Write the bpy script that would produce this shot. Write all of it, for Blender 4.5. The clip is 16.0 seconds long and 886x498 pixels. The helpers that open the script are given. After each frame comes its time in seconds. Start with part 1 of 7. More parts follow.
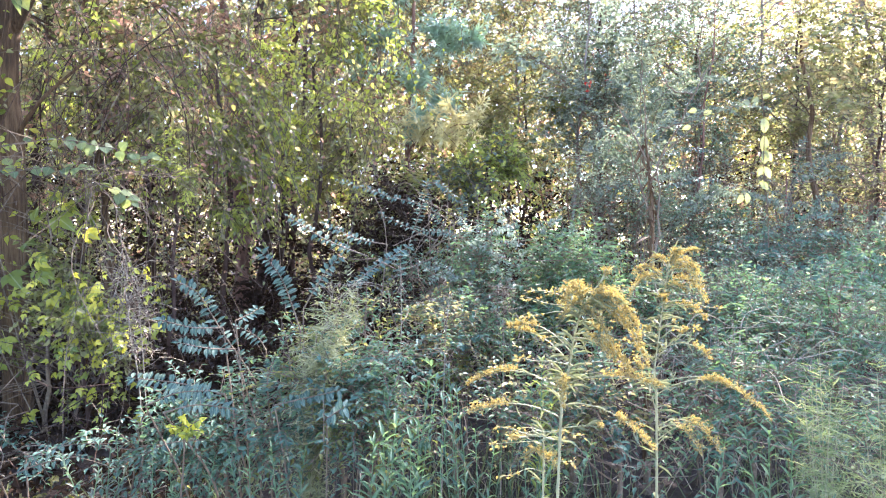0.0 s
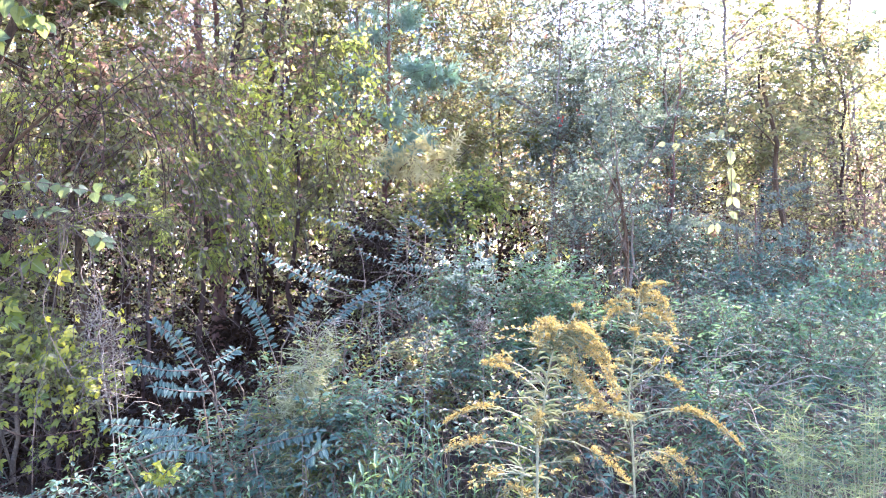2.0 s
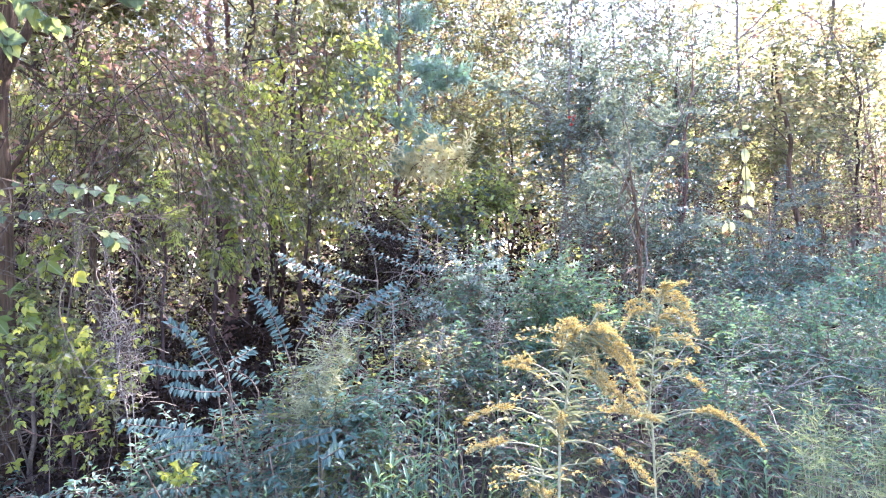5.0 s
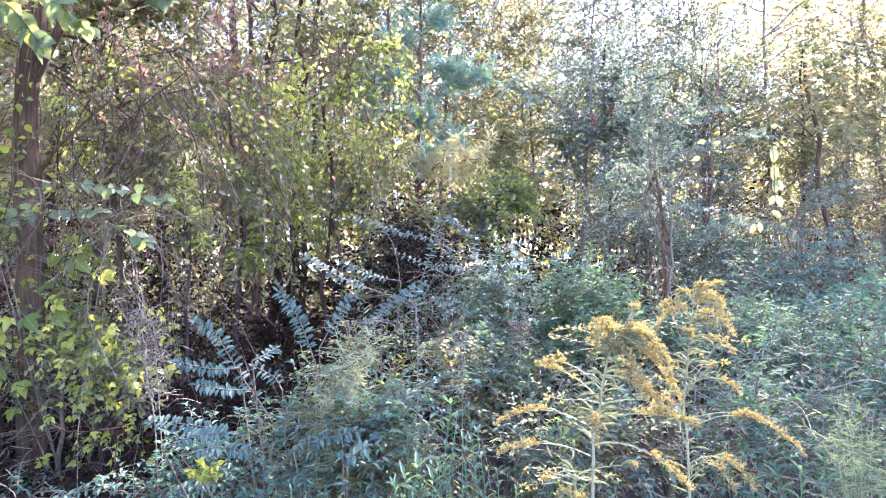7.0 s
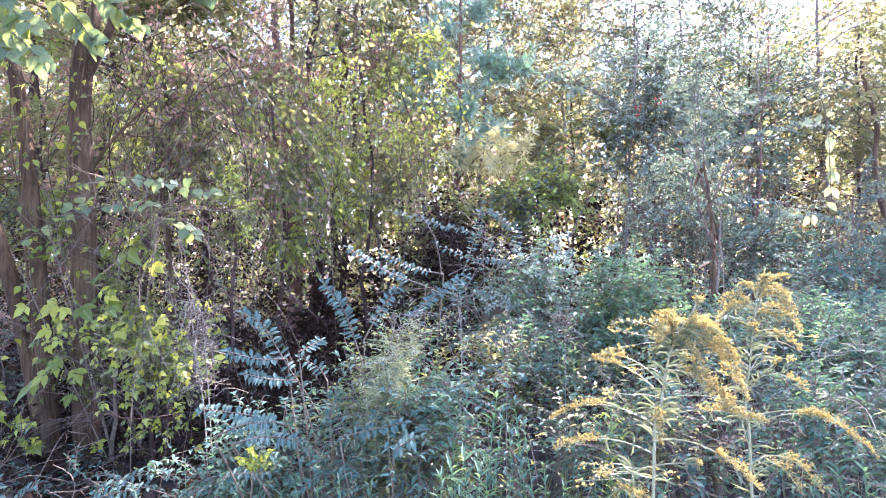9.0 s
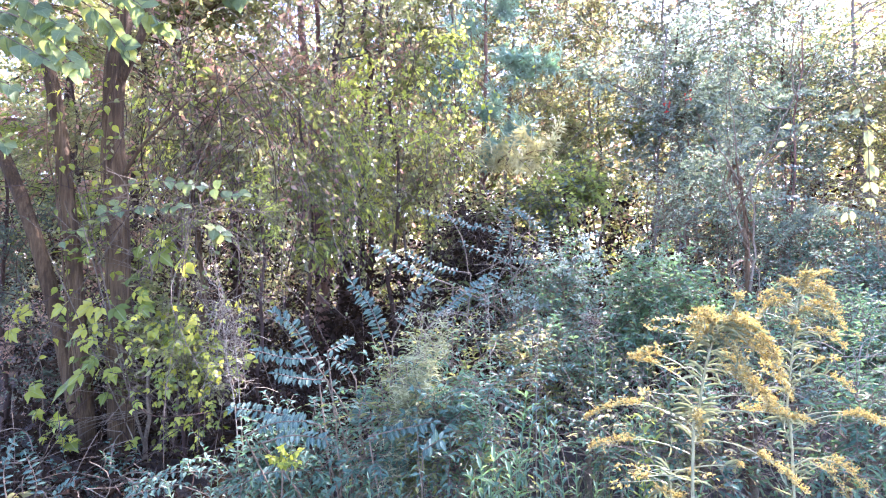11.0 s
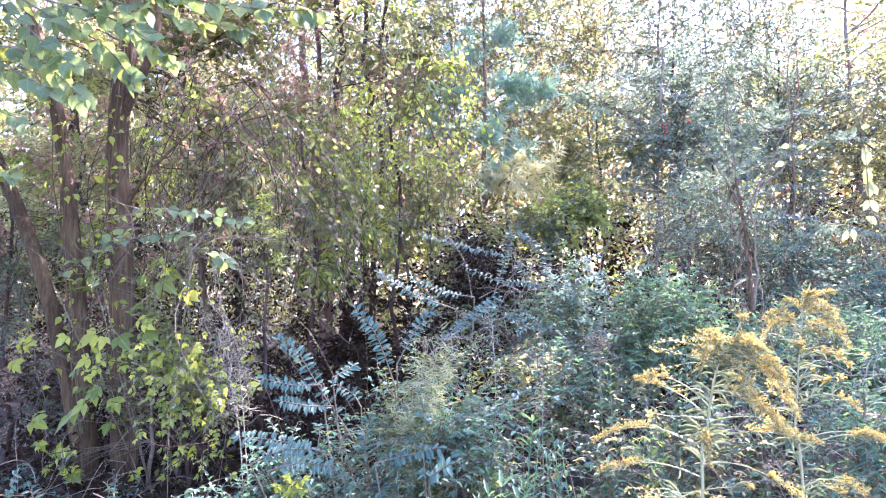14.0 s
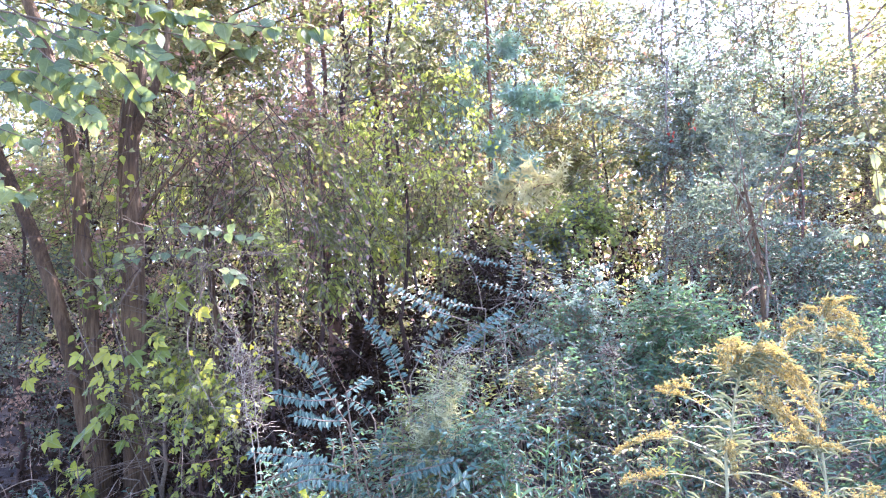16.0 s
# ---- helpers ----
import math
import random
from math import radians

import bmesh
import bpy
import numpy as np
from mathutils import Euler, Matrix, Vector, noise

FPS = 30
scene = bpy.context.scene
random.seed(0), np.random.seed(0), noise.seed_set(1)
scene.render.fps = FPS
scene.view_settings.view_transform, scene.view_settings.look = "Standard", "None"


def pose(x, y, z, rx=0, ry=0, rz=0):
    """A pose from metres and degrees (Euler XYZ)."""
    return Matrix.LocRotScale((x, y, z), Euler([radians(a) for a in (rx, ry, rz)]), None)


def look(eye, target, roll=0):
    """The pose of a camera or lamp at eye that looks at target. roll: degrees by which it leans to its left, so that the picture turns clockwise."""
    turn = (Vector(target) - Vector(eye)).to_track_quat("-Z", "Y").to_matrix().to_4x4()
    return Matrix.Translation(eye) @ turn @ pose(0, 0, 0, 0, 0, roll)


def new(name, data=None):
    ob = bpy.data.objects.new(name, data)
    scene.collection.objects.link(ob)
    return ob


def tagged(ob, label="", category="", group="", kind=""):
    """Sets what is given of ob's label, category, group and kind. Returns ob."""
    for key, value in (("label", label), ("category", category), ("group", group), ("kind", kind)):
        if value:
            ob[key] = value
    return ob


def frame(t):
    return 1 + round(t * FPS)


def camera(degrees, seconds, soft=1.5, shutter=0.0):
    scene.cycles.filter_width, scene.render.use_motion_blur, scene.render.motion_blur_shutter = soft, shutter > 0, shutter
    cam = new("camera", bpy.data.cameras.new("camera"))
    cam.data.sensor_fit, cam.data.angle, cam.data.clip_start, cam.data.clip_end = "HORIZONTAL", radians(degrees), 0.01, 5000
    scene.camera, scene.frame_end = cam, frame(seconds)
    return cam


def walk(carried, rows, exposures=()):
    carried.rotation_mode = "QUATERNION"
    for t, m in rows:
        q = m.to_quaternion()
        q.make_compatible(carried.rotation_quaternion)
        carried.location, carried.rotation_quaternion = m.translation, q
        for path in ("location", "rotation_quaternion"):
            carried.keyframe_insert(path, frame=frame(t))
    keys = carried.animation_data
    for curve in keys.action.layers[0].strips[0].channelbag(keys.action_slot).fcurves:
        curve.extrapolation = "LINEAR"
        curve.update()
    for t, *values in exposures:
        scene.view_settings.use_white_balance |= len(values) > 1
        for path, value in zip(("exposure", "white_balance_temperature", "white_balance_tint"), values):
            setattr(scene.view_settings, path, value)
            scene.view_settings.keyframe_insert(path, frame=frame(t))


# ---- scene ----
cam = camera(71.6, 16.0, soft=1.15)
PATH = [
    (0, (-0.056, 0.127, 1.512), (-0.047, 2.127, 1.476), 1.0),
    (0.5, (-0.055, 0.123, 1.515), (-0.011, 2.123, 1.509), 1.3),
    (1, (-0.053, 0.108, 1.521), (-0.004, 2.106, 1.571), 0.2),
    (1.5, (-0.052, 0.102, 1.525), (0.006, 2.1, 1.598), -0.1),
    (2, (-0.047, 0.103, 1.525), (0.028, 2.1, 1.597), -0.2),
    (2.5, (-0.049, 0.098, 1.529), (0.036, 2.095, 1.607), -0.3),
    (3, (-0.053, 0.111, 1.522), (0.002, 2.109, 1.577), -0.2),
    (3.5, (-0.053, 0.11, 1.523), (-0.002, 2.108, 1.587), -0.4),
    (4, (-0.059, 0.108, 1.528), (-0.008, 2.106, 1.599), -0.3),
    (6.3, (-0.07, 0.114, 1.521), (-0.054, 2.113, 1.591), -0.4),
    (6.5, (-0.072, 0.125, 1.52), (-0.069, 2.124, 1.583), -0.2),
    (7, (-0.088, 0.124, 1.521), (-0.106, 2.123, 1.595), -0.1),
    (7.5, (-0.099, 0.138, 1.516), (-0.164, 2.136, 1.564), 0.1),
    (8, (-0.103, 0.135, 1.516), (-0.179, 2.133, 1.566), 0.4),
    (8.5, (-0.109, 0.134, 1.519), (-0.212, 2.13, 1.579), 0.4),
    (9, (-0.122, 0.137, 1.516), (-0.259, 2.131, 1.57), 0.1),
    (9.5, (-0.125, 0.138, 1.51), (-0.279, 2.131, 1.558), 0.1),
    (10, (-0.125, 0.132, 1.512), (-0.274, 2.125, 1.574), 0.0),
    (10.2, (-0.128, 0.141, 1.515), (-0.322, 2.131, 1.57), -0.0),
    (12.3, (-0.137, 0.151, 1.502), (-0.365, 2.137, 1.558), -0.2),
    (12.5, (-0.144, 0.15, 1.502), (-0.364, 2.137, 1.55), -0.2),
    (13, (-0.143, 0.16, 1.492), (-0.369, 2.147, 1.522), 0.5),
    (13.5, (-0.144, 0.124, 1.513), (-0.358, 2.11, 1.619), 0.2),
    (14, (-0.138, 0.134, 1.514), (-0.362, 2.117, 1.646), -1.0),
    (14.5, (-0.132, 0.127, 1.519), (-0.34, 2.11, 1.676), -1.5),
    (15, (-0.15, 0.128, 1.519), (-0.382, 2.107, 1.69), -1.9),
    (15.5, (-0.154, 0.128, 1.52), (-0.39, 2.107, 1.688), -2.1),
    (16, (-0.157, 0.125, 1.519), (-0.401, 2.103, 1.689), -2.0),
]
walk(cam, [(t, look(eye, target, roll)) for t, eye, target, roll in PATH],
     exposures=[(0, 3.57, 5950, 29), (1.2, 3.59, 5530, 38.5), (9, 3.68, 5500, 39), (12.5, 3.79, 5480, 39), (14.5, 3.79, 5460, 39), (16, 3.71, 5450, 39)])

# ---- light: low sun behind the wood, blue sky over the open side ----
SUN_AZ, SUN_EL = 36.0, 41.0
world = bpy.data.worlds.new("sky")
scene.world = world
world.use_nodes = True
wn, wl = world.node_tree.nodes, world.node_tree.links
sky = wn.new("ShaderNodeTexSky")
sky.sky_type = "NISHITA"
sky.sun_disc = False
sky.sun_elevation, sky.sun_rotation = radians(SUN_EL), radians(SUN_AZ)
sky.air_density, sky.dust_density, sky.ozone_density = 1.0, 1.0, 1.6
wl.new(sky.outputs[0], wn["Background"].inputs["Color"])
wn["Background"].inputs["Strength"].default_value = 0.14
sun_data = bpy.data.lights.new("sun", "SUN")
sun_data.energy, sun_data.angle, sun_data.color = 5.0, radians(0.5), (1.0, 0.93, 0.80)
sun = new("sun", sun_data)
sun.matrix_world = look((60 * math.sin(radians(SUN_AZ)) * math.cos(radians(SUN_EL)),
                         60 * math.cos(radians(SUN_AZ)) * math.cos(radians(SUN_EL)),
                         60 * math.sin(radians(SUN_EL))), (0, 0, 0))


# ---- materials ----
def node_material(name):
    m = bpy.data.materials.new(name)
    m.use_nodes = True
    nt = m.node_tree
    nt.nodes.clear()
    return m, nt, nt.nodes.new("ShaderNodeOutputMaterial")


def ramp(nt, source, colours, spread=1.0):
    r = nt.nodes.new("ShaderNodeValToRGB")
    el = r.color_ramp.elements
    while len(el) < len(colours):
        el.new(0.5)
    for i, c in enumerate(colours):
        el[i].position = 0.5 + (i / (len(colours) - 1) - 0.5) * spread
        el[i].color = (*c, 1)
    nt.links.new(source, r.inputs[0])
    return r.outputs[0]


def leaf_material(name, colours, glow, share=0.4, rough=0.42, single=False, spec=0.5, grain=60.0):
    """A leaf: its tints from one leaf to the next, a blotchy grain, a gloss, and the light that comes through it."""
    m, nt, out = node_material(name)
    if single:
        rnd = nt.nodes.new("ShaderNodeObjectInfo").outputs["Random"]
    else:
        rnd = nt.nodes.new("ShaderNodeNewGeometry").outputs["Random Per Island"]
    col = ramp(nt, rnd, colours)
    co = nt.nodes.new("ShaderNodeTexCoord").outputs["Object"]
    tex = nt.nodes.new("ShaderNodeTexNoise")
    tex.inputs["Scale"].default_value = grain
    tex.inputs["Detail"].default_value = 3.0
    nt.links.new(co, tex.inputs["Vector"])
    mix = nt.nodes.new("ShaderNodeMix")
    mix.data_type, mix.blend_type = "RGBA", "MULTIPLY"
    mix.inputs["Factor"].default_value = 0.45
    nt.links.new(col, mix.inputs["A"])
    nt.links.new(ramp(nt, tex.outputs["Fac"], [(0.35, 0.35, 0.3), (1.0, 1.0, 1.0), (1.5, 1.4, 1.2)]), mix.inputs["B"])
    leafcol = mix.outputs["Result"]
    if single:
        tex.inputs["Scale"].default_value = 7.0
        xyz = nt.nodes.new("ShaderNodeSeparateXYZ")
        nt.links.new(co, xyz.inputs[0])
        away = nt.nodes.new("ShaderNodeMath")
        away.operation = "ABSOLUTE"
        nt.links.new(xyz.outputs["Y"], away.inputs[0])
        rib = nt.nodes.new("ShaderNodeMath")
        rib.operation = "LESS_THAN"
        rib.inputs[1].default_value = 0.016
        nt.links.new(away.outputs[0], rib.inputs[0])
        half = nt.nodes.new("ShaderNodeMath")
        half.operation = "MULTIPLY"
        half.inputs[1].default_value = 0.35
        nt.links.new(rib.outputs[0], half.inputs[0])
        vein = nt.nodes.new("ShaderNodeMix")
        vein.data_type = "RGBA"
        vein.inputs["B"].default_value = (0.35, 0.38, 0.22, 1)
        nt.links.new(half.outputs[0], vein.inputs["Factor"])
        nt.links.new(leafcol, vein.inputs["A"])
        leafcol = vein.outputs["Result"]
    bump = nt.nodes.new("ShaderNodeBump")
    bump.inputs["Strength"].default_value = 0.25
    bump.inputs["Distance"].default_value = 0.004
    nt.links.new(tex.outputs["Fac"], bump.inputs["Height"])
    p = nt.nodes.new("ShaderNodeBsdfPrincipled")
    p.inputs["Roughness"].default_value = rough
    p.inputs["Specular IOR Level"].default_value = spec
    nt.links.new(leafcol, p.inputs["Base Color"])
    nt.links.new(bump.outputs[0], p.inputs["Normal"])
    tint = nt.nodes.new("ShaderNodeMix")
    tint.data_type, tint.blend_type = "RGBA", "MULTIPLY"
    tint.inputs["Factor"].default_value = 1.0
    tint.inputs["B"].default_value = (*glow, 1)
    nt.links.new(leafcol, tint.inputs["A"])
    tr = nt.nodes.new("ShaderNodeBsdfTranslucent")
    nt.links.new(tint.outputs["Result"], tr.inputs["Color"])
    ms = nt.nodes.new("ShaderNodeMixShader")
    ms.inputs[0].default_value = share
    nt.links.new(p.outputs[0], ms.inputs[1])
    nt.links.new(tr.outputs[0], ms.inputs[2])
    nt.links.new(ms.outputs[0], out.inputs[0])
    return m


def rough_material(name, colours, scale=(30, 30, 6), rough=0.85, depth=0.01, detail=6.0):
    """Bark, dry stalks, earth: two scales of noise for tint and relief."""
    m, nt, out = node_material(name)
    co = nt.nodes.new("ShaderNodeTexCoord").outputs["Object"]
    mp = nt.nodes.new("ShaderNodeMapping")
    mp.inputs["Scale"].default_value = scale
    nt.links.new(co, mp.inputs["Vector"])
    fine = nt.nodes.new("ShaderNodeTexNoise")
    fine.inputs["Scale"].default_value = 1.0
    fine.inputs["Detail"].default_value = detail
    fine.inputs["Roughness"].default_value = 0.65
    nt.links.new(mp.outputs[0], fine.inputs["Vector"])
    wide = nt.nodes.new("ShaderNodeTexNoise")
    wide.inputs["Scale"].default_value = 2.3
    nt.links.new(co, wide.inputs["Vector"])
    add = nt.nodes.new("ShaderNodeMath")
    add.operation = "MULTIPLY_ADD"
    add.inputs[1].default_value = 0.45
    sub = nt.nodes.new("ShaderNodeMath")
    sub.operation = "MULTIPLY"
    sub.inputs[1].default_value = 0.6
    nt.links.new(fine.outputs["Fac"], sub.inputs[0])
    nt.links.new(wide.outputs["Fac"], add.inputs[0])
    nt.links.new(sub.outputs[0], add.inputs[2])
    p = nt.nodes.new("ShaderNodeBsdfPrincipled")
    p.inputs["Roughness"].default_value = rough
    p.inputs["Specular IOR Level"].default_value = 0.25
    nt.links.new(ramp(nt, add.outputs[0], colours, 0.42), p.inputs["Base Color"])
    bump = nt.nodes.new("ShaderNodeBump")
    bump.inputs["Strength"].default_value = 0.9
    bump.inputs["Distance"].default_value = depth
    nt.links.new(fine.outputs["Fac"], bump.inputs["Height"])
    nt.links.new(bump.outputs[0], p.inputs["Normal"])
    nt.links.new(p.outputs[0], out.inputs[0])
    return m


PRIVET = [(0.057, 0.110, 0.080), (0.092, 0.156, 0.114), (0.142, 0.218, 0.152)]
M_PRIVET = leaf_material("privet_leaf", PRIVET, (1.3, 1.4, 0.7), 0.33, 0.55, spec=0.15)
M_PRIVET_ONE = leaf_material("privet_leaf_single", [(0.040, 0.074, 0.055), (0.060, 0.102, 0.076), (0.09, 0.138, 0.10)], (1.3, 1.4, 0.8), 0.25, 0.6, single=True, spec=0.22)
M_GREEN = leaf_material("green_leaf", [(0.095, 0.115, 0.045), (0.155, 0.165, 0.06), (0.225, 0.21, 0.095)], (1.45, 1.45, 0.8), 0.55, 0.55, spec=0.25)
M_TEAL = leaf_material("dull_green_leaf", [(0.082, 0.11, 0.088), (0.133, 0.165, 0.13), (0.195, 0.22, 0.165)], (1.35, 1.4, 0.9), 0.48, 0.62, spec=0.18)
M_LIME = leaf_material("lime_leaf", [(0.17, 0.20, 0.075), (0.28, 0.29, 0.12), (0.37, 0.36, 0.23)], (1.45, 1.37, 1.0), 0.64)
M_LIME_ONE = leaf_material("lime_leaf_single", [(0.10, 0.14, 0.027), (0.21, 0.245, 0.035), (0.34, 0.355, 0.047), (0.47, 0.445, 0.066)], (1.5, 1.45, 0.6), 0.55, single=True)
M_GOLDLEAF = leaf_material("yellowing_leaf", [(0.15, 0.18, 0.075), (0.25, 0.26, 0.12), (0.28, 0.235, 0.13), (0.20, 0.22, 0.11)], (1.5, 1.33, 1.0), 0.64)
M_BROAD = leaf_material("broad_leaf", [(0.11, 0.15, 0.085), (0.16, 0.205, 0.105), (0.27, 0.29, 0.10)], (1.45, 1.45, 0.65), 0.5, 0.6, single=True, spec=0.2)
M_PALE = leaf_material("pale_vine_leaf", [(0.196, 0.23, 0.111), (0.255, 0.281, 0.145)], (1.5, 1.4, 0.7), 0.5, single=True)
# Lighter copy of the lime leaf, with sunlit brightness painted into its colours.
M_BRIGHT = leaf_material("painted_sun_leaf", [(0.276, 0.333, 0.0805), (0.437, 0.471, 0.127), (0.575, 0.575, 0.207)], (1.5, 1.5, 0.7), 0.65)
M_FRESH = leaf_material("fresh_green_leaf", [(0.18, 0.23, 0.065), (0.28, 0.32, 0.092), (0.37, 0.39, 0.127)], (1.45, 1.45, 0.7), 0.58, 0.5, spec=0.3)
M_FINE = leaf_material("grey_green_leaf", [(0.135, 0.18, 0.152), (0.203, 0.25, 0.208), (0.28, 0.315, 0.258)], (1.35, 1.4, 0.95), 0.5, 0.6, spec=0.2)
M_RUST = leaf_material("dead_leaf", [(0.23, 0.14, 0.10), (0.36, 0.24, 0.17), (0.45, 0.33, 0.24)], (1.45, 1.2, 1.0), 0.5, 0.7, spec=0.2)
# Near-black leaf colour that paints the deep shade of the hollow.
M_SHADE = leaf_material("painted_shade_leaf", [(0.027, 0.018, 0.0125), (0.044, 0.029, 0.0185)], (1.2, 1.1, 0.7), 0.15, 1.0, spec=0.0)
M_RED = leaf_material("red_leaf", [(0.45, 0.04, 0.03), (0.5, 0.10, 0.05)], (1.6, 1.0, 0.8), 0.4, 0.5)
M_PINE = leaf_material("pine_needle", [(0.30, 0.40, 0.33), (0.38, 0.47, 0.38)], (1.1, 1.25, 1.0), 0.55, 0.5)
M_PINE_DRY = leaf_material("dry_pine_needle", [(0.58, 0.54, 0.31), (0.68, 0.63, 0.39)], (1.15, 1.15, 1.0), 0.6, 0.6)
M_WEED = leaf_material("weed_leaf", [(0.068, 0.128, 0.074), (0.107, 0.178, 0.104), (0.162, 0.23, 0.128)], (1.35, 1.4, 0.75), 0.4, 0.55, spec=0.25)
M_GRASS = leaf_material("grass_blade", [(0.056, 0.084, 0.056), (0.096, 0.12, 0.076), (0.168, 0.16, 0.112)], (1.5, 1.5, 0.6), 0.4, 0.62, spec=0.18)
M_DRYWEED = leaf_material("dry_weed_leaf", [(0.18, 0.20, 0.10), (0.27, 0.28, 0.15), (0.36, 0.35, 0.215)], (1.3, 1.25, 0.8), 0.35, 0.7, spec=0.15)
M_PALEWEED = leaf_material("pale_weed_leaf", [(0.13, 0.17, 0.085), (0.20, 0.24, 0.12), (0.28, 0.29, 0.17)], (1.4, 1.4, 0.8), 0.45, 0.65, spec=0.15)
M_FLOWER = leaf_material("goldenrod_floret", [(0.27, 0.228, 0.085), (0.36, 0.31, 0.13), (0.19, 0.145, 0.065), (0.31, 0.27, 0.095)], (1.35, 1.18, 0.6), 0.33, 0.75, spec=0.12)
M_GSTEM = leaf_material("goldenrod_stem", [(0.23, 0.235, 0.125), (0.30, 0.29, 0.16)], (1.0, 1.0, 0.7), 0.15, 0.65, spec=0.2)
M_GLEAF = leaf_material("goldenrod_leaf", [(0.145, 0.165, 0.088), (0.215, 0.222, 0.125)], (1.1, 1.1, 0.8), 0.25, 0.7, spec=0.12)
M_LITTER = leaf_material("fallen_leaf", [(0.034, 0.02, 0.013), (0.07, 0.043, 0.027), (0.125, 0.09, 0.062)], (1.2, 1.0, 0.8), 0.2, 0.75, spec=0.2)
M_BARK = rough_material("furrowed_bark", [(0.014, 0.008, 0.0038), (0.088, 0.052, 0.024), (0.22, 0.143, 0.072)], (55, 55, 5), depth=0.03)
M_DARKBARK = rough_material("dark_bark", [(0.015, 0.0085, 0.006), (0.052, 0.029, 0.019), (0.105, 0.064, 0.042)], (35, 35, 6), depth=0.015)
M_REDBARK = rough_material("pine_bark", [(0.045, 0.021, 0.014), (0.145, 0.074, 0.048), (0.27, 0.16, 0.115)], (22, 22, 7), depth=0.02)
M_GREYBARK = rough_material("grey_bark", [(0.07, 0.055, 0.042), (0.15, 0.12, 0.095), (0.25, 0.21, 0.17)], (35, 35, 6), depth=0.012)
M_TWIG = rough_material("twig_bark", [(0.050, 0.036, 0.022), (0.125, 0.092, 0.058), (0.235, 0.184, 0.122)], (60, 60, 60), depth=0.003)
M_DRY = rough_material("dry_stalk", [(0.11, 0.088, 0.058), (0.215, 0.182, 0.122), (0.335, 0.295, 0.21)], (50, 50, 50), depth=0.003)
M_SOIL = rough_material("forest_soil", [(0.0127, 0.00935, 0.0068), (0.034, 0.0238, 0.017), (0.0765, 0.0553, 0.0382)], (14, 14, 14), depth=0.03)


# ---- building tools ----
def unit(a):
    return a / np.maximum(np.linalg.norm(a, axis=-1, keepdims=True), 1e-9)


def make_mesh(name, v, f, mat, smooth=False):
    me = bpy.data.meshes.new(name)
    f = np.ascontiguousarray(f, dtype=np.int32)
    me.vertices.add(len(v))
    me.vertices.foreach_set("co", np.ascontiguousarray(v, dtype=np.float32).ravel())
    me.loops.add(f.size)
    me.loops.foreach_set("vertex_index", f.ravel())
    me.polygons.add(len(f))
    me.polygons.foreach_set("loop_start", np.arange(0, f.size, f.shape[1], dtype=np.int32))
    me.materials.append(mat)
    me.update(calc_edges=True)
    me.polygons.foreach_set("use_smooth", np.full(len(f), smooth))
    return me


def part(name, me, parent, label="", kind=""):
    ob = new(name, me)
    ob.parent = parent
    return tagged(ob, label, kind=kind)


def thing(name, label, category, group="", kind="", at=(0, 0, 0)):
    ob = new(name)
    ob.location = at
    ob.empty_display_size = 0.1
    return tagged(ob, label, category, group, kind)


def local(v, base):
    return v - np.asarray(base, dtype=float)


# leaf outlines: along x from the stalk to the tip, half width in y, fold and droop in z
LEAF_SMALL = (np.array([(0, 0, 0), (0.45, 0.5, 0.1), (1, 0, -0.08), (0.45, -0.5, 0.1)], float),
              np.array([(0, 2, 1), (0, 3, 2)]))
LEAF_MID = (np.array([(0, 0, 0), (0.28, 0.42, 0.08), (0.65, 0.38, 0.06), (1, 0, -0.14), (0.65, -0.38, 0.06), (0.28, -0.42, 0.08), (0.45, 0, 0)], float),
            np.array([(0, 6, 1), (1, 6, 2), (2, 6, 3), (3, 6, 4), (4, 6, 5), (5, 6, 0)]))
LEAF_FULL = (np.array([(0, 0, 0), (0.12, 0.22, 0.03), (0.35, 0.48, 0.06), (0.6, 0.42, 0.03), (0.82, 0.22, -0.05), (1, 0, -0.16),
                       (0.82, -0.22, -0.05), (0.6, -0.42, 0.03), (0.35, -0.48, 0.06), (0.12, -0.22, 0.03),
                       (0.35, 0, 0.0), (0.65, 0, -0.03)], float),
             np.array([(0, 10, 1), (1, 10, 2), (2, 10, 3), (3, 10, 11), (3, 11, 4), (4, 11, 5),
                       (5, 11, 6), (6, 11, 7), (7, 11, 10), (7, 10, 8), (8, 10, 9), (9, 10, 0)]))


def fine_leaf(power=0.75, point=1.3, rows=7):
    """A rounder leaf outline with a fold, a wavy rim and a drawn-out tip."""
    v, f = [], []
    for i in range(rows + 1):
        s = i / rows
        half = 0.5 * min(1.0, math.sin(math.pi * s ** power) ** (1.0 if s < 0.5 else point)) if 0 < i < rows else 0.004
        for j in range(-2, 3):
            k = j / 2
            v.append((s, half * k, 0.10 * half * abs(k) ** 1.5 + 0.02 * math.sin(s * 9 + k * 2) * abs(k) - 0.10 * s ** 2))
    for i in range(rows):
        for j in range(4):
            a = i * 5 + j
            f += [(a, a + 5, a + 6), (a, a + 6, a + 1)]
    return np.array(v), np.array(f)


BLADE = (np.array([(0, 0.5, 0), (0, -0.5, 0), (0.35, 0.45, 0.03), (0.35, -0.45, 0.03), (0.7, 0.3, -0.02), (0.7, -0.3, -0.02), (1, 0, -0.14)], float),
         np.array([(0, 1, 3), (0, 3, 2), (2, 3, 5), (2, 5, 4), (4, 5, 6)]))


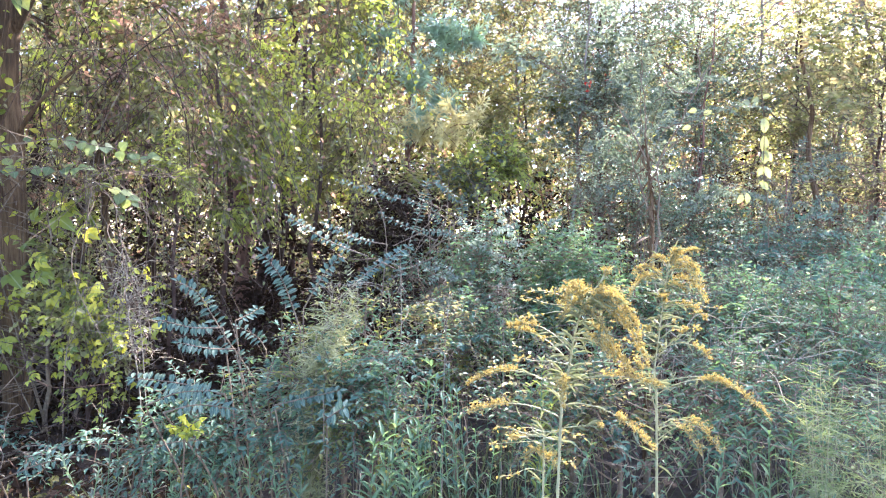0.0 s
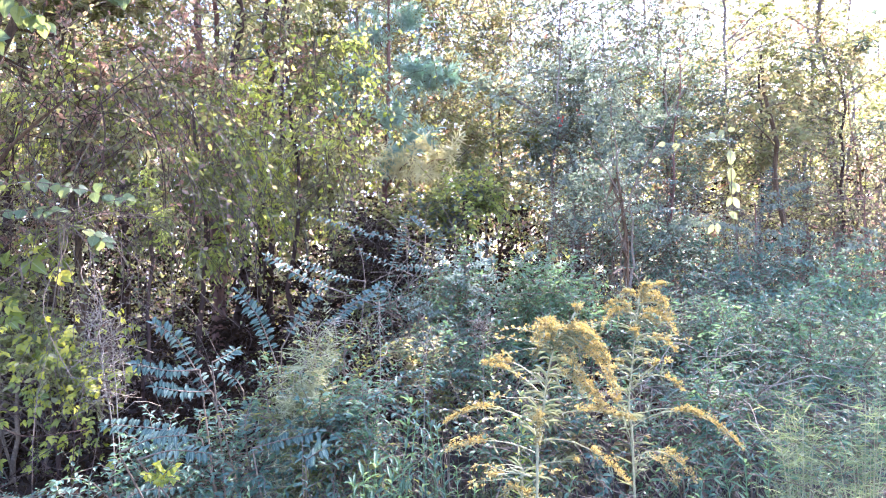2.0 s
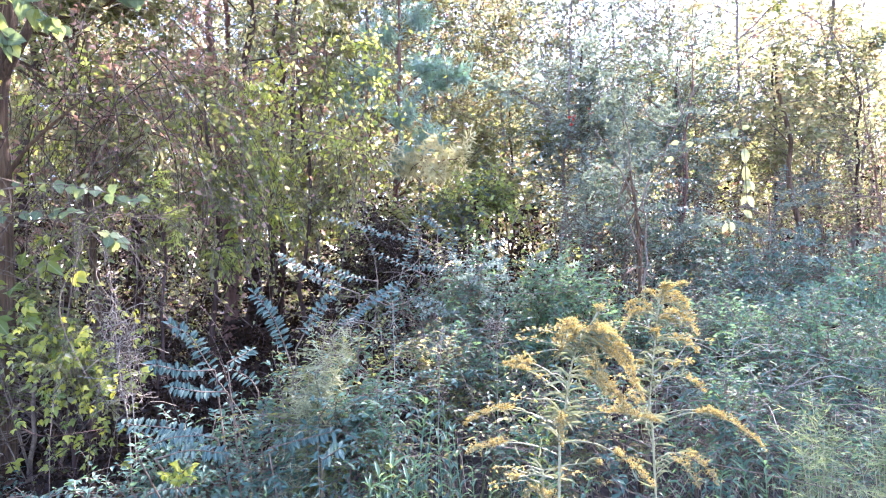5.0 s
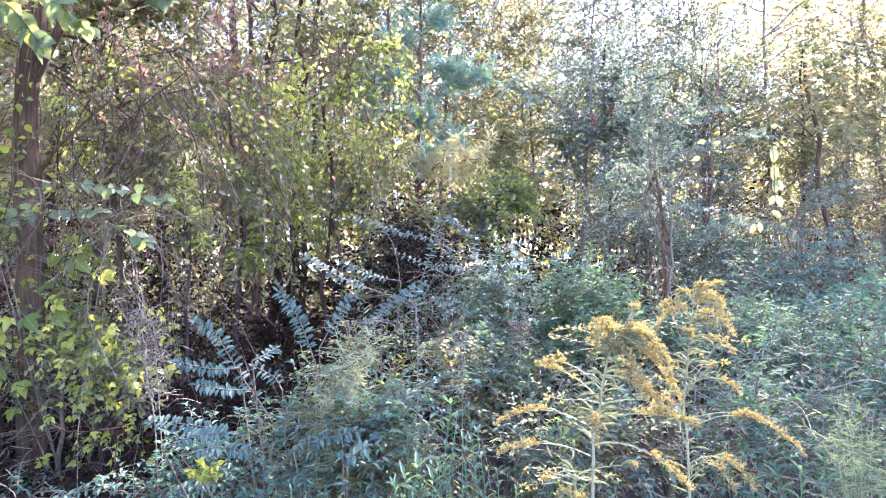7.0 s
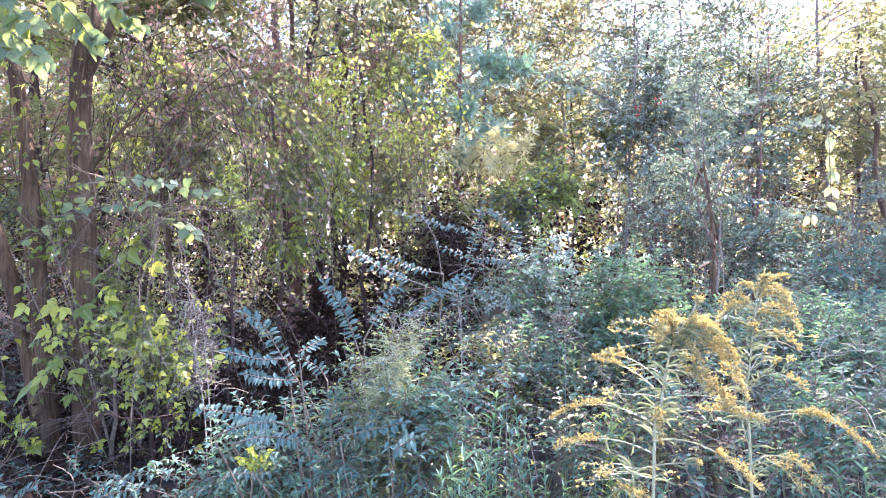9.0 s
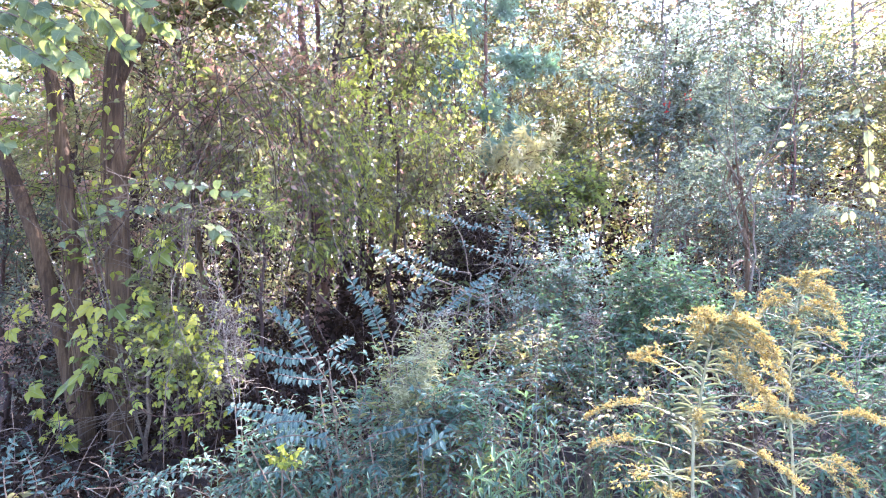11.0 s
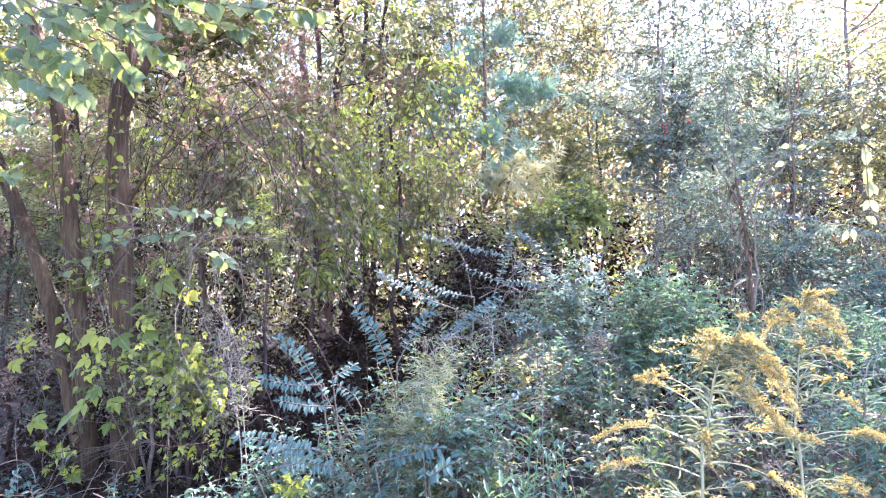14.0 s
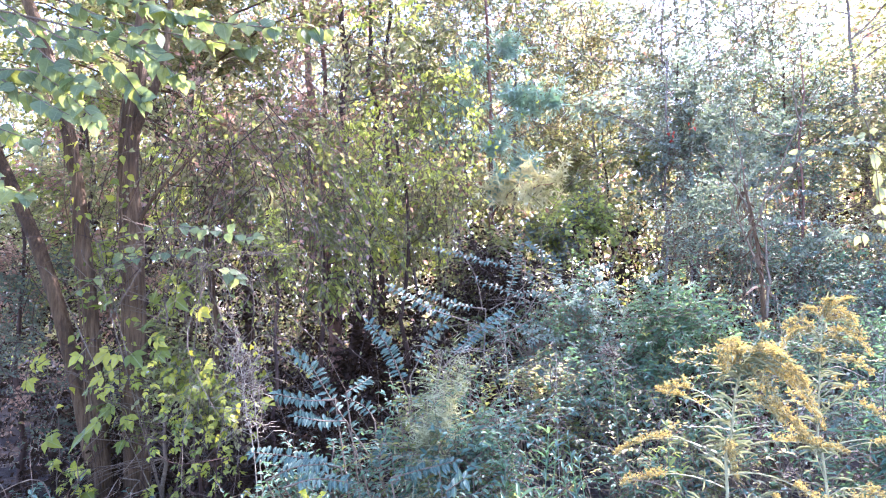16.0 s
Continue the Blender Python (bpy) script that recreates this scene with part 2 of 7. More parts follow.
def leaves(p, d, u, length, width, shape):
    """Vertices and triangles of many leaves: stalk ends p, directions d, upper sides u."""
    t, f = shape
    x = unit(d)
    y = unit(np.cross(u, x))
    z = np.cross(x, y)
    ln, wd = np.asarray(length)[:, None, None], np.asarray(width)[:, None, None]
    v = (p[:, None] + ln * t[None, :, :1] * x[:, None] + wd * t[None, :, 1:2] * y[:, None] + ln * t[None, :, 2:] * z[:, None])
    n = len(t)
    return v.reshape(-1, 3), (f[None] + (np.arange(len(p)) * n)[:, None, None]).reshape(-1, 3)


def tubes(p, r, k=4):
    """Tapered tubes along many lines p (lines, points, 3) with radii r (lines, points)."""
    n, s, _ = p.shape
    tan = unit(np.gradient(p, axis=1))
    ref = np.where(np.abs(tan[..., 2:]) > 0.8, np.array([1.0, 0, 0]), np.array([0, 0, 1.0]))
    a = unit(np.cross(tan, ref))
    b = np.cross(tan, a)
    w = np.arange(k) * 2 * np.pi / k
    ring = np.cos(w)[None, None, :, None] * a[:, :, None] + np.sin(w)[None, None, :, None] * b[:, :, None]
    v = p[:, :, None] + r[:, :, None, None] * ring
    i, j, q = np.meshgrid(np.arange(n), np.arange(s - 1), np.arange(k), indexing="ij")
    base = (i * s + j) * k
    f = np.stack([base + q, base + (q + 1) % k, base + k + (q + 1) % k, base + k + q], -1)
    return v.reshape(-1, 3), f.reshape(-1, 4)


def strands(rng, p, d, length, points=6, sag=0.3, wander=0.15):
    """Lines that start at p towards d, bend down by sag and wander."""
    n = len(p)
    s = np.linspace(0, 1, points)
    length = np.broadcast_to(np.asarray(length, float), (n,))
    d = unit(d)
    out = p[:, None] + (length[:, None] * s)[..., None] * d[:, None]
    out[..., 2] -= (sag * length)[:, None] * s ** 2
    for k in (1, 2, 3):
        amp = rng.normal(size=(n, 1, 3)) * (wander * length * 0.4 / k)[:, None, None]
        turn = rng.uniform(0, 6.28, (n, 1, 3))
        out = out + amp * (np.sin(s[None, :, None] * k * 3.1 + turn) - np.sin(turn))
    return out


def along(line, t):
    """Points and directions at t (0 to 1) on lines (n, points, 3); t has one value a line."""
    n, s, _ = line.shape
    x = np.clip(t, 0, 0.9999) * (s - 1)
    i = x.astype(int)
    k = (x - i)[:, None]
    a, b = line[np.arange(n), i], line[np.arange(n), i + 1]
    return a + (b - a) * k, unit(b - a)


def scatter_leaves(rng, lines, per, size, ratio, shape, spread=0.9, droop=0.3, t0=0.1, flat=0.6, jitter=0.35):
    """Leaves along twigs: per of them on each line, to either side, leaning on along the twig and down by droop."""
    n = len(lines)
    which = np.repeat(np.arange(n), per)
    t = t0 + (1 - t0) * (np.tile(np.arange(per), n) + rng.uniform(0, 1, n * per)) / per
    p, tan = along(lines[which], t)
    side = np.where(np.tile(np.arange(per), n) % 2, 1.0, -1.0)[:, None]
    lat = unit(np.cross(tan, np.array([0, 0, 1.0])) + 1e-3)
    d = unit(tan * 0.6 + side * lat * spread + rng.normal(size=p.shape) * jitter + np.array([0, 0, -droop]))
    u = unit(np.array([0, 0, 1.0]) * flat + rng.normal(size=p.shape) * (1 - flat))
    ln = size * rng.uniform(0.6, 1.2, len(p)) * (1.05 - 0.35 * t)
    return leaves(p, d, u, ln, ln * ratio, shape)


def in_ball(rng, n, shell=0.0):
    d = unit(rng.normal(size=(n, 3)))
    return d * (shell + (1 - shell) * rng.uniform(0, 1, (n, 1)) ** (1 / 3))


def trunk_line(rng, base, top, points=14, bend=0.03):
    base, top = np.asarray(base, float), np.asarray(top, float)
    s = np.linspace(0, 1, points)[:, None]
    h = np.linalg.norm(top - base)
    w = rng.normal(size=(points, 3)).cumsum(0) * bend * h / points ** 0.5
    w -= w[0] + (w[-1] - w[0]) * s
    w[:, 2] = 0
    return base + (top - base) * s + w


def bark_tube(rng, line, r0, r1, sides=14, ridge=0.0, flare=0.25):
    """A trunk: tapered, flared at its foot, with furrows that run up it."""
    n = len(line)
    s = np.linspace(0, 1, n)
    r = r0 + (r1 - r0) * s ** 0.8 + r0 * flare * np.exp(-s * n / 1.6)
    v, f = tubes(line[None], r[None], sides)
    if ridge:
        c = np.repeat(line, sides, axis=0)
        out = v - c
        k = np.tile(np.arange(sides), n)
        wave = np.sin(k * 2 * np.pi * 0.5 + np.repeat(np.arange(n), sides) * 0.25) + rng.normal(size=len(v)) * 0.5
        v = c + out * (1 + ridge * wave)[:, None]
    return v, f


def limbs_to(rng, line, targets, low=0.3, points=7, rise=0.25):
    """Limbs that leave a trunk line below their targets and curve out to them."""
    n = len(targets)
    z = line[:, 2]
    want = targets[:, 2] - rng.uniform(0.15, 0.6, n) * np.linalg.norm(targets - line[np.abs(z[None] - targets[:, 2:]).argmin(1)], axis=1)
    t = np.clip((want - z[0]) / max(z[-1] - z[0], 0.01), low, 0.97)
    a, _ = along(np.repeat(line[None], n, 0), t)
    s = np.linspace(0, 1, points)[None, :, None]
    m = a[:, None] + (targets - a)[:, None] * s
    m[..., 2] += rise * np.linalg.norm(targets - a, axis=1)[:, None] * (s[..., 0] * (1 - s[..., 0]))
    w = rng.normal(size=m.shape).cumsum(1) * 0.02 * np.linalg.norm(targets - a, axis=1)[:, None, None]
    w[:, 0] = 0
    return m + w


def plant(name, label, category, seed, base, top, blobs, r0=0.05, r1=0.012, bark=None, leaf=None, size=0.07, ratio=0.5, per=9,
          twig=0.35, twigs=5, shape=LEAF_SMALL, sag=0.25, droop=0.3, sides=8, ridge=0.0, group="", low=0.25, flat=0.5, dead=0,
          twig_r=0.0025, boughs=400, loose=1.25, crown="foliage", trunk="trunk", spread=0.9, rise=0.25):
    """A tree or shrub: a trunk from base to top, limbs into the blobs (centre, radii, limbs), twigs on them, leaves on those."""
    rng = np.random.default_rng(seed)
    root = thing(name, label, category, group, at=base)
    line = trunk_line(rng, base, top)
    v, f = bark_tube(rng, line, r0, r1, sides, ridge)
    part(trunk, make_mesh(trunk, local(v, base), f, bark or M_DARKBARK, True), root)
    ends = np.concatenate([np.asarray(c, float) + in_ball(rng, max(3, int(n * 0.42)), 0.15) * np.asarray(r, float) * loose for c, r, n in blobs])
    twigs = int(twigs * 2.3)
    limb = limbs_to(rng, line, ends, low, rise=rise)
    reach = np.linalg.norm(limb[:, -1] - limb[:, 0], axis=1)
    lr = np.clip(0.009 * reach, 0.003, r0 * 0.35)[:, None] * np.linspace(1, 0.3, limb.shape[1])[None]
    which = np.repeat(np.arange(len(limb)), twigs)
    t = rng.uniform(0.3, 1.0, len(which))
    p, tan = along(limb[which], t)
    d = tan * 0.6 + unit(rng.normal(size=p.shape)) * 0.9 + np.array([0, 0, 0.15])
    lines = strands(rng, p, d, twig * rng.uniform(0.5, 1.3, len(p)), 5, sag)
    mats = leaf if isinstance(leaf, (list, tuple)) else [leaf]
    count = max(len(mats), min(boughs, len(limb)))
    for k in range(count):
        own = np.arange(len(limb)) % count == k
        v, f = tubes(limb[own], lr[own], 5)
        fine = own[which]
        v2, f2 = tubes(lines[fine], twig_r * np.linspace(1, 0.4, 5)[None].repeat(fine.sum(), 0), 3)
        bough = part("bough", make_mesh("bough", local(v, base), f, bark or M_TWIG, True), root)
        part("twigwork", make_mesh("twigwork", local(v2, base), f2, M_TWIG), bough, kind="stuff")
        if per:
            v, f = scatter_leaves(rng, lines[fine], per, size, ratio, shape, spread, droop, flat=flat)
            part(crown, make_mesh(crown, local(v, base), f, mats[k % len(mats)]), bough, kind="stuff")
    return root


def spline(points, n=24):
    """A smooth line through a few points."""
    p = np.asarray(points, float)
    p = np.vstack([2 * p[0] - p[1], p, 2 * p[-1] - p[-2]])
    out = []
    for t in np.linspace(0, len(p) - 3.0001, n):
        i = int(t)
        k = t - i
        a, b, c, d = p[i:i + 4]
        out.append(0.5 * (2 * b + (c - a) * k + (2 * a - 5 * b + 4 * c - d) * k ** 2 + (3 * b - a - 3 * c + d) * k ** 3))
    return np.array(out)


# ---- ground: one sheet, uneven near the camera, flat to the horizon ----
def ground_height(x, y):
    near = np.exp(-(x ** 2 + (y - 6) ** 2) / 400.0)
    return near * (0.06 * np.sin(x * 0.9 + 1.3) * np.cos(y * 0.7) + 0.035 * np.sin(x * 2.3 + y * 1.7)) - 0.02


def build_ground():
    axis = np.concatenate([-np.geomspace(700, 13, 12), np.linspace(-12, 12, 97), np.geomspace(13, 700, 12)])
    gx, gy = np.meshgrid(axis, axis + 6, indexing="ij")
    v = np.stack([gx, gy, ground_height(gx, gy)], -1).reshape(-1, 3)
    n = len(axis)
    i, j = np.meshgrid(np.arange(n - 1), np.arange(n - 1), indexing="ij")
    b = i * n + j
    f = np.stack([b, b + n, b + n + 1, b + 1], -1).reshape(-1, 4)
    tagged(new("ground", make_mesh("ground", v, f, M_SOIL, True)), "dark forest soil under weeds and fallen leaves", "ground", kind="structure")
    rng = np.random.default_rng(5)
    x, y = rng.uniform(-8, 8, 12000), rng.uniform(-3, 12, 12000)
    p = np.stack([x, y, ground_height(x, y) + rng.uniform(0.0, 0.03, len(x))], -1)
    d = unit(rng.normal(size=p.shape) * np.array([1, 1, 0.25]))
    u = unit(rng.normal(size=p.shape) * 0.35 + np.array([0, 0, 1]))
    ln = rng.uniform(0.03, 0.09, len(x))
    v, f = leaves(p, d, u, ln, ln * 0.55, LEAF_SMALL)
    tagged(new("leaf_litter", make_mesh("leaf_litter", v, f, M_LITTER)), "dry brown leaves fallen on the forest soil", "leaf litter", kind="stuff")
    n = 900
    p = np.stack([rng.uniform(-6, 6, n), rng.uniform(0.6, 10, n), rng.uniform(0.01, 0.05, n)], -1)
    lines = strands(rng, p, rng.normal(size=p.shape) * np.array([1, 1, 0.2]), rng.uniform(0.2, 0.8, n), 5, 0.0, 0.2)
    v, f = tubes(lines, np.full(lines.shape[:2], 0.003), 3)
    tagged(new("fallen_twigs", make_mesh("fallen_twigs", v, f, M_DRY)), "thin dead twigs lying on the leaf litter", "twigs", kind="stuff")


build_ground()


# ---- far wood: foliage and thin stems behind all the single trees ----
def far_wood():
    rng = np.random.default_rng(11)
    n = 12800
    x, y = np.where(rng.uniform(size=n) < 0.3, rng.uniform(-19, 3, n), rng.uniform(-21, 22, n)), rng.uniform(12.5, 25, n)
    high = 8.9 + 3.4 / (1 + np.exp((x - 4.5) * 1.2)) + 1.2 * np.sin(x * 0.8) + 0.7 * np.sin(x * 2.1 + y)
    z = rng.uniform(0.2, 1, n) * high
    p = np.stack([x, y, z], -1)
    lines = strands(rng, p, rng.normal(size=p.shape) + np.array([0, 0, 0.3]), rng.uniform(0.6, 1.5, n), 5, 0.3)
    v, f = tubes(lines[::4], np.full(lines[::4].shape[:2], 0.008), 3)
    root = thing("far_wood", "distant sunlit wood of yellowing trees and thin stems", "woods", kind="stuff")
    part("twigwork", make_mesh("twigwork", v, f, M_TWIG), root, kind="stuff")
    for mat, sel in ((M_GOLDLEAF, slice(0, 4000)), (M_LIME, slice(4000, 7500)), (M_GREEN, slice(7500, 9300)), (M_TEAL, slice(9300, 11000)), (M_RUST, slice(11000, 12800))):
        v, f = scatter_leaves(rng, lines[sel], 14, 0.185, 0.58, LEAF_SMALL, 0.9, 0.3, flat=0.2, jitter=0.6)
        part("foliage", make_mesh("foliage", v, f, mat), root, kind="stuff")
    k = 30000
    x, y = rng.uniform(-27, 30, k), rng.uniform(27, 36, k)
    z = rng.uniform(0, 1, k) ** 1.2 * (9.0 + 6.0 / (1 + np.exp((x - 6.0) * 0.7)) + 1.5 * np.sin(x * 0.6) + 0.8 * np.sin(x * 1.9 + 1))
    p = np.stack([x, y, z], -1)
    ln = rng.uniform(0.25, 0.5, k)
    v, f = leaves(p, unit(rng.normal(size=p.shape)), unit(rng.normal(size=p.shape)), ln, ln * 0.5, LEAF_SMALL)
    part("foliage", make_mesh("foliage", v, f, M_GOLDLEAF), root, kind="stuff")
    m = 90
    base = np.stack([rng.uniform(-24, 24, m), rng.uniform(12, 26, m), np.full(m, -0.05)], -1)
    tall = np.where(base[:, 0] < 3, rng.uniform(6, 12, m), rng.uniform(5, 9.5, m))
    lines = strands(rng, base, np.array([0, 0, 1.0]) + rng.normal(size=base.shape) * 0.05, tall, 9, 0.0, 0.05)
    r = rng.uniform(0.018, 0.05, m)[:, None] * np.linspace(1, 0.3, 9)[None]
    v, f = tubes(lines, r, 6)
    part("stemwork", make_mesh("stemwork", v, f, M_GREYBARK, True), root, kind="stuff")


far_wood()


def undergrowth():
    """Low brush between the trunks, before the far wood; shade painted as near-black leaves."""
    rng = np.random.default_rng(12)
    n = 3500
    x, y = rng.uniform(-13, 13, n), rng.uniform(8.2, 13, n)
    z = rng.uniform(0.02, 1, n) * np.where(x < -0.5, 2.6, 2.8)
    p = np.stack([x, y, z], -1)
    # Two more sets, added to darken the gap with the painted shade leaves.
    low = np.stack([rng.uniform(-2.4, 1.6, 420), rng.uniform(7.0, 8.2, 420), rng.uniform(0.02, 1.55, 420)], -1)
    more = np.stack([rng.uniform(-0.8, 2.4, 260), rng.uniform(5.9, 7.0, 260), rng.uniform(0.02, 1.6, 260)], -1)
    p = np.concatenate([p, low, more])
    n = len(p)
    lines = strands(rng, p, rng.normal(size=p.shape) + np.array([0, 0, 0.4]), rng.uniform(0.4, 0.9, n), 5, 0.3)
    v, f = tubes(lines[::2], np.full(lines[::2].shape[:2], 0.005), 3)
    root = thing("undergrowth", "brush of brown, green and shade-painted black leaves between trunks", "undergrowth", kind="stuff")
    part("twigwork", make_mesh("twigwork", v, f, M_DARKBARK), root, kind="stuff")
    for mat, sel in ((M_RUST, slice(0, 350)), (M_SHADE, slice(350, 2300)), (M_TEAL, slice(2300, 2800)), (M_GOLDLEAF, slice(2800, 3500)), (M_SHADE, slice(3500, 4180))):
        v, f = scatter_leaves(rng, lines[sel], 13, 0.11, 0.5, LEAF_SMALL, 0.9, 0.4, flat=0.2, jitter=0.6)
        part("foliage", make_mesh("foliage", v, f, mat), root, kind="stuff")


undergrowth()


def side_brush():
    """Brush behind the old trunks, where the wood closes, dimmed by painted near-black leaves."""
    rng = np.random.default_rng(13)
    n = 1700
    x, y = rng.uniform(-9, -0.4, n), rng.uniform(5.6, 8.5, n)
    p = np.stack([x, y, rng.uniform(0.03, 1, n) * np.where(x < -2.8, 2.6, 0.95)], -1)
    low = np.stack([rng.uniform(-4.6, -0.7, 600), rng.uniform(4.9, 5.6, 600), rng.uniform(0.02, 0.75, 600)], -1)
    # Low cover added over open ground, its near-black leaves painting shade there.
    foot = np.stack([rng.uniform(-4.2, -1.35, 620), rng.uniform(3.0, 4.9, 620), rng.uniform(0.0, 0.3, 620)], -1)
    p = np.concatenate([p, low, foot])
    n = len(p)
    lines = strands(rng, p, rng.normal(size=p.shape) + np.array([0, 0, 0.3]), rng.uniform(0.3, 0.8, n) * np.where(p[:, 1] < 4.9, 0.45, 1.0), 5, 0.4)
    v, f = tubes(lines[::3], np.full(lines[::3].shape[:2], 0.004), 3)
    root = thing("side_brush", "brush of dull and shade-painted leaves with bare stems behind trunks", "undergrowth", kind="stuff")
    part("twigwork", make_mesh("twigwork", v, f, M_DARKBARK), root, kind="stuff")
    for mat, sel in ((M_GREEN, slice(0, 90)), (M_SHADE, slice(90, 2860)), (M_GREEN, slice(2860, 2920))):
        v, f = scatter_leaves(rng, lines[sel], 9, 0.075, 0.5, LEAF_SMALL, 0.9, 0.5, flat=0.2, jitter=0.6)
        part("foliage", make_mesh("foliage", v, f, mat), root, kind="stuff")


side_brush()


def high_canopy():
    """Fine open crowns against the sky."""
    rng = np.random.default_rng(14)
    n = 3300
    x, y = rng.uniform(-6, 11, n), rng.uniform(9.5, 15, n)
    z = rng.uniform(3.6, 9.5, n)
    keep = (np.sin(x * 1.7 + z) + np.sin(x * 0.9 - z * 1.3 + y) + rng.normal(size=n) * 0.7) > -0.4
    p = np.stack([x, y, z], -1)[keep]
    m = 2100
    p = np.concatenate([p, np.stack([rng.uniform(-1.8, 6.5, m), rng.uniform(9.5, 14, m), rng.uniform(4.0, 9.0, m)], -1)])
    p = np.concatenate([p, np.stack([rng.uniform(-0.2, 4.6, 700), rng.uniform(9.5, 12, 700), rng.uniform(4.6, 8.2, 700)], -1)])
    p = np.concatenate([p, np.stack([rng.uniform(-8.5, 0.5, 1900), rng.uniform(8, 12, 1900), rng.uniform(3.8, 8.2, 1900)], -1)])
    rng.shuffle(p)
    lines = strands(rng, p, rng.normal(size=p.shape) + np.array([0, 0, 0.5]), rng.uniform(0.5, 1.2, len(p)), 6, 0.2, 0.25)
    v, f = tubes(lines, np.full(lines.shape[:2], 0.005), 3)
    root = thing("high_canopy", "open crowns of fine leaves and twigs against white sky", "canopy", kind="stuff")
    part("twigwork", make_mesh("twigwork", v, f, M_TWIG), root, kind="stuff")
    gold = np.arange(len(p)) % 3 == 0
    gold &= p[:, 0] < 1.5
    for mat, sel in ((M_FINE, ~gold), (M_GOLDLEAF, gold)):
        v, f = scatter_leaves(rng, lines[sel], 13, 0.074, 0.5, LEAF_SMALL, 0.9, 0.3, flat=0.2, jitter=0.6)
        part("foliage", make_mesh("foliage", v, f, mat), root, kind="stuff")


high_canopy()


def unseen_wood_edge():
    """Wood edge assumed beside the camera and boughs over it, unseen, added as shade."""
    rng = np.random.default_rng(15)
    p = np.concatenate([np.stack([rng.uniform(-9, -4.6, 1500), rng.uniform(-5, 4.2, 1500), rng.uniform(0.2, 7.5, 1500)], -1),
                        np.stack([rng.uniform(-8, -0.8, 1500), rng.uniform(2.2, 6.0, 1500), rng.uniform(5.0, 8.0, 1500)], -1)])
    lines = strands(rng, p, rng.normal(size=p.shape) + np.array([0, 0, 0.2]), rng.uniform(0.5, 1.0, len(p)), 5, 0.3)
    v, f = tubes(lines, np.full(lines.shape[:2], 0.006), 3)
    root = thing("unseen_wood_edge", "unseen foliage added beside and overhead to shade the left", "woods", kind="stuff")
    part("twigwork", make_mesh("twigwork", v, f, M_TWIG), root, kind="stuff")
    v, f = scatter_leaves(rng, lines, 6, 0.19, 0.55, LEAF_SMALL, 0.9, 0.3, flat=0.4, jitter=0.5)
    part("foliage", make_mesh("foliage", v, f, M_GREEN), root, kind="stuff")


unseen_wood_edge()


def add_shade_boughs():
    """High boughs out of view, added to keep the sun off the verge below them."""
    rng = np.random.default_rng(16)
    n = 950
    clump = np.stack([rng.uniform(-1.5, 9.5, 60), rng.uniform(5.6, 8.6, 60), rng.uniform(5.9, 8.4, 60)], -1)
    p = clump[rng.integers(60, size=n)] + rng.normal(size=(n, 3)) * np.array([0.45, 0.45, 0.3])
    p[:, 2] = np.maximum(p[:, 2], 5.8)
    lines = strands(rng, p, rng.normal(size=p.shape) + np.array([0, 0, 0.1]), rng.uniform(0.5, 1.0, n), 5, 0.2)
    v, f = tubes(lines, np.full(lines.shape[:2], 0.006), 3)
    root = thing("unseen_shade_boughs", "unseen high boughs added to shade the verge", "canopy", kind="stuff")
    part("twigwork", make_mesh("twigwork", v, f, M_TWIG), root, kind="stuff")
    v, f = scatter_leaves(rng, lines, 12, 0.15, 0.55, LEAF_SMALL, 0.9, 0.2, flat=0.3, jitter=0.5)
    part("foliage", make_mesh("foliage", v, f, M_GREEN), root, kind="stuff")


add_shade_boughs()


def far_thicket():
    """Low sunlit brush that closes the wood to the ground."""
    rng = np.random.default_rng(17)
    n = 8600
    x, y = rng.uniform(-17, 18, n), rng.uniform(13, 20, n)
    p = np.stack([x, y, rng.uniform(0.03, 1, n) * (5.2 + 0.3 * (y - 13) + 0.6 * np.sin(x * 1.3))], -1)
    lines = strands(rng, p, rng.normal(size=p.shape) + np.array([0, 0, 0.6]), rng.uniform(0.5, 1.2, n), 5, 0.2)
    v, f = tubes(lines[::3], np.full(lines[::3].shape[:2], 0.007), 3)
    root = thing("far_thicket", "distant thicket of brown twigs and yellowing leaves", "undergrowth", kind="stuff")
    part("twigwork", make_mesh("twigwork", v, f, M_DARKBARK), root, kind="stuff")
    for mat, sel in ((M_GOLDLEAF, slice(0, 2600)), (M_RUST, slice(2600, 3400)), (M_GREEN, slice(3400, 4600)), (M_LIME, slice(4600, 7600)), (M_BRIGHT, slice(7600, 8600))):
        v, f = scatter_leaves(rng, lines[sel], 11, 0.195, 0.5, LEAF_SMALL, 0.9, 0.3, flat=0.2, jitter=0.6)
        part("foliage", make_mesh("foliage", v, f, mat), root, kind="stuff")


far_thicket()

# ---- single trees of the background: foot, top, girth, crown ----
TREES = "background trees"


def back_tree(seed, foot, top, r0, label, bark, leaf, blobs, size=0.10, **more):
    foot = (foot[0], foot[1], -0.05)
    return plant("forest_tree", label, "tree", seed, foot, top, blobs, r0=r0, r1=r0 * 0.35, bark=bark, leaf=leaf, size=size,
                 group=TREES, sides=9, ridge=0.03, **{**dict(twigs=8, per=10, twig=0.45), **more})


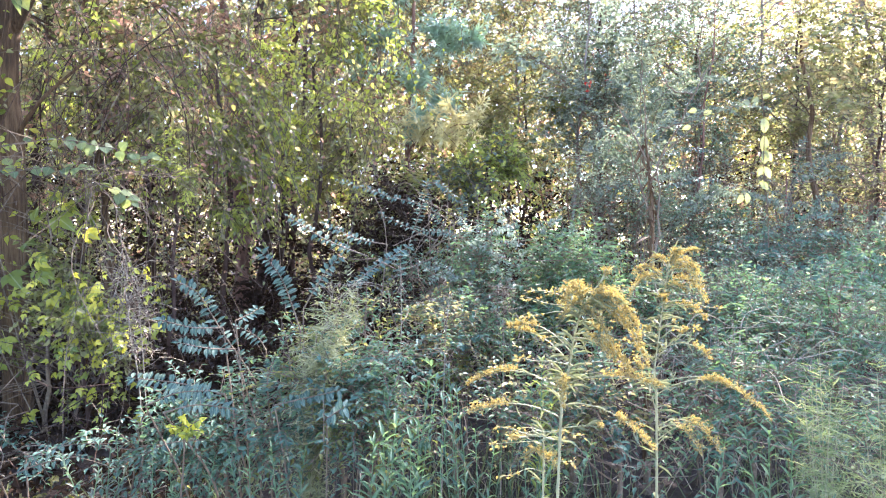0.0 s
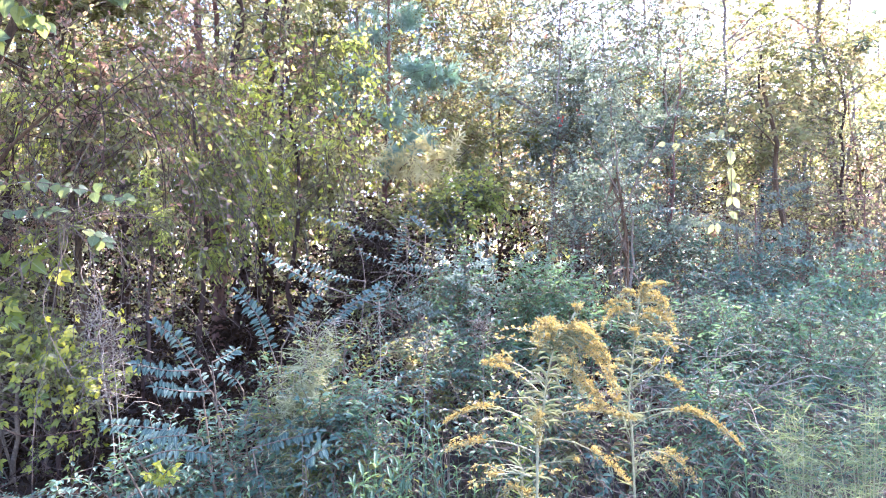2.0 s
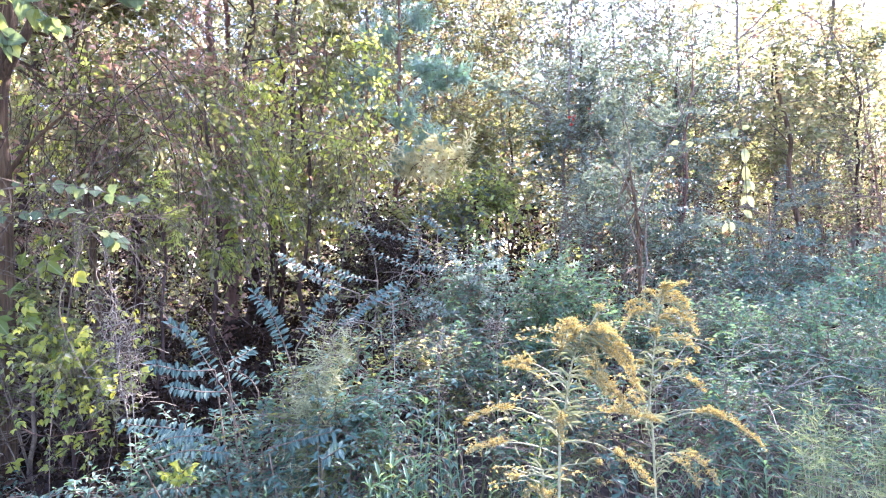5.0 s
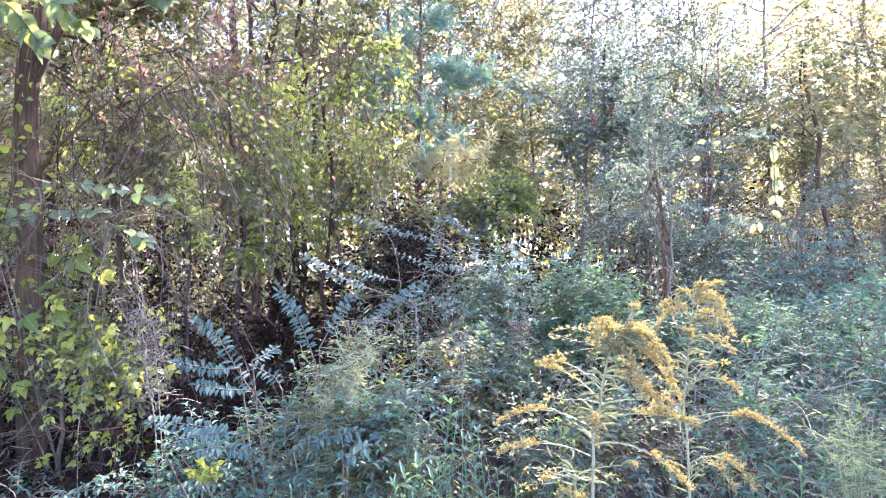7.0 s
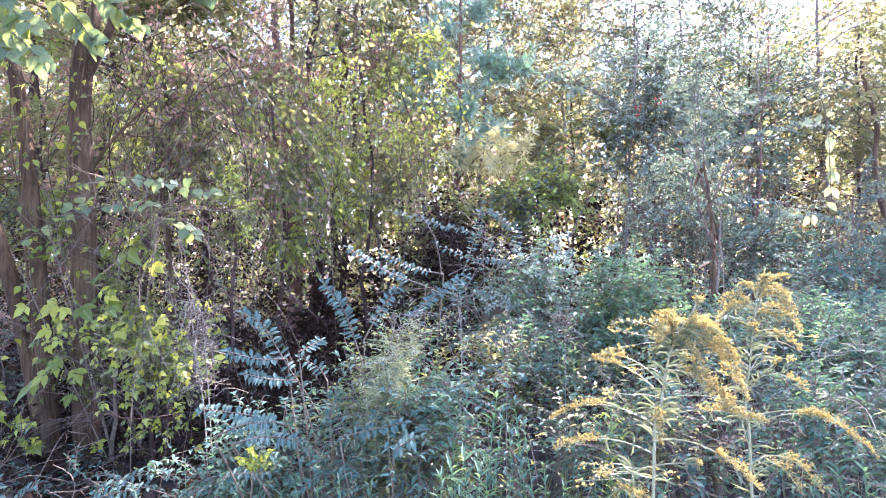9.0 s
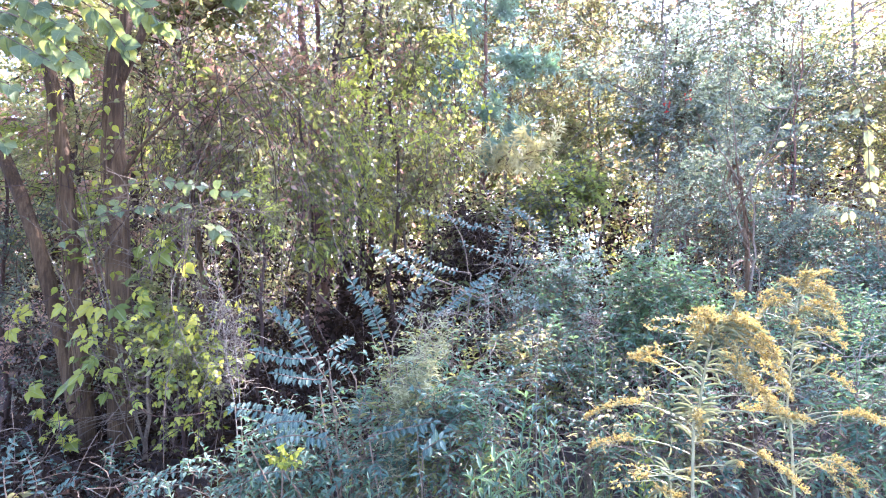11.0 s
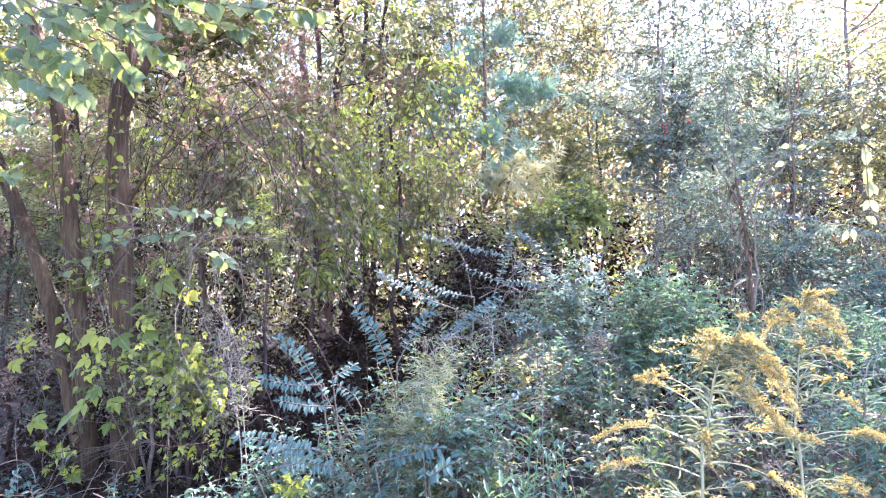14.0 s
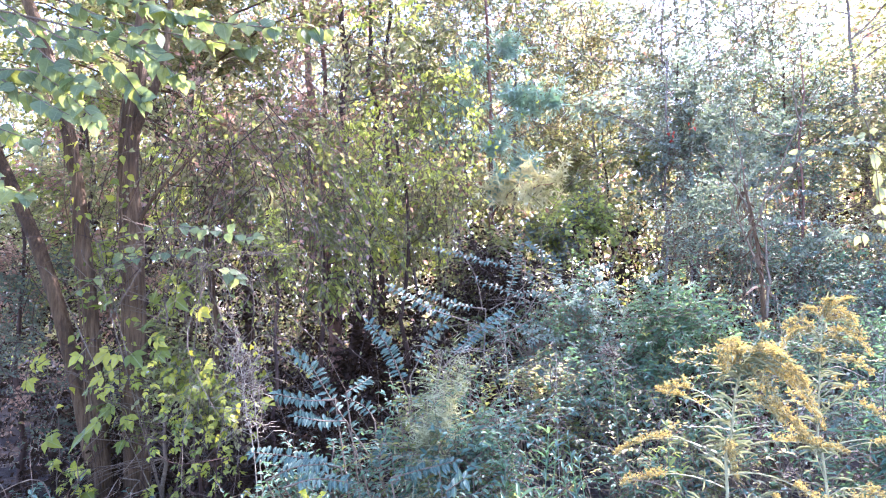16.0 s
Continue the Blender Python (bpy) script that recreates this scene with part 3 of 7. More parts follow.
dark, rust, grey = "dark-barked slender forest tree in deep shade", "reddish-barked pine with dead brown foliage hanging", "grey-barked thin tree with sparse autumn leaves"
back_tree(101, (-2.49, 8.00, 0.85), (-2.44, 8.30, 7.11), 0.085, dark, M_DARKBARK, [M_GREEN, M_RUST], [((-2.45, 8.00, 4.56), (1.0, 0.8, 1.2), 20)])
back_tree(102, (-2.22, 8.60, 0.81), (-2.37, 8.80, 7.03), 0.065, dark, M_DARKBARK, [M_TEAL, M_LIME], [((-2.17, 8.60, 3.26), (0.8, 0.8, 0.8), 16)])
back_tree(103, (-2.15, 9.20, 0.76), (-1.99, 9.20, 7.70), 0.055, dark, M_DARKBARK, [M_LIME, M_GOLDLEAF], [((-1.94, 9.00, 5.77), (0.9, 0.8, 0.9), 12)])
back_tree(104, (-1.03, 10.00, 0.70), (-1.11, 10.00, 7.25), 0.046, grey, M_GREYBARK, [M_GREEN, M_GOLDLEAF], [((-1.03, 10.00, 5.29), (1.2, 1.0, 1.4), 30)])
back_tree(105, (-2.42, 7.60, 0.88), (-2.95, 8.00, 7.34), 0.085, rust, M_REDBARK, [M_RUST, M_GOLDLEAF, M_RUST, M_TEAL, M_RUST], [((-3.16, 7.60, 4.43), (0.9, 0.9, 1.2), 24), ((-2.82, 7.30, 3.01), (0.7, 0.7, 0.8), 20)], ratio=0.25, size=0.11, droop=0.8)
back_tree(106, (-2.99, 9.00, 0.77), (-3.15, 9.00, 7.61), 0.07, rust, M_REDBARK, [M_RUST, M_LIME, M_GOLDLEAF, M_TEAL], [((-3.05, 9.00, 5.13), (0.9, 0.8, 1.3), 18)], ratio=0.3, size=0.11, droop=0.8)
back_tree(107, (-1.65, 9.00, 0.78), (-1.53, 9.00, 7.12), 0.025, grey, M_GREYBARK, [M_LIME, M_GREEN], [((-1.52, 9.00, 5.59), (0.8, 0.8, 0.9), 12)])
back_tree(108, (2.11, 10.00, 0.90), (2.41, 10.00, 7.12), 0.031, grey, M_GREYBARK, [M_FINE, M_GOLDLEAF], [((2.31, 10.00, 5.39), (1.4, 1.0, 1.6), 40)], per=7, size=0.08)
back_tree(109, (4.17, 12.00, 0.79), (4.36, 12.00, 7.87), 0.037, grey, M_GREYBARK, [M_TEAL, M_GOLDLEAF], [((4.28, 12.00, 6.14), (1.7, 1.0, 1.9), 44)], per=7, size=0.08)
back_tree(110, (5.06, 12.40, 0.77), (5.01, 12.40, 8.07), 0.034, grey, M_GREYBARK, [M_TEAL, M_GOLDLEAF], [((5.07, 12.40, 6.05), (1.7, 1.0, 1.9), 44)], per=7, size=0.08)
back_tree(111, (4.27, 8.00, 1.04), (4.01, 8.20, 6.02), 0.035, grey, M_GREYBARK, [M_GOLDLEAF, M_GREEN], [((4.02, 8.00, 4.26), (1.2, 0.9, 1.4), 40)], per=7, size=0.08)
back_tree(112, (5.43, 8.00, 1.58), (5.44, 8.20, 6.81), 0.050, grey, M_GREYBARK, [M_LIME, M_GOLDLEAF], [((5.52, 8.00, 4.68), (1.1, 0.8, 1.0), 22), ((6.13, 8.00, 4.22), (1.1, 0.8, 0.9), 16)])
back_tree(113, (3.95, 6.60, 1.51), (3.81, 6.80, 3.80), 0.05, grey, M_BARK, [M_GOLDLEAF], [((3.80, 6.80, 3.16), (0.5, 0.5, 0.5), 12)])
back_tree(114, (1.41, 7.20, 1.33), (1.62, 7.20, 4.16), 0.024, dark, M_GREYBARK, [M_FINE, M_GREEN], [((1.55, 7.20, 3.25), (0.9, 0.7, 0.8), 12)])
back_tree(115, (1.83, 7.60, 1.32), (1.92, 7.60, 4.03), 0.022, dark, M_GREYBARK, [M_FINE], [((1.91, 7.60, 3.21), (0.9, 0.7, 0.8), 12)])
back_tree(116, (2.19, 7.00, 1.34), (2.02, 7.00, 3.32), 0.03, "pale thin leaning sapling in the thicket", M_BARK, [M_TEAL], [((2.05, 7.00, 2.88), (0.4, 0.4, 0.5), 10)])
back_tree(117, (-4.52, 9.50, 0.72), (-4.81, 9.50, 8.48), 0.08, dark, M_DARKBARK, [M_GREEN, M_LIME], [((-4.77, 9.50, 5.19), (1.3, 0.9, 1.6), 30)])
back_tree(118, (-5.37, 8.50, 0.79), (-5.23, 8.50, 7.78), 0.07, dark, M_DARKBARK, [M_GREEN, M_GOLDLEAF], [((-5.27, 8.50, 4.66), (1.2, 0.9, 1.5), 48)])
back_tree(119, (-6.93, 9.00, 0.74), (-6.99, 9.00, 8.23), 0.08, dark, M_DARKBARK, [M_LIME, M_GREEN], [((-7.01, 9.00, 4.88), (1.4, 0.9, 1.8), 54)])
back_tree(120, (-7.61, 8.00, 0.82), (-7.95, 8.00, 7.55), 0.08, dark, M_DARKBARK, [M_GREEN, M_LIME], [((-7.70, 8.00, 4.38), (1.2, 0.9, 1.8), 54)])
back_tree(121, (-0.22, 12.00, 0.54), (0.00, 12.00, 8.37), 0.043, grey, M_GREYBARK, [M_LIME, M_GOLDLEAF], [((-0.11, 12.00, 5.36), (1.3, 1.0, 1.8), 34)])
back_tree(122, (1.07, 11.00, 0.83), (1.14, 11.00, 7.03), 0.037, grey, M_GREYBARK, [M_LIME, M_GOLDLEAF], [((1.13, 11.00, 4.41), (1.2, 1.0, 1.4), 34)])
back_tree(123, (5.61, 9.00, 0.99), (5.78, 9.00, 6.02), 0.045, grey, M_GREYBARK, [M_LIME, M_GOLDLEAF], [((5.82, 9.00, 4.27), (1.4, 0.9, 1.3), 18)])
back_tree(124, (7.00, 10.00, 0.93), (7.19, 10.00, 6.50), 0.037, grey, M_GREYBARK, [M_RUST, M_GOLDLEAF], [((7.15, 10.00, 4.56), (1.4, 0.9, 1.5), 16)])


# ---- thin stems of the thicket on the bright side ----
def stem_thicket():
    rng = np.random.default_rng(31)
    n = 84
    x = np.concatenate([rng.uniform(1.6, 8.5, 44), rng.uniform(4.2, 9.5, n - 44)])
    y = np.concatenate([rng.uniform(6.3, 9.5, 44), rng.uniform(7.0, 10.0, n - 44)])
    group = "thicket stems"
    for i in range(n):
        h = rng.uniform(2.2, 4.2)
        foot = np.array([x[i], y[i], -0.05])
        line = trunk_line(rng, foot, foot + np.array([rng.normal() * 0.25, rng.normal() * 0.2, h]), 9, 0.03)
        v, f = bark_tube(rng, line, rng.uniform(0.010, 0.026), 0.006, 6, 0.02)
        root = thing("thicket_stem", "thin brown sapling stem with bare side twigs", "sapling", group, at=foot)
        part("stem", make_mesh("stem", local(v, foot), f, M_REDBARK, True), root)
        k = 24
        p, tan = along(np.repeat(line[None], k, 0), rng.uniform(0.15, 1, k))
        tw = strands(rng, p, rng.normal(size=p.shape) + np.array([0, 0, 0.6]), rng.uniform(0.25, 0.8, k), 5, 0.1, 0.2)
        v, f = tubes(tw, np.full(tw.shape[:2], 0.004), 3)
        part("twigwork", make_mesh("twigwork", local(v, foot), f, M_TWIG), root, kind="stuff")
        v, f = scatter_leaves(rng, tw, 3, 0.065, 0.5, LEAF_SMALL, flat=0.2)
        part("foliage", make_mesh("foliage", local(v, foot), f, (M_GOLDLEAF, M_LIME, M_RUST, M_GREEN)[i % 4]), root, kind="stuff")


stem_thicket()

# ---- understorey: shrubs and vine-hung saplings that close the edge of the wood ----
def under(seed, name, label, category, foot, top, blobs, leaf, **more):
    foot = (foot[0], foot[1], -0.05)
    more["per"] = more.get("per", 8) + 3
    return plant(name, label, category, seed, foot, top, blobs, leaf=leaf, **{**dict(twigs=10, twig=0.4), **more})


under(201, "vine_hung_sapling", "sapling hung with dull green vine leaves and dry tendrils", "sapling", (-2.90, 5.40, 0.87), (-2.99, 5.40, 3.59),
      [((-3.13, 5.30, 2.85), (0.5, 0.5, 0.6), 25), ((-2.67, 5.20, 2.19), (0.55, 0.4, 0.6), 29), ((-2.50, 5.60, 3.02), (0.5, 0.4, 0.6), 21)],
      [M_GOLDLEAF, M_RUST, M_BRIGHT, M_GREEN, M_FRESH, M_LIME], size=0.096, ratio=0.5, per=3, sag=0.6, droop=0.7, bark=M_BARK, twigs=5, r0=0.05)
under(202, "vine_hung_sapling", "sapling with narrow drooping green leaves in shade", "sapling", (-2.15, 6.20, 0.83), (-2.29, 6.20, 3.35),
      [((-2.21, 6.00, 2.29), (0.5, 0.4, 0.6), 29), ((-1.73, 6.30, 2.21), (0.45, 0.4, 0.55), 25), ((-2.00, 6.40, 2.81), (0.5, 0.4, 0.5), 21)],
      [M_FRESH, M_LIME, M_BRIGHT, M_GREEN, M_BRIGHT, M_FRESH], size=0.102, ratio=0.45, per=3, sag=0.6, droop=0.8, twigs=5, r0=0.035)
under(203, "bright_sapling", "sapling with bright yellow-green leaves lit through", "sapling", (-1.47, 6.80, 0.78), (-1.49, 6.80, 4.46),
      [((-1.46, 6.70, 3.49), (0.5, 0.4, 0.9), 29), ((-1.10, 6.80, 2.88), (0.45, 0.4, 0.6), 16), ((-1.81, 6.80, 4.09), (0.6, 0.4, 0.6), 15)],
      [M_BRIGHT, M_GREEN, M_FRESH, M_LIME, M_BRIGHT, M_LIME], size=0.112, ratio=0.45, loose=1.7, per=3, sag=0.5, droop=0.6, twigs=5, r0=0.03)
under(204, "bright_sapling", "small sapling with a spray of sunlit yellow-green leaves", "sapling", (-2.15, 4.90, 0.98), (-2.19, 4.90, 2.33),
      [((-2.15, 4.80, 2.18), (0.13, 0.15, 0.2), 12), ((-1.96, 4.80, 1.87), (0.2, 0.2, 0.22), 14)],
      [M_BRIGHT, M_FRESH, M_LIME], size=0.055, ratio=0.4, per=3, sag=0.5, droop=0.6, r0=0.015, twig=0.16, loose=0.9, twigs=6)
under(205, "mixed_sapling", "sapling with thinning yellow and rusty leaves", "sapling", (-1.18, 7.40, 0.71), (-1.16, 7.40, 3.48),
      [((-1.18, 7.30, 2.45), (0.5, 0.4, 0.6), 25), ((-1.56, 7.20, 2.64), (0.45, 0.4, 0.5), 19)],
      [M_GOLDLEAF, M_BRIGHT, M_LIME], size=0.112, per=6, droop=0.5, twigs=5, r0=0.03)
under(206, "green_bush", "round bush with fresh green leaves", "bush", (0.40, 6.40, 1.01), (0.40, 6.40, 2.25),
      [((0.42, 6.30, 2.2), (0.48, 0.35, 0.27), 36), ((-0.02, 6.50, 2.0), (0.35, 0.35, 0.2), 14)],
      [M_FRESH, M_GREEN, M_FRESH, M_TEAL], size=0.08, ratio=0.6, per=3, r0=0.025, low=0.4, twigs=8, loose=1.1)
under(207, "fine_leaved_tree", "young tree with fine grey-green foliage on thin branches", "tree", (1.83, 7.60, 1.05), (1.85, 7.60, 4.31),
      [((1.36, 7.50, 3.60), (0.55, 0.5, 0.5), 40), ((2.05, 7.60, 3.82), (0.6, 0.5, 0.5), 44), ((1.64, 7.30, 2.89), (0.6, 0.5, 0.5), 40)],
      [M_FINE, M_FINE, M_TEAL], size=0.052, ratio=0.5, per=5, r0=0.045, loose=1.6)
under(208, "fine_leaved_tree", "young tree with fine grey-green foliage on thin branches", "tree", (3.08, 7.80, 1.05), (3.12, 7.80, 4.21),
      [((2.81, 7.70, 3.70), (0.6, 0.5, 0.45), 40), ((3.38, 7.80, 3.44), (0.6, 0.5, 0.5), 36), ((2.58, 7.30, 2.68), (0.6, 0.5, 0.4), 36)],
      [M_FINE, M_FINE, M_TEAL, M_PRIVET], size=0.052, ratio=0.5, per=5, r0=0.04, loose=1.6)
under(209, "autumn_sapling", "leggy sapling with sparse yellow-green leaves against the sky", "sapling", (4.21, 7.60, 1.07), (4.26, 7.60, 4.25),
      [((3.94, 7.50, 3.49), (0.6, 0.5, 0.6), 36), ((4.49, 7.60, 3.11), (0.6, 0.5, 0.6), 36), ((3.99, 7.40, 2.49), (0.7, 0.5, 0.45), 36)],
      [M_GOLDLEAF, M_LIME, M_TEAL, M_LIME], size=0.055, per=5, r0=0.035, loose=1.6)
under(210, "autumn_sapling", "leggy sapling with sparse yellow-green leaves against the sky", "sapling", (5.20, 7.60, 1.07), (5.27, 7.60, 4.22),
      [((5.00, 7.50, 3.60), (0.7, 0.5, 0.6), 36), ((5.36, 7.60, 2.64), (0.8, 0.5, 0.7), 40)],
      [M_LIME, M_GOLDLEAF, M_TEAL], size=0.06, per=5, r0=0.035, loose=1.6)
under(211, "autumn_sapling", "yellow-leaved sapling glowing in the sun behind the thicket", "sapling", (1.23, 10.00, 0.90), (1.24, 10.00, 4.41),
      [((1.15, 10.00, 3.51), (0.9, 0.6, 0.8), 50)], [M_LIME, M_GOLDLEAF], size=0.085, per=9, r0=0.035)
under(212, "shade_sapling", "shaded sapling with dull green leaves beside the tree trunks", "sapling", (-4.62, 6.00, 0.78), (-4.68, 6.00, 3.86),
      [((-4.79, 6.00, 3.17), (0.8, 0.5, 0.8), 44), ((-3.98, 5.80, 2.28), (0.6, 0.4, 0.7), 40), ((-5.31, 5.80, 2.29), (0.7, 0.4, 0.7), 36)],
      [M_GOLDLEAF, M_RUST, M_FRESH, M_LIME], size=0.079, per=5, sag=0.5, droop=0.6, twigs=7, r0=0.04)
under(213, "shade_sapling", "shaded sapling with dull green leaves beside the tree trunks", "sapling", (-4.80, 5.40, 0.64), (-4.84, 5.40, 2.39),
      [((-4.82, 5.40, 1.46), (0.6, 0.4, 0.6), 30), ((-4.31, 5.60, 0.62), (0.5, 0.4, 0.3), 20)], [M_TEAL, M_RUST, M_TEAL], size=0.055, per=6, r0=0.03)

# Stands in for a dark gap: the shade is painted into its leaves.
under(216, "shade_fill_shrub", "dense near-black leaf mass painting a shaded gap", "shrub", (-0.43, 5.90, 0.83), (-0.43, 5.90, 1.73),
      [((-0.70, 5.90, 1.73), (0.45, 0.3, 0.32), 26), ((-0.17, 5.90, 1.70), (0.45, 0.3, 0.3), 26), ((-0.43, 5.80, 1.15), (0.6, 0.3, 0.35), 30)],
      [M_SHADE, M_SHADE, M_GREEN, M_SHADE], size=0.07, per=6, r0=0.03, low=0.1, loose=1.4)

under(217, "leafy_sapling", "sapling thick with small yellow-green leaves", "sapling", (-2.49, 4.40, 0.19), (-2.52, 4.40, 1.23),
      [((-2.49, 4.30, 1.16), (0.4, 0.25, 0.28), 26), ((-2.19, 4.20, 0.82), (0.3, 0.25, 0.28), 22), ((-3.47, 4.50, 0.97), (0.3, 0.25, 0.25), 14)],
      [M_LIME, M_LIME, M_GREEN], size=0.07, ratio=0.55, per=3, r0=0.014, twig=0.22, twigs=5, droop=0.6, shape=LEAF_MID, loose=1.0)

# privet behind: fine-leaved, arching, bluish in the open shade
PRIV = "privet thicket"


def privet(seed, foot, blobs, label="dense privet shrub with small bluish-green leaves", **more):
    foot = (foot[0], foot[1], -0.05)
    top = (blobs[0][0][0], blobs[0][0][1], blobs[0][0][2])
    opts = dict(size=0.042, ratio=0.48, per=12, twig=0.32, twigs=5, loose=0.95, sag=0.25, droop=0.15, flat=0.75, r0=0.022, r1=0.006, bark=M_TWIG,
                group=PRIV, low=0.1, trunk="stem", crown="foliage", spread=1.1, shape=LEAF_MID)
    opts.update(more)
    return plant("privet_shrub", label, "shrub", seed, foot, top, blobs, leaf=opts.pop("leaf", M_PRIVET), **opts)


privet(301, (-0.25, 4.90, 0.78), [((-0.12, 4.60, 1.15), (0.5, 0.3, 0.25), 30), ((0.36, 4.90, 1.48), (0.25, 0.3, 0.2), 16)], twigs=4, per=10)
privet(302, (0.38, 4.40, 0.86), [((0.26, 4.30, 1.40), (0.35, 0.3, 0.25), 28), ((0.02, 4.00, 1.10), (0.4, 0.3, 0.25), 26)], twigs=4, leaf=[M_PRIVET, M_WEED, M_PRIVET])
privet(303, (0.79, 3.90, 0.94), [((0.73, 3.90, 1.42), (0.3, 0.3, 0.22), 30), ((0.87, 3.70, 1.20), (0.35, 0.3, 0.25), 30), ((0.51, 3.60, 1.14), (0.3, 0.3, 0.2), 24)],
       "leafy shrub with soft fresh green foliage", leaf=M_WEED, size=0.055, ratio=0.4)
privet(304, (1.50, 5.60, 1.08), [((1.43, 5.50, 2.10), (0.55, 0.4, 0.3), 40), ((1.46, 5.30, 1.71), (0.6, 0.4, 0.25), 34)], twig=0.45, shape=LEAF_SMALL, leaf=[M_FINE, M_PRIVET, M_FINE])
privet(305, (2.17, 5.40, 1.10), [((2.04, 5.30, 1.80), (0.55, 0.4, 0.25), 34), ((1.92, 5.00, 1.52), (0.6, 0.4, 0.25), 36)], twig=0.5, shape=LEAF_SMALL, leaf=[M_FINE, M_PRIVET])
privet(306, (2.61, 5.00, 1.05), [((2.56, 4.90, 1.44), (0.6, 0.4, 0.22), 38), ((2.11, 4.50, 1.29), (0.5, 0.4, 0.25), 36)], twig=0.45, shape=LEAF_SMALL, leaf=[M_PRIVET, M_FINE])
privet(307, (2.98, 4.60, 1.02), [((2.96, 4.60, 1.41), (0.6, 0.4, 0.25), 38), ((2.84, 4.20, 1.21), (0.6, 0.4, 0.3), 36)], twig=0.45, shape=LEAF_SMALL)
privet(308, (1.76, 3.60, 0.82), [((1.74, 3.60, 1.22), (0.45, 0.35, 0.22), 40), ((1.44, 3.40, 1.09), (0.4, 0.3, 0.22), 32)], "dense low shrub with small dull green leaves", leaf=[M_PRIVET, M_WEED, M_TEAL], size=0.042, ratio=0.34, flat=0.6)
privet(309, (1.95, 3.20, 0.80), [((1.96, 3.20, 1.17), (0.45, 0.3, 0.25), 40), ((1.63, 3.00, 0.99), (0.35, 0.3, 0.2), 26)], "dense low shrub with small dull green leaves", leaf=[M_PRIVET, M_WEED, M_TEAL], size=0.042, ratio=0.34, flat=0.6)
privet(310, (1.25, 3.90, 0.75), [((1.26, 3.90, 1.15), (0.4, 0.3, 0.25), 34), ((1.25, 3.50, 1.01), (0.4, 0.3, 0.2), 28)], "dense low shrub with small dull green leaves", leaf=[M_PRIVET, M_WEED, M_TEAL], size=0.042, ratio=0.34, flat=0.6)
privet(311, (0.05, 3.30, 0.69), [((0.00, 3.40, 0.98), (0.4, 0.3, 0.2), 26), ((0.21, 3.20, 0.94), (0.35, 0.3, 0.2), 22)], leaf=[M_PRIVET, M_WEED, M_GREEN, M_GOLDLEAF])
privet(312, (-0.45, 2.70, 0.74), [((-0.45, 2.70, 0.90), (0.3, 0.2, 0.2), 34), ((-0.60, 2.50, 0.82), (0.3, 0.2, 0.16), 28), ((-0.25, 2.50, 0.83), (0.28, 0.2, 0.16), 20)], size=0.042, leaf=[M_PRIVET, M_WEED, M_PRIVET, M_GREEN])
privet(313, (-0.43, 3.50, 0.81), [((-0.40, 3.50, 0.99), (0.4, 0.3, 0.2), 20), ((-0.61, 3.30, 0.93), (0.3, 0.3, 0.2), 14)], size=0.045, leaf=[M_PRIVET, M_GREEN])
privet(314, (-0.94, 2.90, 0.67), [((-1.04, 2.90, 0.67), (0.35, 0.25, 0.14), 24), ((-1.17, 2.70, 0.63), (0.3, 0.2, 0.12), 20)], size=0.045)
privet(315, (0.71, 2.60, 0.75), [((0.66, 2.70, 0.86), (0.35, 0.25, 0.18), 26), ((0.41, 2.60, 0.79), (0.3, 0.2, 0.15), 22)], size=0.045, leaf=[M_PRIVET, M_WEED, M_GOLDLEAF])
privet(316, (1.01, 2.40, 0.78), [((1.06, 2.50, 0.92), (0.35, 0.25, 0.2), 28), ((1.18, 2.40, 0.95), (0.3, 0.25, 0.2), 24)], "dense low shrub with small dull green leaves", leaf=[M_PRIVET, M_WEED, M_TEAL], size=0.042, ratio=0.34, flat=0.6)
privet(317, (-2.84, 3.90, 0.04), [((-2.92, 3.90, 0.18), (0.4, 0.3, 0.12), 7), ((-2.09, 3.40, 0.34), (0.3, 0.3, 0.1), 5), ((-3.53, 3.90, 0.20), (0.4, 0.3, 0.12), 6)], size=0.05, twigs=3)

privet(318, (2.03, 2.70, 0.60), [((2.07, 2.80, 0.86), (0.35, 0.25, 0.2), 26), ((1.71, 2.50, 0.80), (0.3, 0.25, 0.16), 22)], "dense low shrub with small dull green leaves", leaf=[M_PRIVET, M_WEED, M_TEAL], size=0.042, ratio=0.34, flat=0.6)
privet(319, (2.89, 3.60, 0.60), [((2.74, 3.60, 0.99), (0.4, 0.3, 0.25), 28), ((2.80, 3.40, 0.83), (0.35, 0.3, 0.22), 20)], "dense low shrub with small dull green leaves", leaf=[M_PRIVET, M_WEED, M_TEAL], size=0.042, ratio=0.34, flat=0.6)


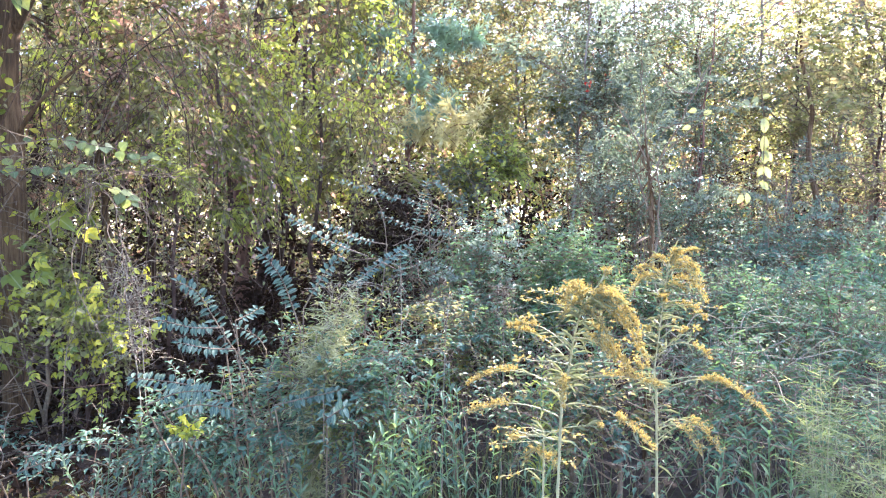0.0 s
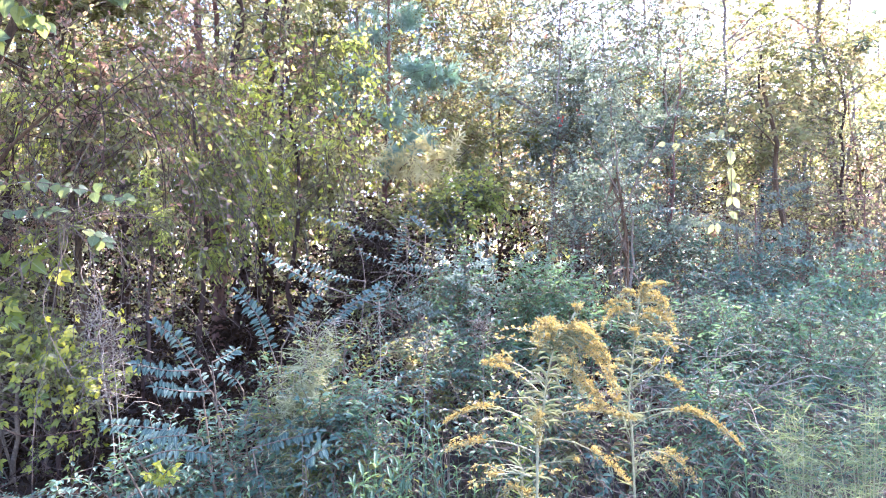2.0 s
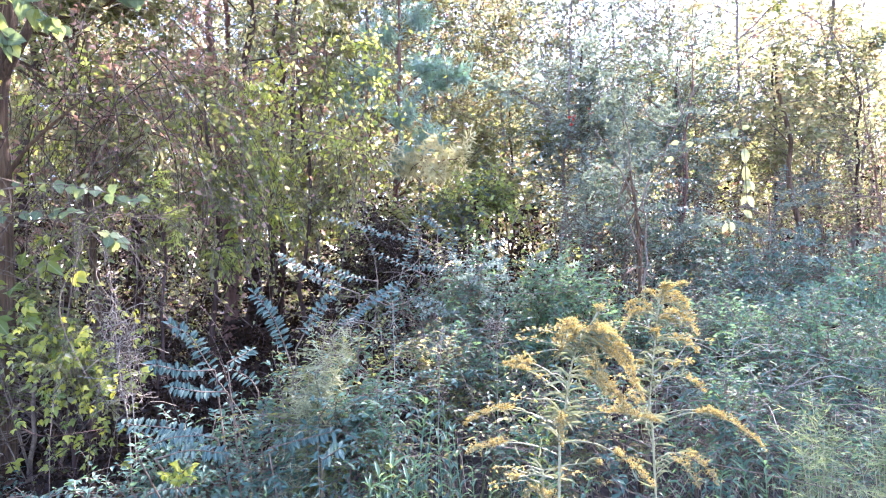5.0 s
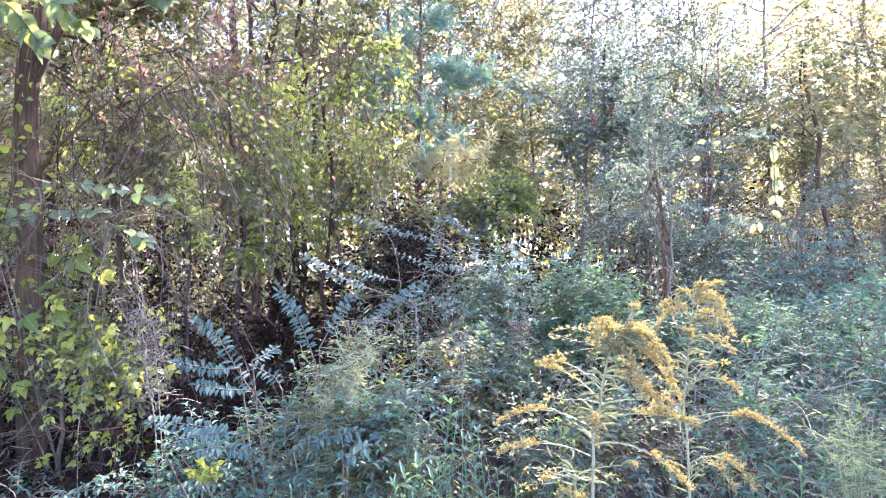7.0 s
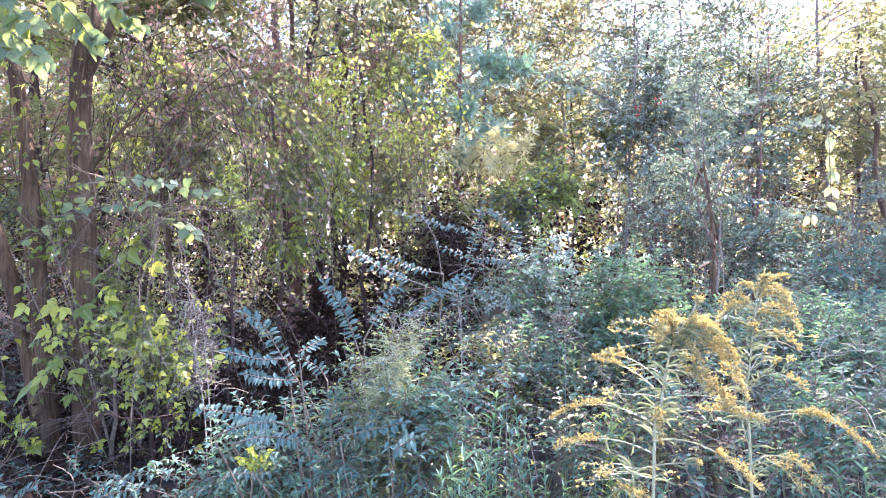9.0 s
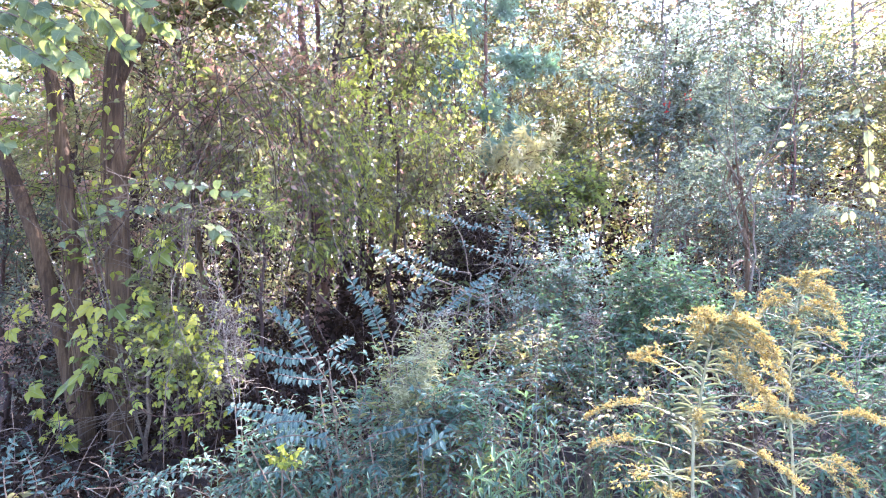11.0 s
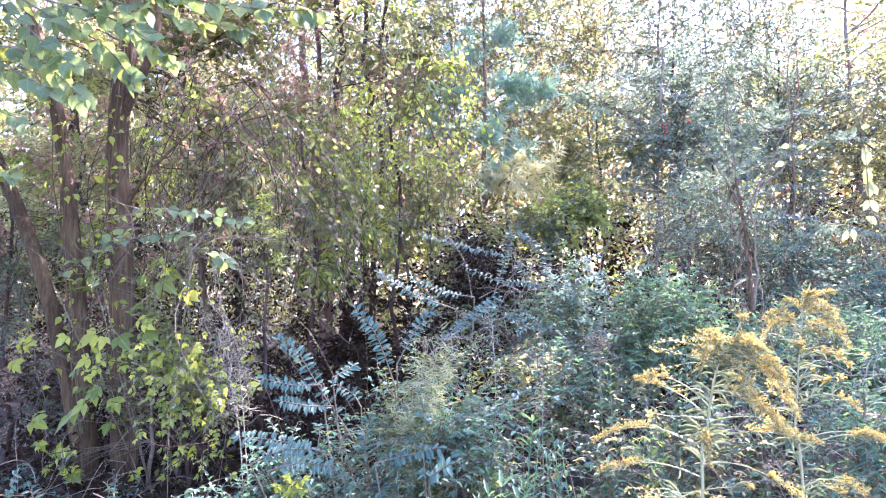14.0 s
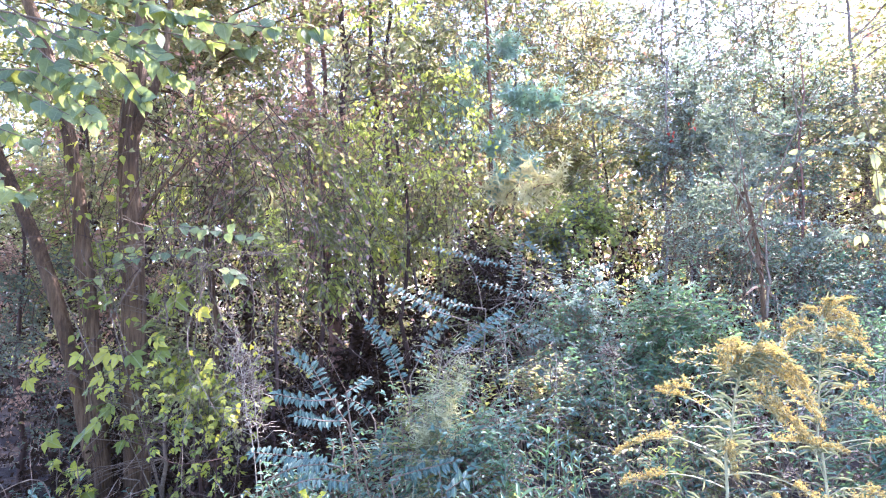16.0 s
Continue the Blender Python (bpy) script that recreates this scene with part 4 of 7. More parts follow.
# ---- pine boughs: soft needles, the lowest gone golden ----
def pine(seed, foot, top, boughs):
    rng = np.random.default_rng(seed)
    foot = (foot[0], foot[1], -0.05)
    root = thing("young_pine", "young pine with soft blue-green boughs, lowest needles golden", "pine tree", at=foot)
    line = trunk_line(rng, foot, top, 14, 0.01)
    v, f = bark_tube(rng, line, 0.05, 0.015, 10, 0.03)
    part("trunk", make_mesh("trunk", local(v, foot), f, M_REDBARK, True), root)
    for end, mat, n in boughs:
        end = np.asarray(end, float)
        limb = limbs_to(rng, line, end[None], 0.2, 9, 0.1)
        v, f = tubes(limb, 0.012 * np.linspace(1, 0.3, 9)[None], 5)
        bough = part("bough", make_mesh("bough", local(v, foot), f, M_REDBARK, True), root)
        k = n
        p, tan = along(np.repeat(limb, k, 0), rng.uniform(0.45, 1, k))
        sh = strands(rng, p, tan + rng.normal(size=p.shape) * 1.0, rng.uniform(0.15, 0.4, k), 5, -0.05)
        m = 46
        which = np.repeat(np.arange(k), m)
        q, t2 = along(sh[which], rng.uniform(0.1, 1, k * m))
        d = unit(t2 * 0.5 + rng.normal(size=q.shape) * 0.75)
        ln = rng.uniform(0.07, 0.15, len(q))
        v, f = leaves(q, d, rng.normal(size=q.shape), ln, np.full(len(q), 0.0012), LEAF_SMALL)
        part("needle_foliage", make_mesh("needle_foliage", local(v, foot), f, mat), bough, kind="stuff")


pine(401, (-0.51, 7.40, 0.85), (-0.42, 7.40, 5.52),
     [((0.31, 7.20, 3.80), M_PINE, 16), ((0.01, 7.00, 3.87), M_PINE, 12), ((-0.78, 7.30, 3.78), M_PINE, 14), ((-0.90, 7.20, 3.42), M_PINE, 10),
      ((-0.31, 7.10, 3.32), M_PINE, 14), ((0.01, 6.90, 2.95), M_PINE, 16), ((-0.30, 6.90, 2.80), M_PINE, 12), ((0.29, 6.40, 2.66), M_PINE_DRY, 14), ((-0.06, 6.40, 2.59), M_PINE_DRY, 12),
      ((-0.25, 7.40, 4.55), M_PINE, 12), ((-0.65, 7.40, 4.29), M_PINE, 12)])


# ---- multi-stemmed tree with furrowed bark ----
def old_tree():
    rng = np.random.default_rng(501)
    base = np.array((-3.20, 4.60, -0.00))
    base[2] = -0.05
    root = thing("multi_stemmed_tree", "old multi-stemmed tree with grey-brown furrowed bark", "tree", at=base)
    stems = [([(-3.09, 4.60, -0.45), (-3.12, 4.60, 0.42), (-3.17, 4.60, 1.97), (-3.21, 4.60, 2.82), (-3.10, 4.65, 3.99), (-3.02, 4.80, 5.31)], 0.108, 0.058),
             ([(-3.49, 4.70, -0.50), (-3.52, 4.70, 0.13), (-3.65, 4.70, 0.76), (-3.84, 4.70, 1.45), (-4.04, 4.70, 2.00), (-4.45, 4.80, 2.69), (-5.48, 5.00, 4.35)], 0.07, 0.046),
             ([(-3.29, 4.55, -0.43), (-3.35, 4.55, 0.18), (-3.44, 4.55, 1.10), (-3.54, 4.55, 1.97), (-3.68, 4.55, 2.88), (-4.01, 4.60, 3.85), (-4.66, 4.70, 5.15)], 0.068, 0.042)]
    for pts, r0, r1 in stems:
        line = spline(pts, 70)
        line[0, 2] = -0.06
        v, f = bark_tube(rng, line, r0, r1, 30, 0.045, 0.15)
        part("trunk", make_mesh("trunk", local(v, base), f, M_BARK, True), root)
    for pts, r in (([(-3.17, 4.60, 2.14), (-2.90, 4.50, 2.43), (-2.48, 4.40, 2.73)], 0.018),
                   ([(-3.18, 4.60, 2.91), (-2.86, 4.50, 3.45), (-2.78, 4.50, 4.17)], 0.04),
                   ([(-3.64, 4.55, 2.74), (-3.73, 4.40, 3.37), (-3.93, 4.30, 3.62)], 0.02)):
        line = spline(pts, 16)
        v, f = tubes(line[None], r * np.linspace(1, 0.4, 16)[None], 8)
        part("limb", make_mesh("limb", local(v, base), f, M_BARK, True), root)


old_tree()
under(214, "canopy_tree", "tree whose leafy crown closes the wood overhead", "tree", (-3.79, 6.60, 0.71), (-3.94, 6.60, 6.03),
      [((-4.12, 6.40, 4.86), (1.2, 0.7, 0.8), 46), ((-3.17, 6.80, 4.77), (0.9, 0.7, 0.6), 36), ((-5.40, 6.40, 4.65), (1.0, 0.7, 0.8), 40)], [M_GREEN, M_LIME, M_GOLDLEAF], size=0.106, per=6, twigs=7, r0=0.06, bark=M_BARK)
# This sapling stands out of view, added to shade the left side.
under(215, "vine_hung_sapling", "unseen vine-hung sapling added left of view for shade", "sapling", (-5.2, 3.9, 0), (-5.0, 3.8, 4.2),
      [((-5.0, 3.8, 2.2), (0.7, 0.6, 1.0), 40), ((-4.9, 3.8, 3.6), (0.8, 0.6, 0.8), 40)], [M_TEAL, M_GREEN], size=0.07, per=8, r0=0.04, bark=M_BARK, sag=0.5, droop=0.6)


# ---- single large leaves, as pieces that share a few meshes ----
def leaf_piece(name, curl, mat, width, power=0.85, point=1.2):
    t, f = fine_leaf(power, point)
    v = t.copy()
    v[:, 1] *= width
    v[:, 2] -= curl * v[:, 0] ** 2
    return make_mesh(name, v, f, mat, True)


PRIVET_PIECES = [leaf_piece("leaf", c, M_PRIVET_ONE, 0.42, 0.9, 1.0) for c in (0.0, 0.1, 0.22)]
LIME_PIECES = [leaf_piece("leaf", c, M_LIME_ONE, 0.6, 0.72, 1.7) for c in (0.05, 0.18, 0.3)]
BROAD_PIECES = [leaf_piece("leaf", c, M_BROAD, 0.84, 0.75, 1.15) for c in (0.05, 0.2, 0.35)]
PALE_PIECES = [leaf_piece("leaf", c, M_PALE, 0.58) for c in (0.0, 0.12)]


def hang_leaf(rng, pieces, parent, root_at, p, d, u, size):
    x = Vector(d).normalized()
    y = Vector(u).cross(x)
    y = y.normalized() if y.length > 1e-6 else Vector((0, 1, 0))
    z = x.cross(y)
    ob = new("leaf", pieces[int(rng.integers(len(pieces)))])
    ob.parent = parent
    q = Vector(p) - Vector(root_at)
    ob.matrix_basis = Matrix(((x[0], y[0], z[0], q[0]), (x[1], y[1], z[1], q[1]), (x[2], y[2], z[2], q[2]), (0, 0, 0, 1))) @ Matrix.Diagonal((size, size, size, 1))
    return ob


def spray(rng, root, at, pts, pairs, size, pieces, bark, r=0.004, t0=0.2, face=(0, -0.6, 0.8), angle=1.05, droop=0.05, jitter=0.12, name="branch"):
    """A branch through pts with its leaves in pairs, each leaf a piece of its own."""
    line = spline(pts, 20)
    v, f = tubes(line[None], r * np.linspace(1, 0.35, 20)[None], 5)
    branch = part(name, make_mesh(name, local(v, at), f, bark, True), root)
    for i in range(pairs):
        t = t0 + (1 - t0) * (i + 0.5) / pairs
        for side in (-1, 1):
            if rng.uniform() < 0.04:
                continue
            p, tan = along(line[None], np.array([min(t + 0.01 * side + rng.normal() * 0.012, 0.999)]))
            p, tan = p[0], tan[0]
            up = unit(np.asarray(face, float) + rng.normal(size=3) * jitter)
            lat = unit(np.cross(tan, up))
            d = unit(tan * (1.3 - angle) + lat * side * angle + up * 0.12 + rng.normal(size=3) * jitter + np.array([0, 0, -droop]))
            grow = (0.65 + 0.35 * math.sin(math.pi * min(1, 0.25 + 0.8 * (1 - t)))) * rng.uniform(0.85, 1.12)
            hang_leaf(rng, pieces, branch, at, p, d, up, size * grow)
    p, tan = along(line[None], np.array([0.999]))
    hang_leaf(rng, pieces, branch, at, p[0], tan[0], face, size * 0.7)
    return branch


# ---- privet sprays in front ----
def front_privet(seed, label, foot, sprays, size):
    rng = np.random.default_rng(seed)
    foot = np.array((foot[0], foot[1], -0.03))
    root = thing("privet_shrub", label, "shrub", PRIV, at=foot)
    for pts, pairs in sprays:
        first = np.asarray(pts[0], float)
        low = foot + (first - foot) * np.array([0.7, 0.7, 0.0])
        mid = foot + (first - foot) * np.array([0.8, 0.8, 0.55]) + rng.normal(size=3) * 0.03
        stem = spline([low, mid, first], 14)
        v, f = tubes(stem[None], 0.0038 * np.linspace(1.3, 0.8, 14)[None], 6)
        part("stem", make_mesh("stem", local(v, foot), f, M_TWIG, True), root)
        spray(rng, root, foot, pts, pairs, size, PRIVET_PIECES, M_TWIG)


front_privet(601, "privet shrub with arching sprays of paired blue-green leaves", (-0.66, 2.80, 0.56),
             [([(-0.78, 2.75, 0.79), (-0.86, 2.72, 0.94), (-0.95, 2.70, 1.08), (-1.01, 2.68, 1.19), (-1.05, 2.65, 1.27), (-1.11, 2.60, 1.32)], 20),
              ([(-0.96, 2.70, 1.12), (-1.05, 2.62, 1.13), (-1.16, 2.55, 1.17)], 13),
              ([(-0.91, 2.70, 1.03), (-0.98, 2.60, 1.05), (-1.08, 2.55, 1.08)], 12),
              ([(-0.91, 2.70, 1.15), (-0.87, 2.75, 1.17), (-0.84, 2.80, 1.19)], 6),
              ([(-0.66, 2.80, 1.10), (-0.70, 2.78, 1.23), (-0.74, 2.75, 1.34), (-0.81, 2.72, 1.44)], 19),
              ([(-0.67, 2.90, 1.18), (-0.59, 2.90, 1.32), (-0.51, 2.90, 1.42)], 9),
              ([(-0.74, 2.60, 0.83), (-0.75, 2.62, 0.91), (-0.74, 2.65, 0.99)], 10),
              ([(-0.85, 2.95, 0.98), (-0.89, 2.95, 1.04), (-0.98, 2.95, 1.09)], 7)], 0.045)
front_privet(602, "privet shrub with long leafy shoots leaning over the weeds", (-0.57, 3.00, 0.50),
             [([(-0.52, 2.90, 1.22), (-0.39, 3.05, 1.35), (-0.21, 3.20, 1.47)], 22),
              ([(-0.43, 3.30, 1.41), (-0.64, 3.30, 1.49), (-0.84, 3.30, 1.61)], 18),
              ([(-0.35, 3.50, 1.47), (-0.51, 3.50, 1.50), (-0.69, 3.50, 1.58)], 12),
              ([(-0.66, 2.40, 0.88), (-0.54, 2.40, 0.91), (-0.42, 2.40, 0.94)], 13),
              ([(-0.88, 2.50, 0.89), (-1.05, 2.50, 0.93), (-1.24, 2.50, 0.95)], 16),
              ([(-1.14, 2.40, 0.87), (-1.02, 2.40, 0.92), (-0.90, 2.40, 0.93)], 11),
              ([(-0.43, 2.20, 0.89), (-0.41, 2.18, 0.91), (-0.36, 2.15, 0.95)], 7),
              ([(-0.61, 2.70, 0.92), (-0.57, 2.70, 0.99), (-0.50, 2.70, 1.03)], 8),
              ([(-1.05, 2.35, 0.86), (-0.93, 2.35, 0.89), (-0.81, 2.35, 0.88)], 10)], 0.042)
front_privet(605, "low privet with small blue-green sprays at the foot of trunks", (-1.90, 2.95, 0),
             [([(-2.55, 2.90, 0.32), (-2.58, 2.90, 0.52), (-2.53, 2.90, 0.67)], 9),
              ([(-2.52, 3.00, 0.29), (-2.49, 3.00, 0.43), (-2.55, 3.00, 0.57)], 8),
              ([(-2.43, 3.00, 0.29), (-2.37, 3.00, 0.40), (-2.28, 3.00, 0.46)], 7),
              ([(-1.85, 2.80, 0.52), (-1.66, 2.80, 0.58), (-1.47, 2.80, 0.59)], 9),
              ([(-1.27, 2.60, 0.59), (-1.15, 2.60, 0.66), (-0.98, 2.60, 0.68)], 9),
              ([(-1.89, 2.70, 0.46), (-1.73, 2.70, 0.53), (-1.55, 2.70, 0.57)], 9)], 0.042)
front_privet(603, "privet shrub with pale shoots against the dark of the wood", (0.05, 4.60, 0.58),
             [([(0.04, 4.40, 1.62), (-0.23, 4.40, 1.75), (-0.41, 4.40, 1.79), (-0.55, 4.40, 1.84), (-0.78, 4.40, 1.90)], 22),
              ([(-0.27, 4.30, 1.47), (-0.20, 4.30, 1.68), (-0.15, 4.30, 1.89)], 15),
              ([(0.15, 4.40, 1.49), (0.10, 4.40, 1.61), (0.09, 4.40, 1.77)], 13),
              ([(0.19, 4.50, 1.51), (0.28, 4.50, 1.67), (0.47, 4.50, 1.74)], 11),
              ([(0.20, 4.50, 1.49), (0.35, 4.50, 1.57), (0.49, 4.50, 1.61)], 13),
              ([(-0.10, 4.30, 1.50), (-0.30, 4.30, 1.59), (-0.46, 4.30, 1.67)], 8),
              ([(0.12, 4.40, 1.51), (-0.02, 4.40, 1.55), (-0.18, 4.40, 1.56)], 11),
              ([(-0.15, 4.35, 1.89), (-0.06, 4.35, 1.88), (0.04, 4.35, 1.78)], 10),
              ([(0.01, 4.50, 1.58), (-0.08, 4.50, 1.64), (-0.11, 4.50, 1.70)], 7),
              ([(0.20, 4.30, 1.45), (0.34, 4.30, 1.48), (0.48, 4.30, 1.48)], 11),
              ([(0.03, 4.20, 1.39), (-0.08, 4.20, 1.32), (-0.19, 4.20, 1.34)], 9),
              ([(0.09, 4.20, 1.32), (0.14, 4.20, 1.40), (0.25, 4.20, 1.44)], 9),
              ([(-0.27, 3.60, 1.23), (-0.28, 3.60, 1.35), (-0.28, 3.60, 1.44)], 6)], 0.046)
front_privet(604, "privet shrub with feathery shoots rising from the thicket", (2.92, 5.40, 0.74),
             [([(3.26, 6.00, 1.79), (3.33, 6.00, 2.13), (3.40, 6.00, 2.52)], 23),
              ([(3.32, 6.00, 1.96), (3.52, 6.00, 2.24), (3.78, 6.00, 2.38)], 19),
              ([(3.06, 5.00, 1.33), (3.35, 5.00, 1.58), (3.73, 5.00, 1.63)], 19),
              ([(2.37, 5.40, 2.26), (2.12, 5.40, 2.31), (1.82, 5.40, 2.26)], 19),
              ([(2.47, 5.40, 2.01), (2.17, 5.40, 2.06), (1.92, 5.40, 1.99)], 19)], 0.047)

# ---- arching shrubs: long boughs feathered with small leaves ----
def arching_shrub(seed, label, foot, boughs, size, leaf, side=8, girth=0.004):
    rng = np.random.default_rng(seed)
    foot = np.array((foot[0], foot[1], -0.03))
    root = thing("privet_shrub", label, "shrub", PRIV, at=foot)
    for pts in boughs:
        first = np.asarray(pts[0], float)
        mid = foot + (first - foot) * np.array([0.6, 0.6, 0.7]) + rng.normal(size=3) * 0.05
        line = spline([foot + (first - foot) * np.array([0.4, 0.4, 0.0]), mid] + list(pts), 30)
        v, f = tubes(line[None], girth * np.linspace(1.3, 0.3, 30)[None], 5)
        bough = part("bough", make_mesh("bough", local(v, foot), f, M_TWIG, True), root)
        n = side * 2
        p, tan = along(np.repeat(line[None], n, 0), np.linspace(0.42, 0.97, n))
        lat = unit(np.cross(tan, np.array([0, -0.35, 1.0]))) * np.where(np.arange(n) % 2, 1.0, -1.0)[:, None]
        tw = strands(rng, p, tan * 0.8 + lat * 0.75 + rng.normal(size=p.shape) * 0.2, rng.uniform(0.16, 0.34, n) * np.linspace(1.1, 0.5, n), 8, 0.2, 0.08)
        tw = np.concatenate([tw, along(np.repeat(line[None], 8, 0), np.linspace(0.5, 1, 8))[0][None]])
        v, f = tubes(tw, 0.0012 * np.linspace(1, 0.5, 8)[None].repeat(len(tw), 0), 3)
        part("twigwork", make_mesh("twigwork", local(v, foot), f, M_TWIG), bough, kind="stuff")
        k = 11
        which = np.repeat(np.arange(len(tw)), 2 * k)
        t = np.tile(np.repeat((np.arange(k) + 0.6) / k, 2), len(tw)) + rng.normal(size=len(which)) * 0.01
        q, tt = along(tw[which], t)
        sign = np.tile(np.tile([1.0, -1.0], k), len(tw))[:, None]
        up = unit(np.array([0, -0.6, 0.75]) + rng.normal(size=q.shape) * 0.42)
        d = unit(tt * 0.5 + unit(np.cross(tt, up)) * sign + rng.normal(size=q.shape) * 0.3)
        ln = size * rng.uniform(0.75, 1.15, len(q)) * (1.1 - 0.45 * t)
        v, f = leaves(q, d, up, ln, ln * 0.44, LEAF_MID)
        part("foliage", make_mesh("foliage", local(v, foot), f, leaf), bough, kind="stuff")


arching_shrub(321, "privet thicket with long arching blue-green boughs", (1.85, 5.00), [
    [(1.82, 4.70, 1.30), (2.12, 4.70, 1.49), (2.40, 4.70, 1.60), (2.82, 4.70, 1.75)],
    [(1.76, 4.50, 1.21), (2.09, 4.50, 1.37), (2.38, 4.50, 1.49), (2.80, 4.50, 1.61)],
    [(1.81, 5.10, 1.46), (2.11, 5.10, 1.61), (2.39, 5.10, 1.78)],
    [(2.56, 5.20, 1.48), (2.87, 5.20, 1.66), (3.13, 5.20, 1.86)],
    [(1.82, 5.00, 1.34), (2.02, 5.00, 1.58), (2.17, 5.00, 1.75)]], 0.04, M_PRIVET, 5)
arching_shrub(322, "privet thicket with drooping dull green boughs", (1.61, 3.98), [
    [(1.67, 4.10, 1.10), (2.03, 4.10, 1.28), (2.36, 4.10, 1.37), (2.68, 4.10, 1.45)],
    [(1.68, 3.80, 0.97), (1.91, 3.80, 1.15), (2.25, 3.80, 1.23), (2.55, 3.80, 1.29)],
    [(1.53, 3.70, 0.95), (1.69, 3.70, 1.07), (1.86, 3.70, 1.12)],
    [(1.58, 4.00, 0.99), (1.74, 4.00, 1.15), (1.86, 4.00, 1.26)],
    [(1.85, 3.70, 1.05), (2.04, 3.70, 1.15), (2.25, 3.70, 1.14)],
    [(1.98, 4.00, 1.16), (2.18, 4.00, 1.26), (2.41, 4.00, 1.30)]], 0.04, M_PRIVET)
arching_shrub(323, "leafy shrub with soft grey-green arching boughs", (1.98, 3.64), [
    [(1.99, 3.50, 0.99), (2.23, 3.50, 1.11), (2.52, 3.50, 1.16)],
    [(1.53, 3.30, 0.92), (1.72, 3.30, 1.01), (1.96, 3.30, 1.04)],
    [(2.58, 4.20, 1.33), (2.84, 4.20, 1.51), (3.09, 4.20, 1.63)],
    [(2.57, 4.00, 1.16), (2.77, 4.00, 1.31), (2.97, 4.00, 1.35)],
    [(1.83, 3.10, 0.92), (2.02, 3.10, 1.02), (2.23, 3.10, 1.07)],
    [(1.65, 3.10, 0.86), (1.55, 3.10, 0.95), (1.41, 3.10, 0.97)],
    [(2.40, 3.60, 0.99), (2.53, 3.60, 1.20), (2.69, 3.60, 1.27)]], 0.042, M_WEED)
arching_shrub(324, "fine-leaved shrub with horizontal grey-green boughs", (1.55, 5.14), [
    [(1.21, 5.00, 1.84), (1.55, 5.00, 1.99), (1.86, 5.00, 2.06)],
    [(1.74, 4.90, 1.65), (1.93, 4.90, 1.84), (2.08, 4.90, 1.93)],
    [(1.59, 5.20, 2.10), (1.39, 5.20, 2.20), (1.17, 5.20, 2.27)],
    [(1.59, 5.20, 2.25), (1.42, 5.20, 2.35), (1.25, 5.20, 2.32)],
    [(1.60, 4.80, 2.31), (1.95, 4.80, 2.51), (2.32, 4.80, 2.56)],
    [(2.07, 5.00, 1.84), (2.36, 5.00, 1.89), (2.62, 5.00, 1.84)],
    [(1.56, 5.10, 2.41), (1.47, 5.10, 2.65), (1.32, 5.10, 2.84)],
    [(1.59, 5.10, 2.48), (1.74, 5.10, 2.72), (1.91, 5.10, 2.90)],
    [(1.66, 5.10, 2.53), (1.91, 5.10, 2.77), (2.18, 5.10, 2.85)],
    [(1.54, 5.10, 2.65), (1.54, 5.10, 2.92), (1.60, 5.10, 3.14)]], 0.042, M_TEAL)
arching_shrub(325, "privet shoots rising pale against brown brushwood", (2.79, 5.07), [
    [(2.95, 5.40, 2.05), (3.17, 5.40, 2.23), (3.40, 5.40, 2.30)],
    [(2.95, 5.40, 2.00), (3.16, 5.40, 2.10), (3.35, 5.40, 2.18)],
    [(2.81, 5.20, 1.78), (2.99, 5.20, 1.86), (3.14, 5.20, 1.94)],
    [(2.81, 5.00, 1.65), (2.96, 5.00, 1.75), (3.16, 5.00, 1.82)],
    [(2.79, 4.80, 1.53), (2.97, 4.80, 1.60), (3.16, 4.80, 1.74)],
    [(2.95, 4.60, 1.53), (3.14, 4.60, 1.69), (3.39, 4.60, 1.82)],
    [(2.95, 4.40, 1.60), (3.12, 4.40, 1.72), (3.30, 4.40, 1.85)]], 0.042, M_TEAL, 3)
arching_shrub(327, "privet with light green shoots fanned over the thicket", (0.41, 4.05), [
    [(0.40, 4.00, 1.10), (0.30, 4.00, 1.38), (0.12, 4.00, 1.56)],
    [(0.44, 4.00, 1.13), (0.44, 4.00, 1.42), (0.33, 4.00, 1.63)],
    [(0.48, 4.00, 1.13), (0.59, 4.00, 1.38), (0.62, 4.00, 1.63)],
    [(0.33, 4.00, 1.03), (0.12, 4.00, 1.24), (-0.10, 4.00, 1.31)],
    [(0.51, 4.00, 1.06), (0.69, 4.00, 1.24), (0.87, 4.00, 1.35)],
    [(0.26, 4.00, 0.96), (0.08, 4.00, 1.10), (-0.13, 4.00, 1.06)],
    [(0.40, 4.00, 0.96), (0.58, 4.00, 1.10), (0.80, 4.00, 1.10)],
    [(0.49, 4.00, 1.10), (0.69, 4.00, 1.38), (0.80, 4.00, 1.56)]], 0.036, M_FINE, 5, 0.0035)


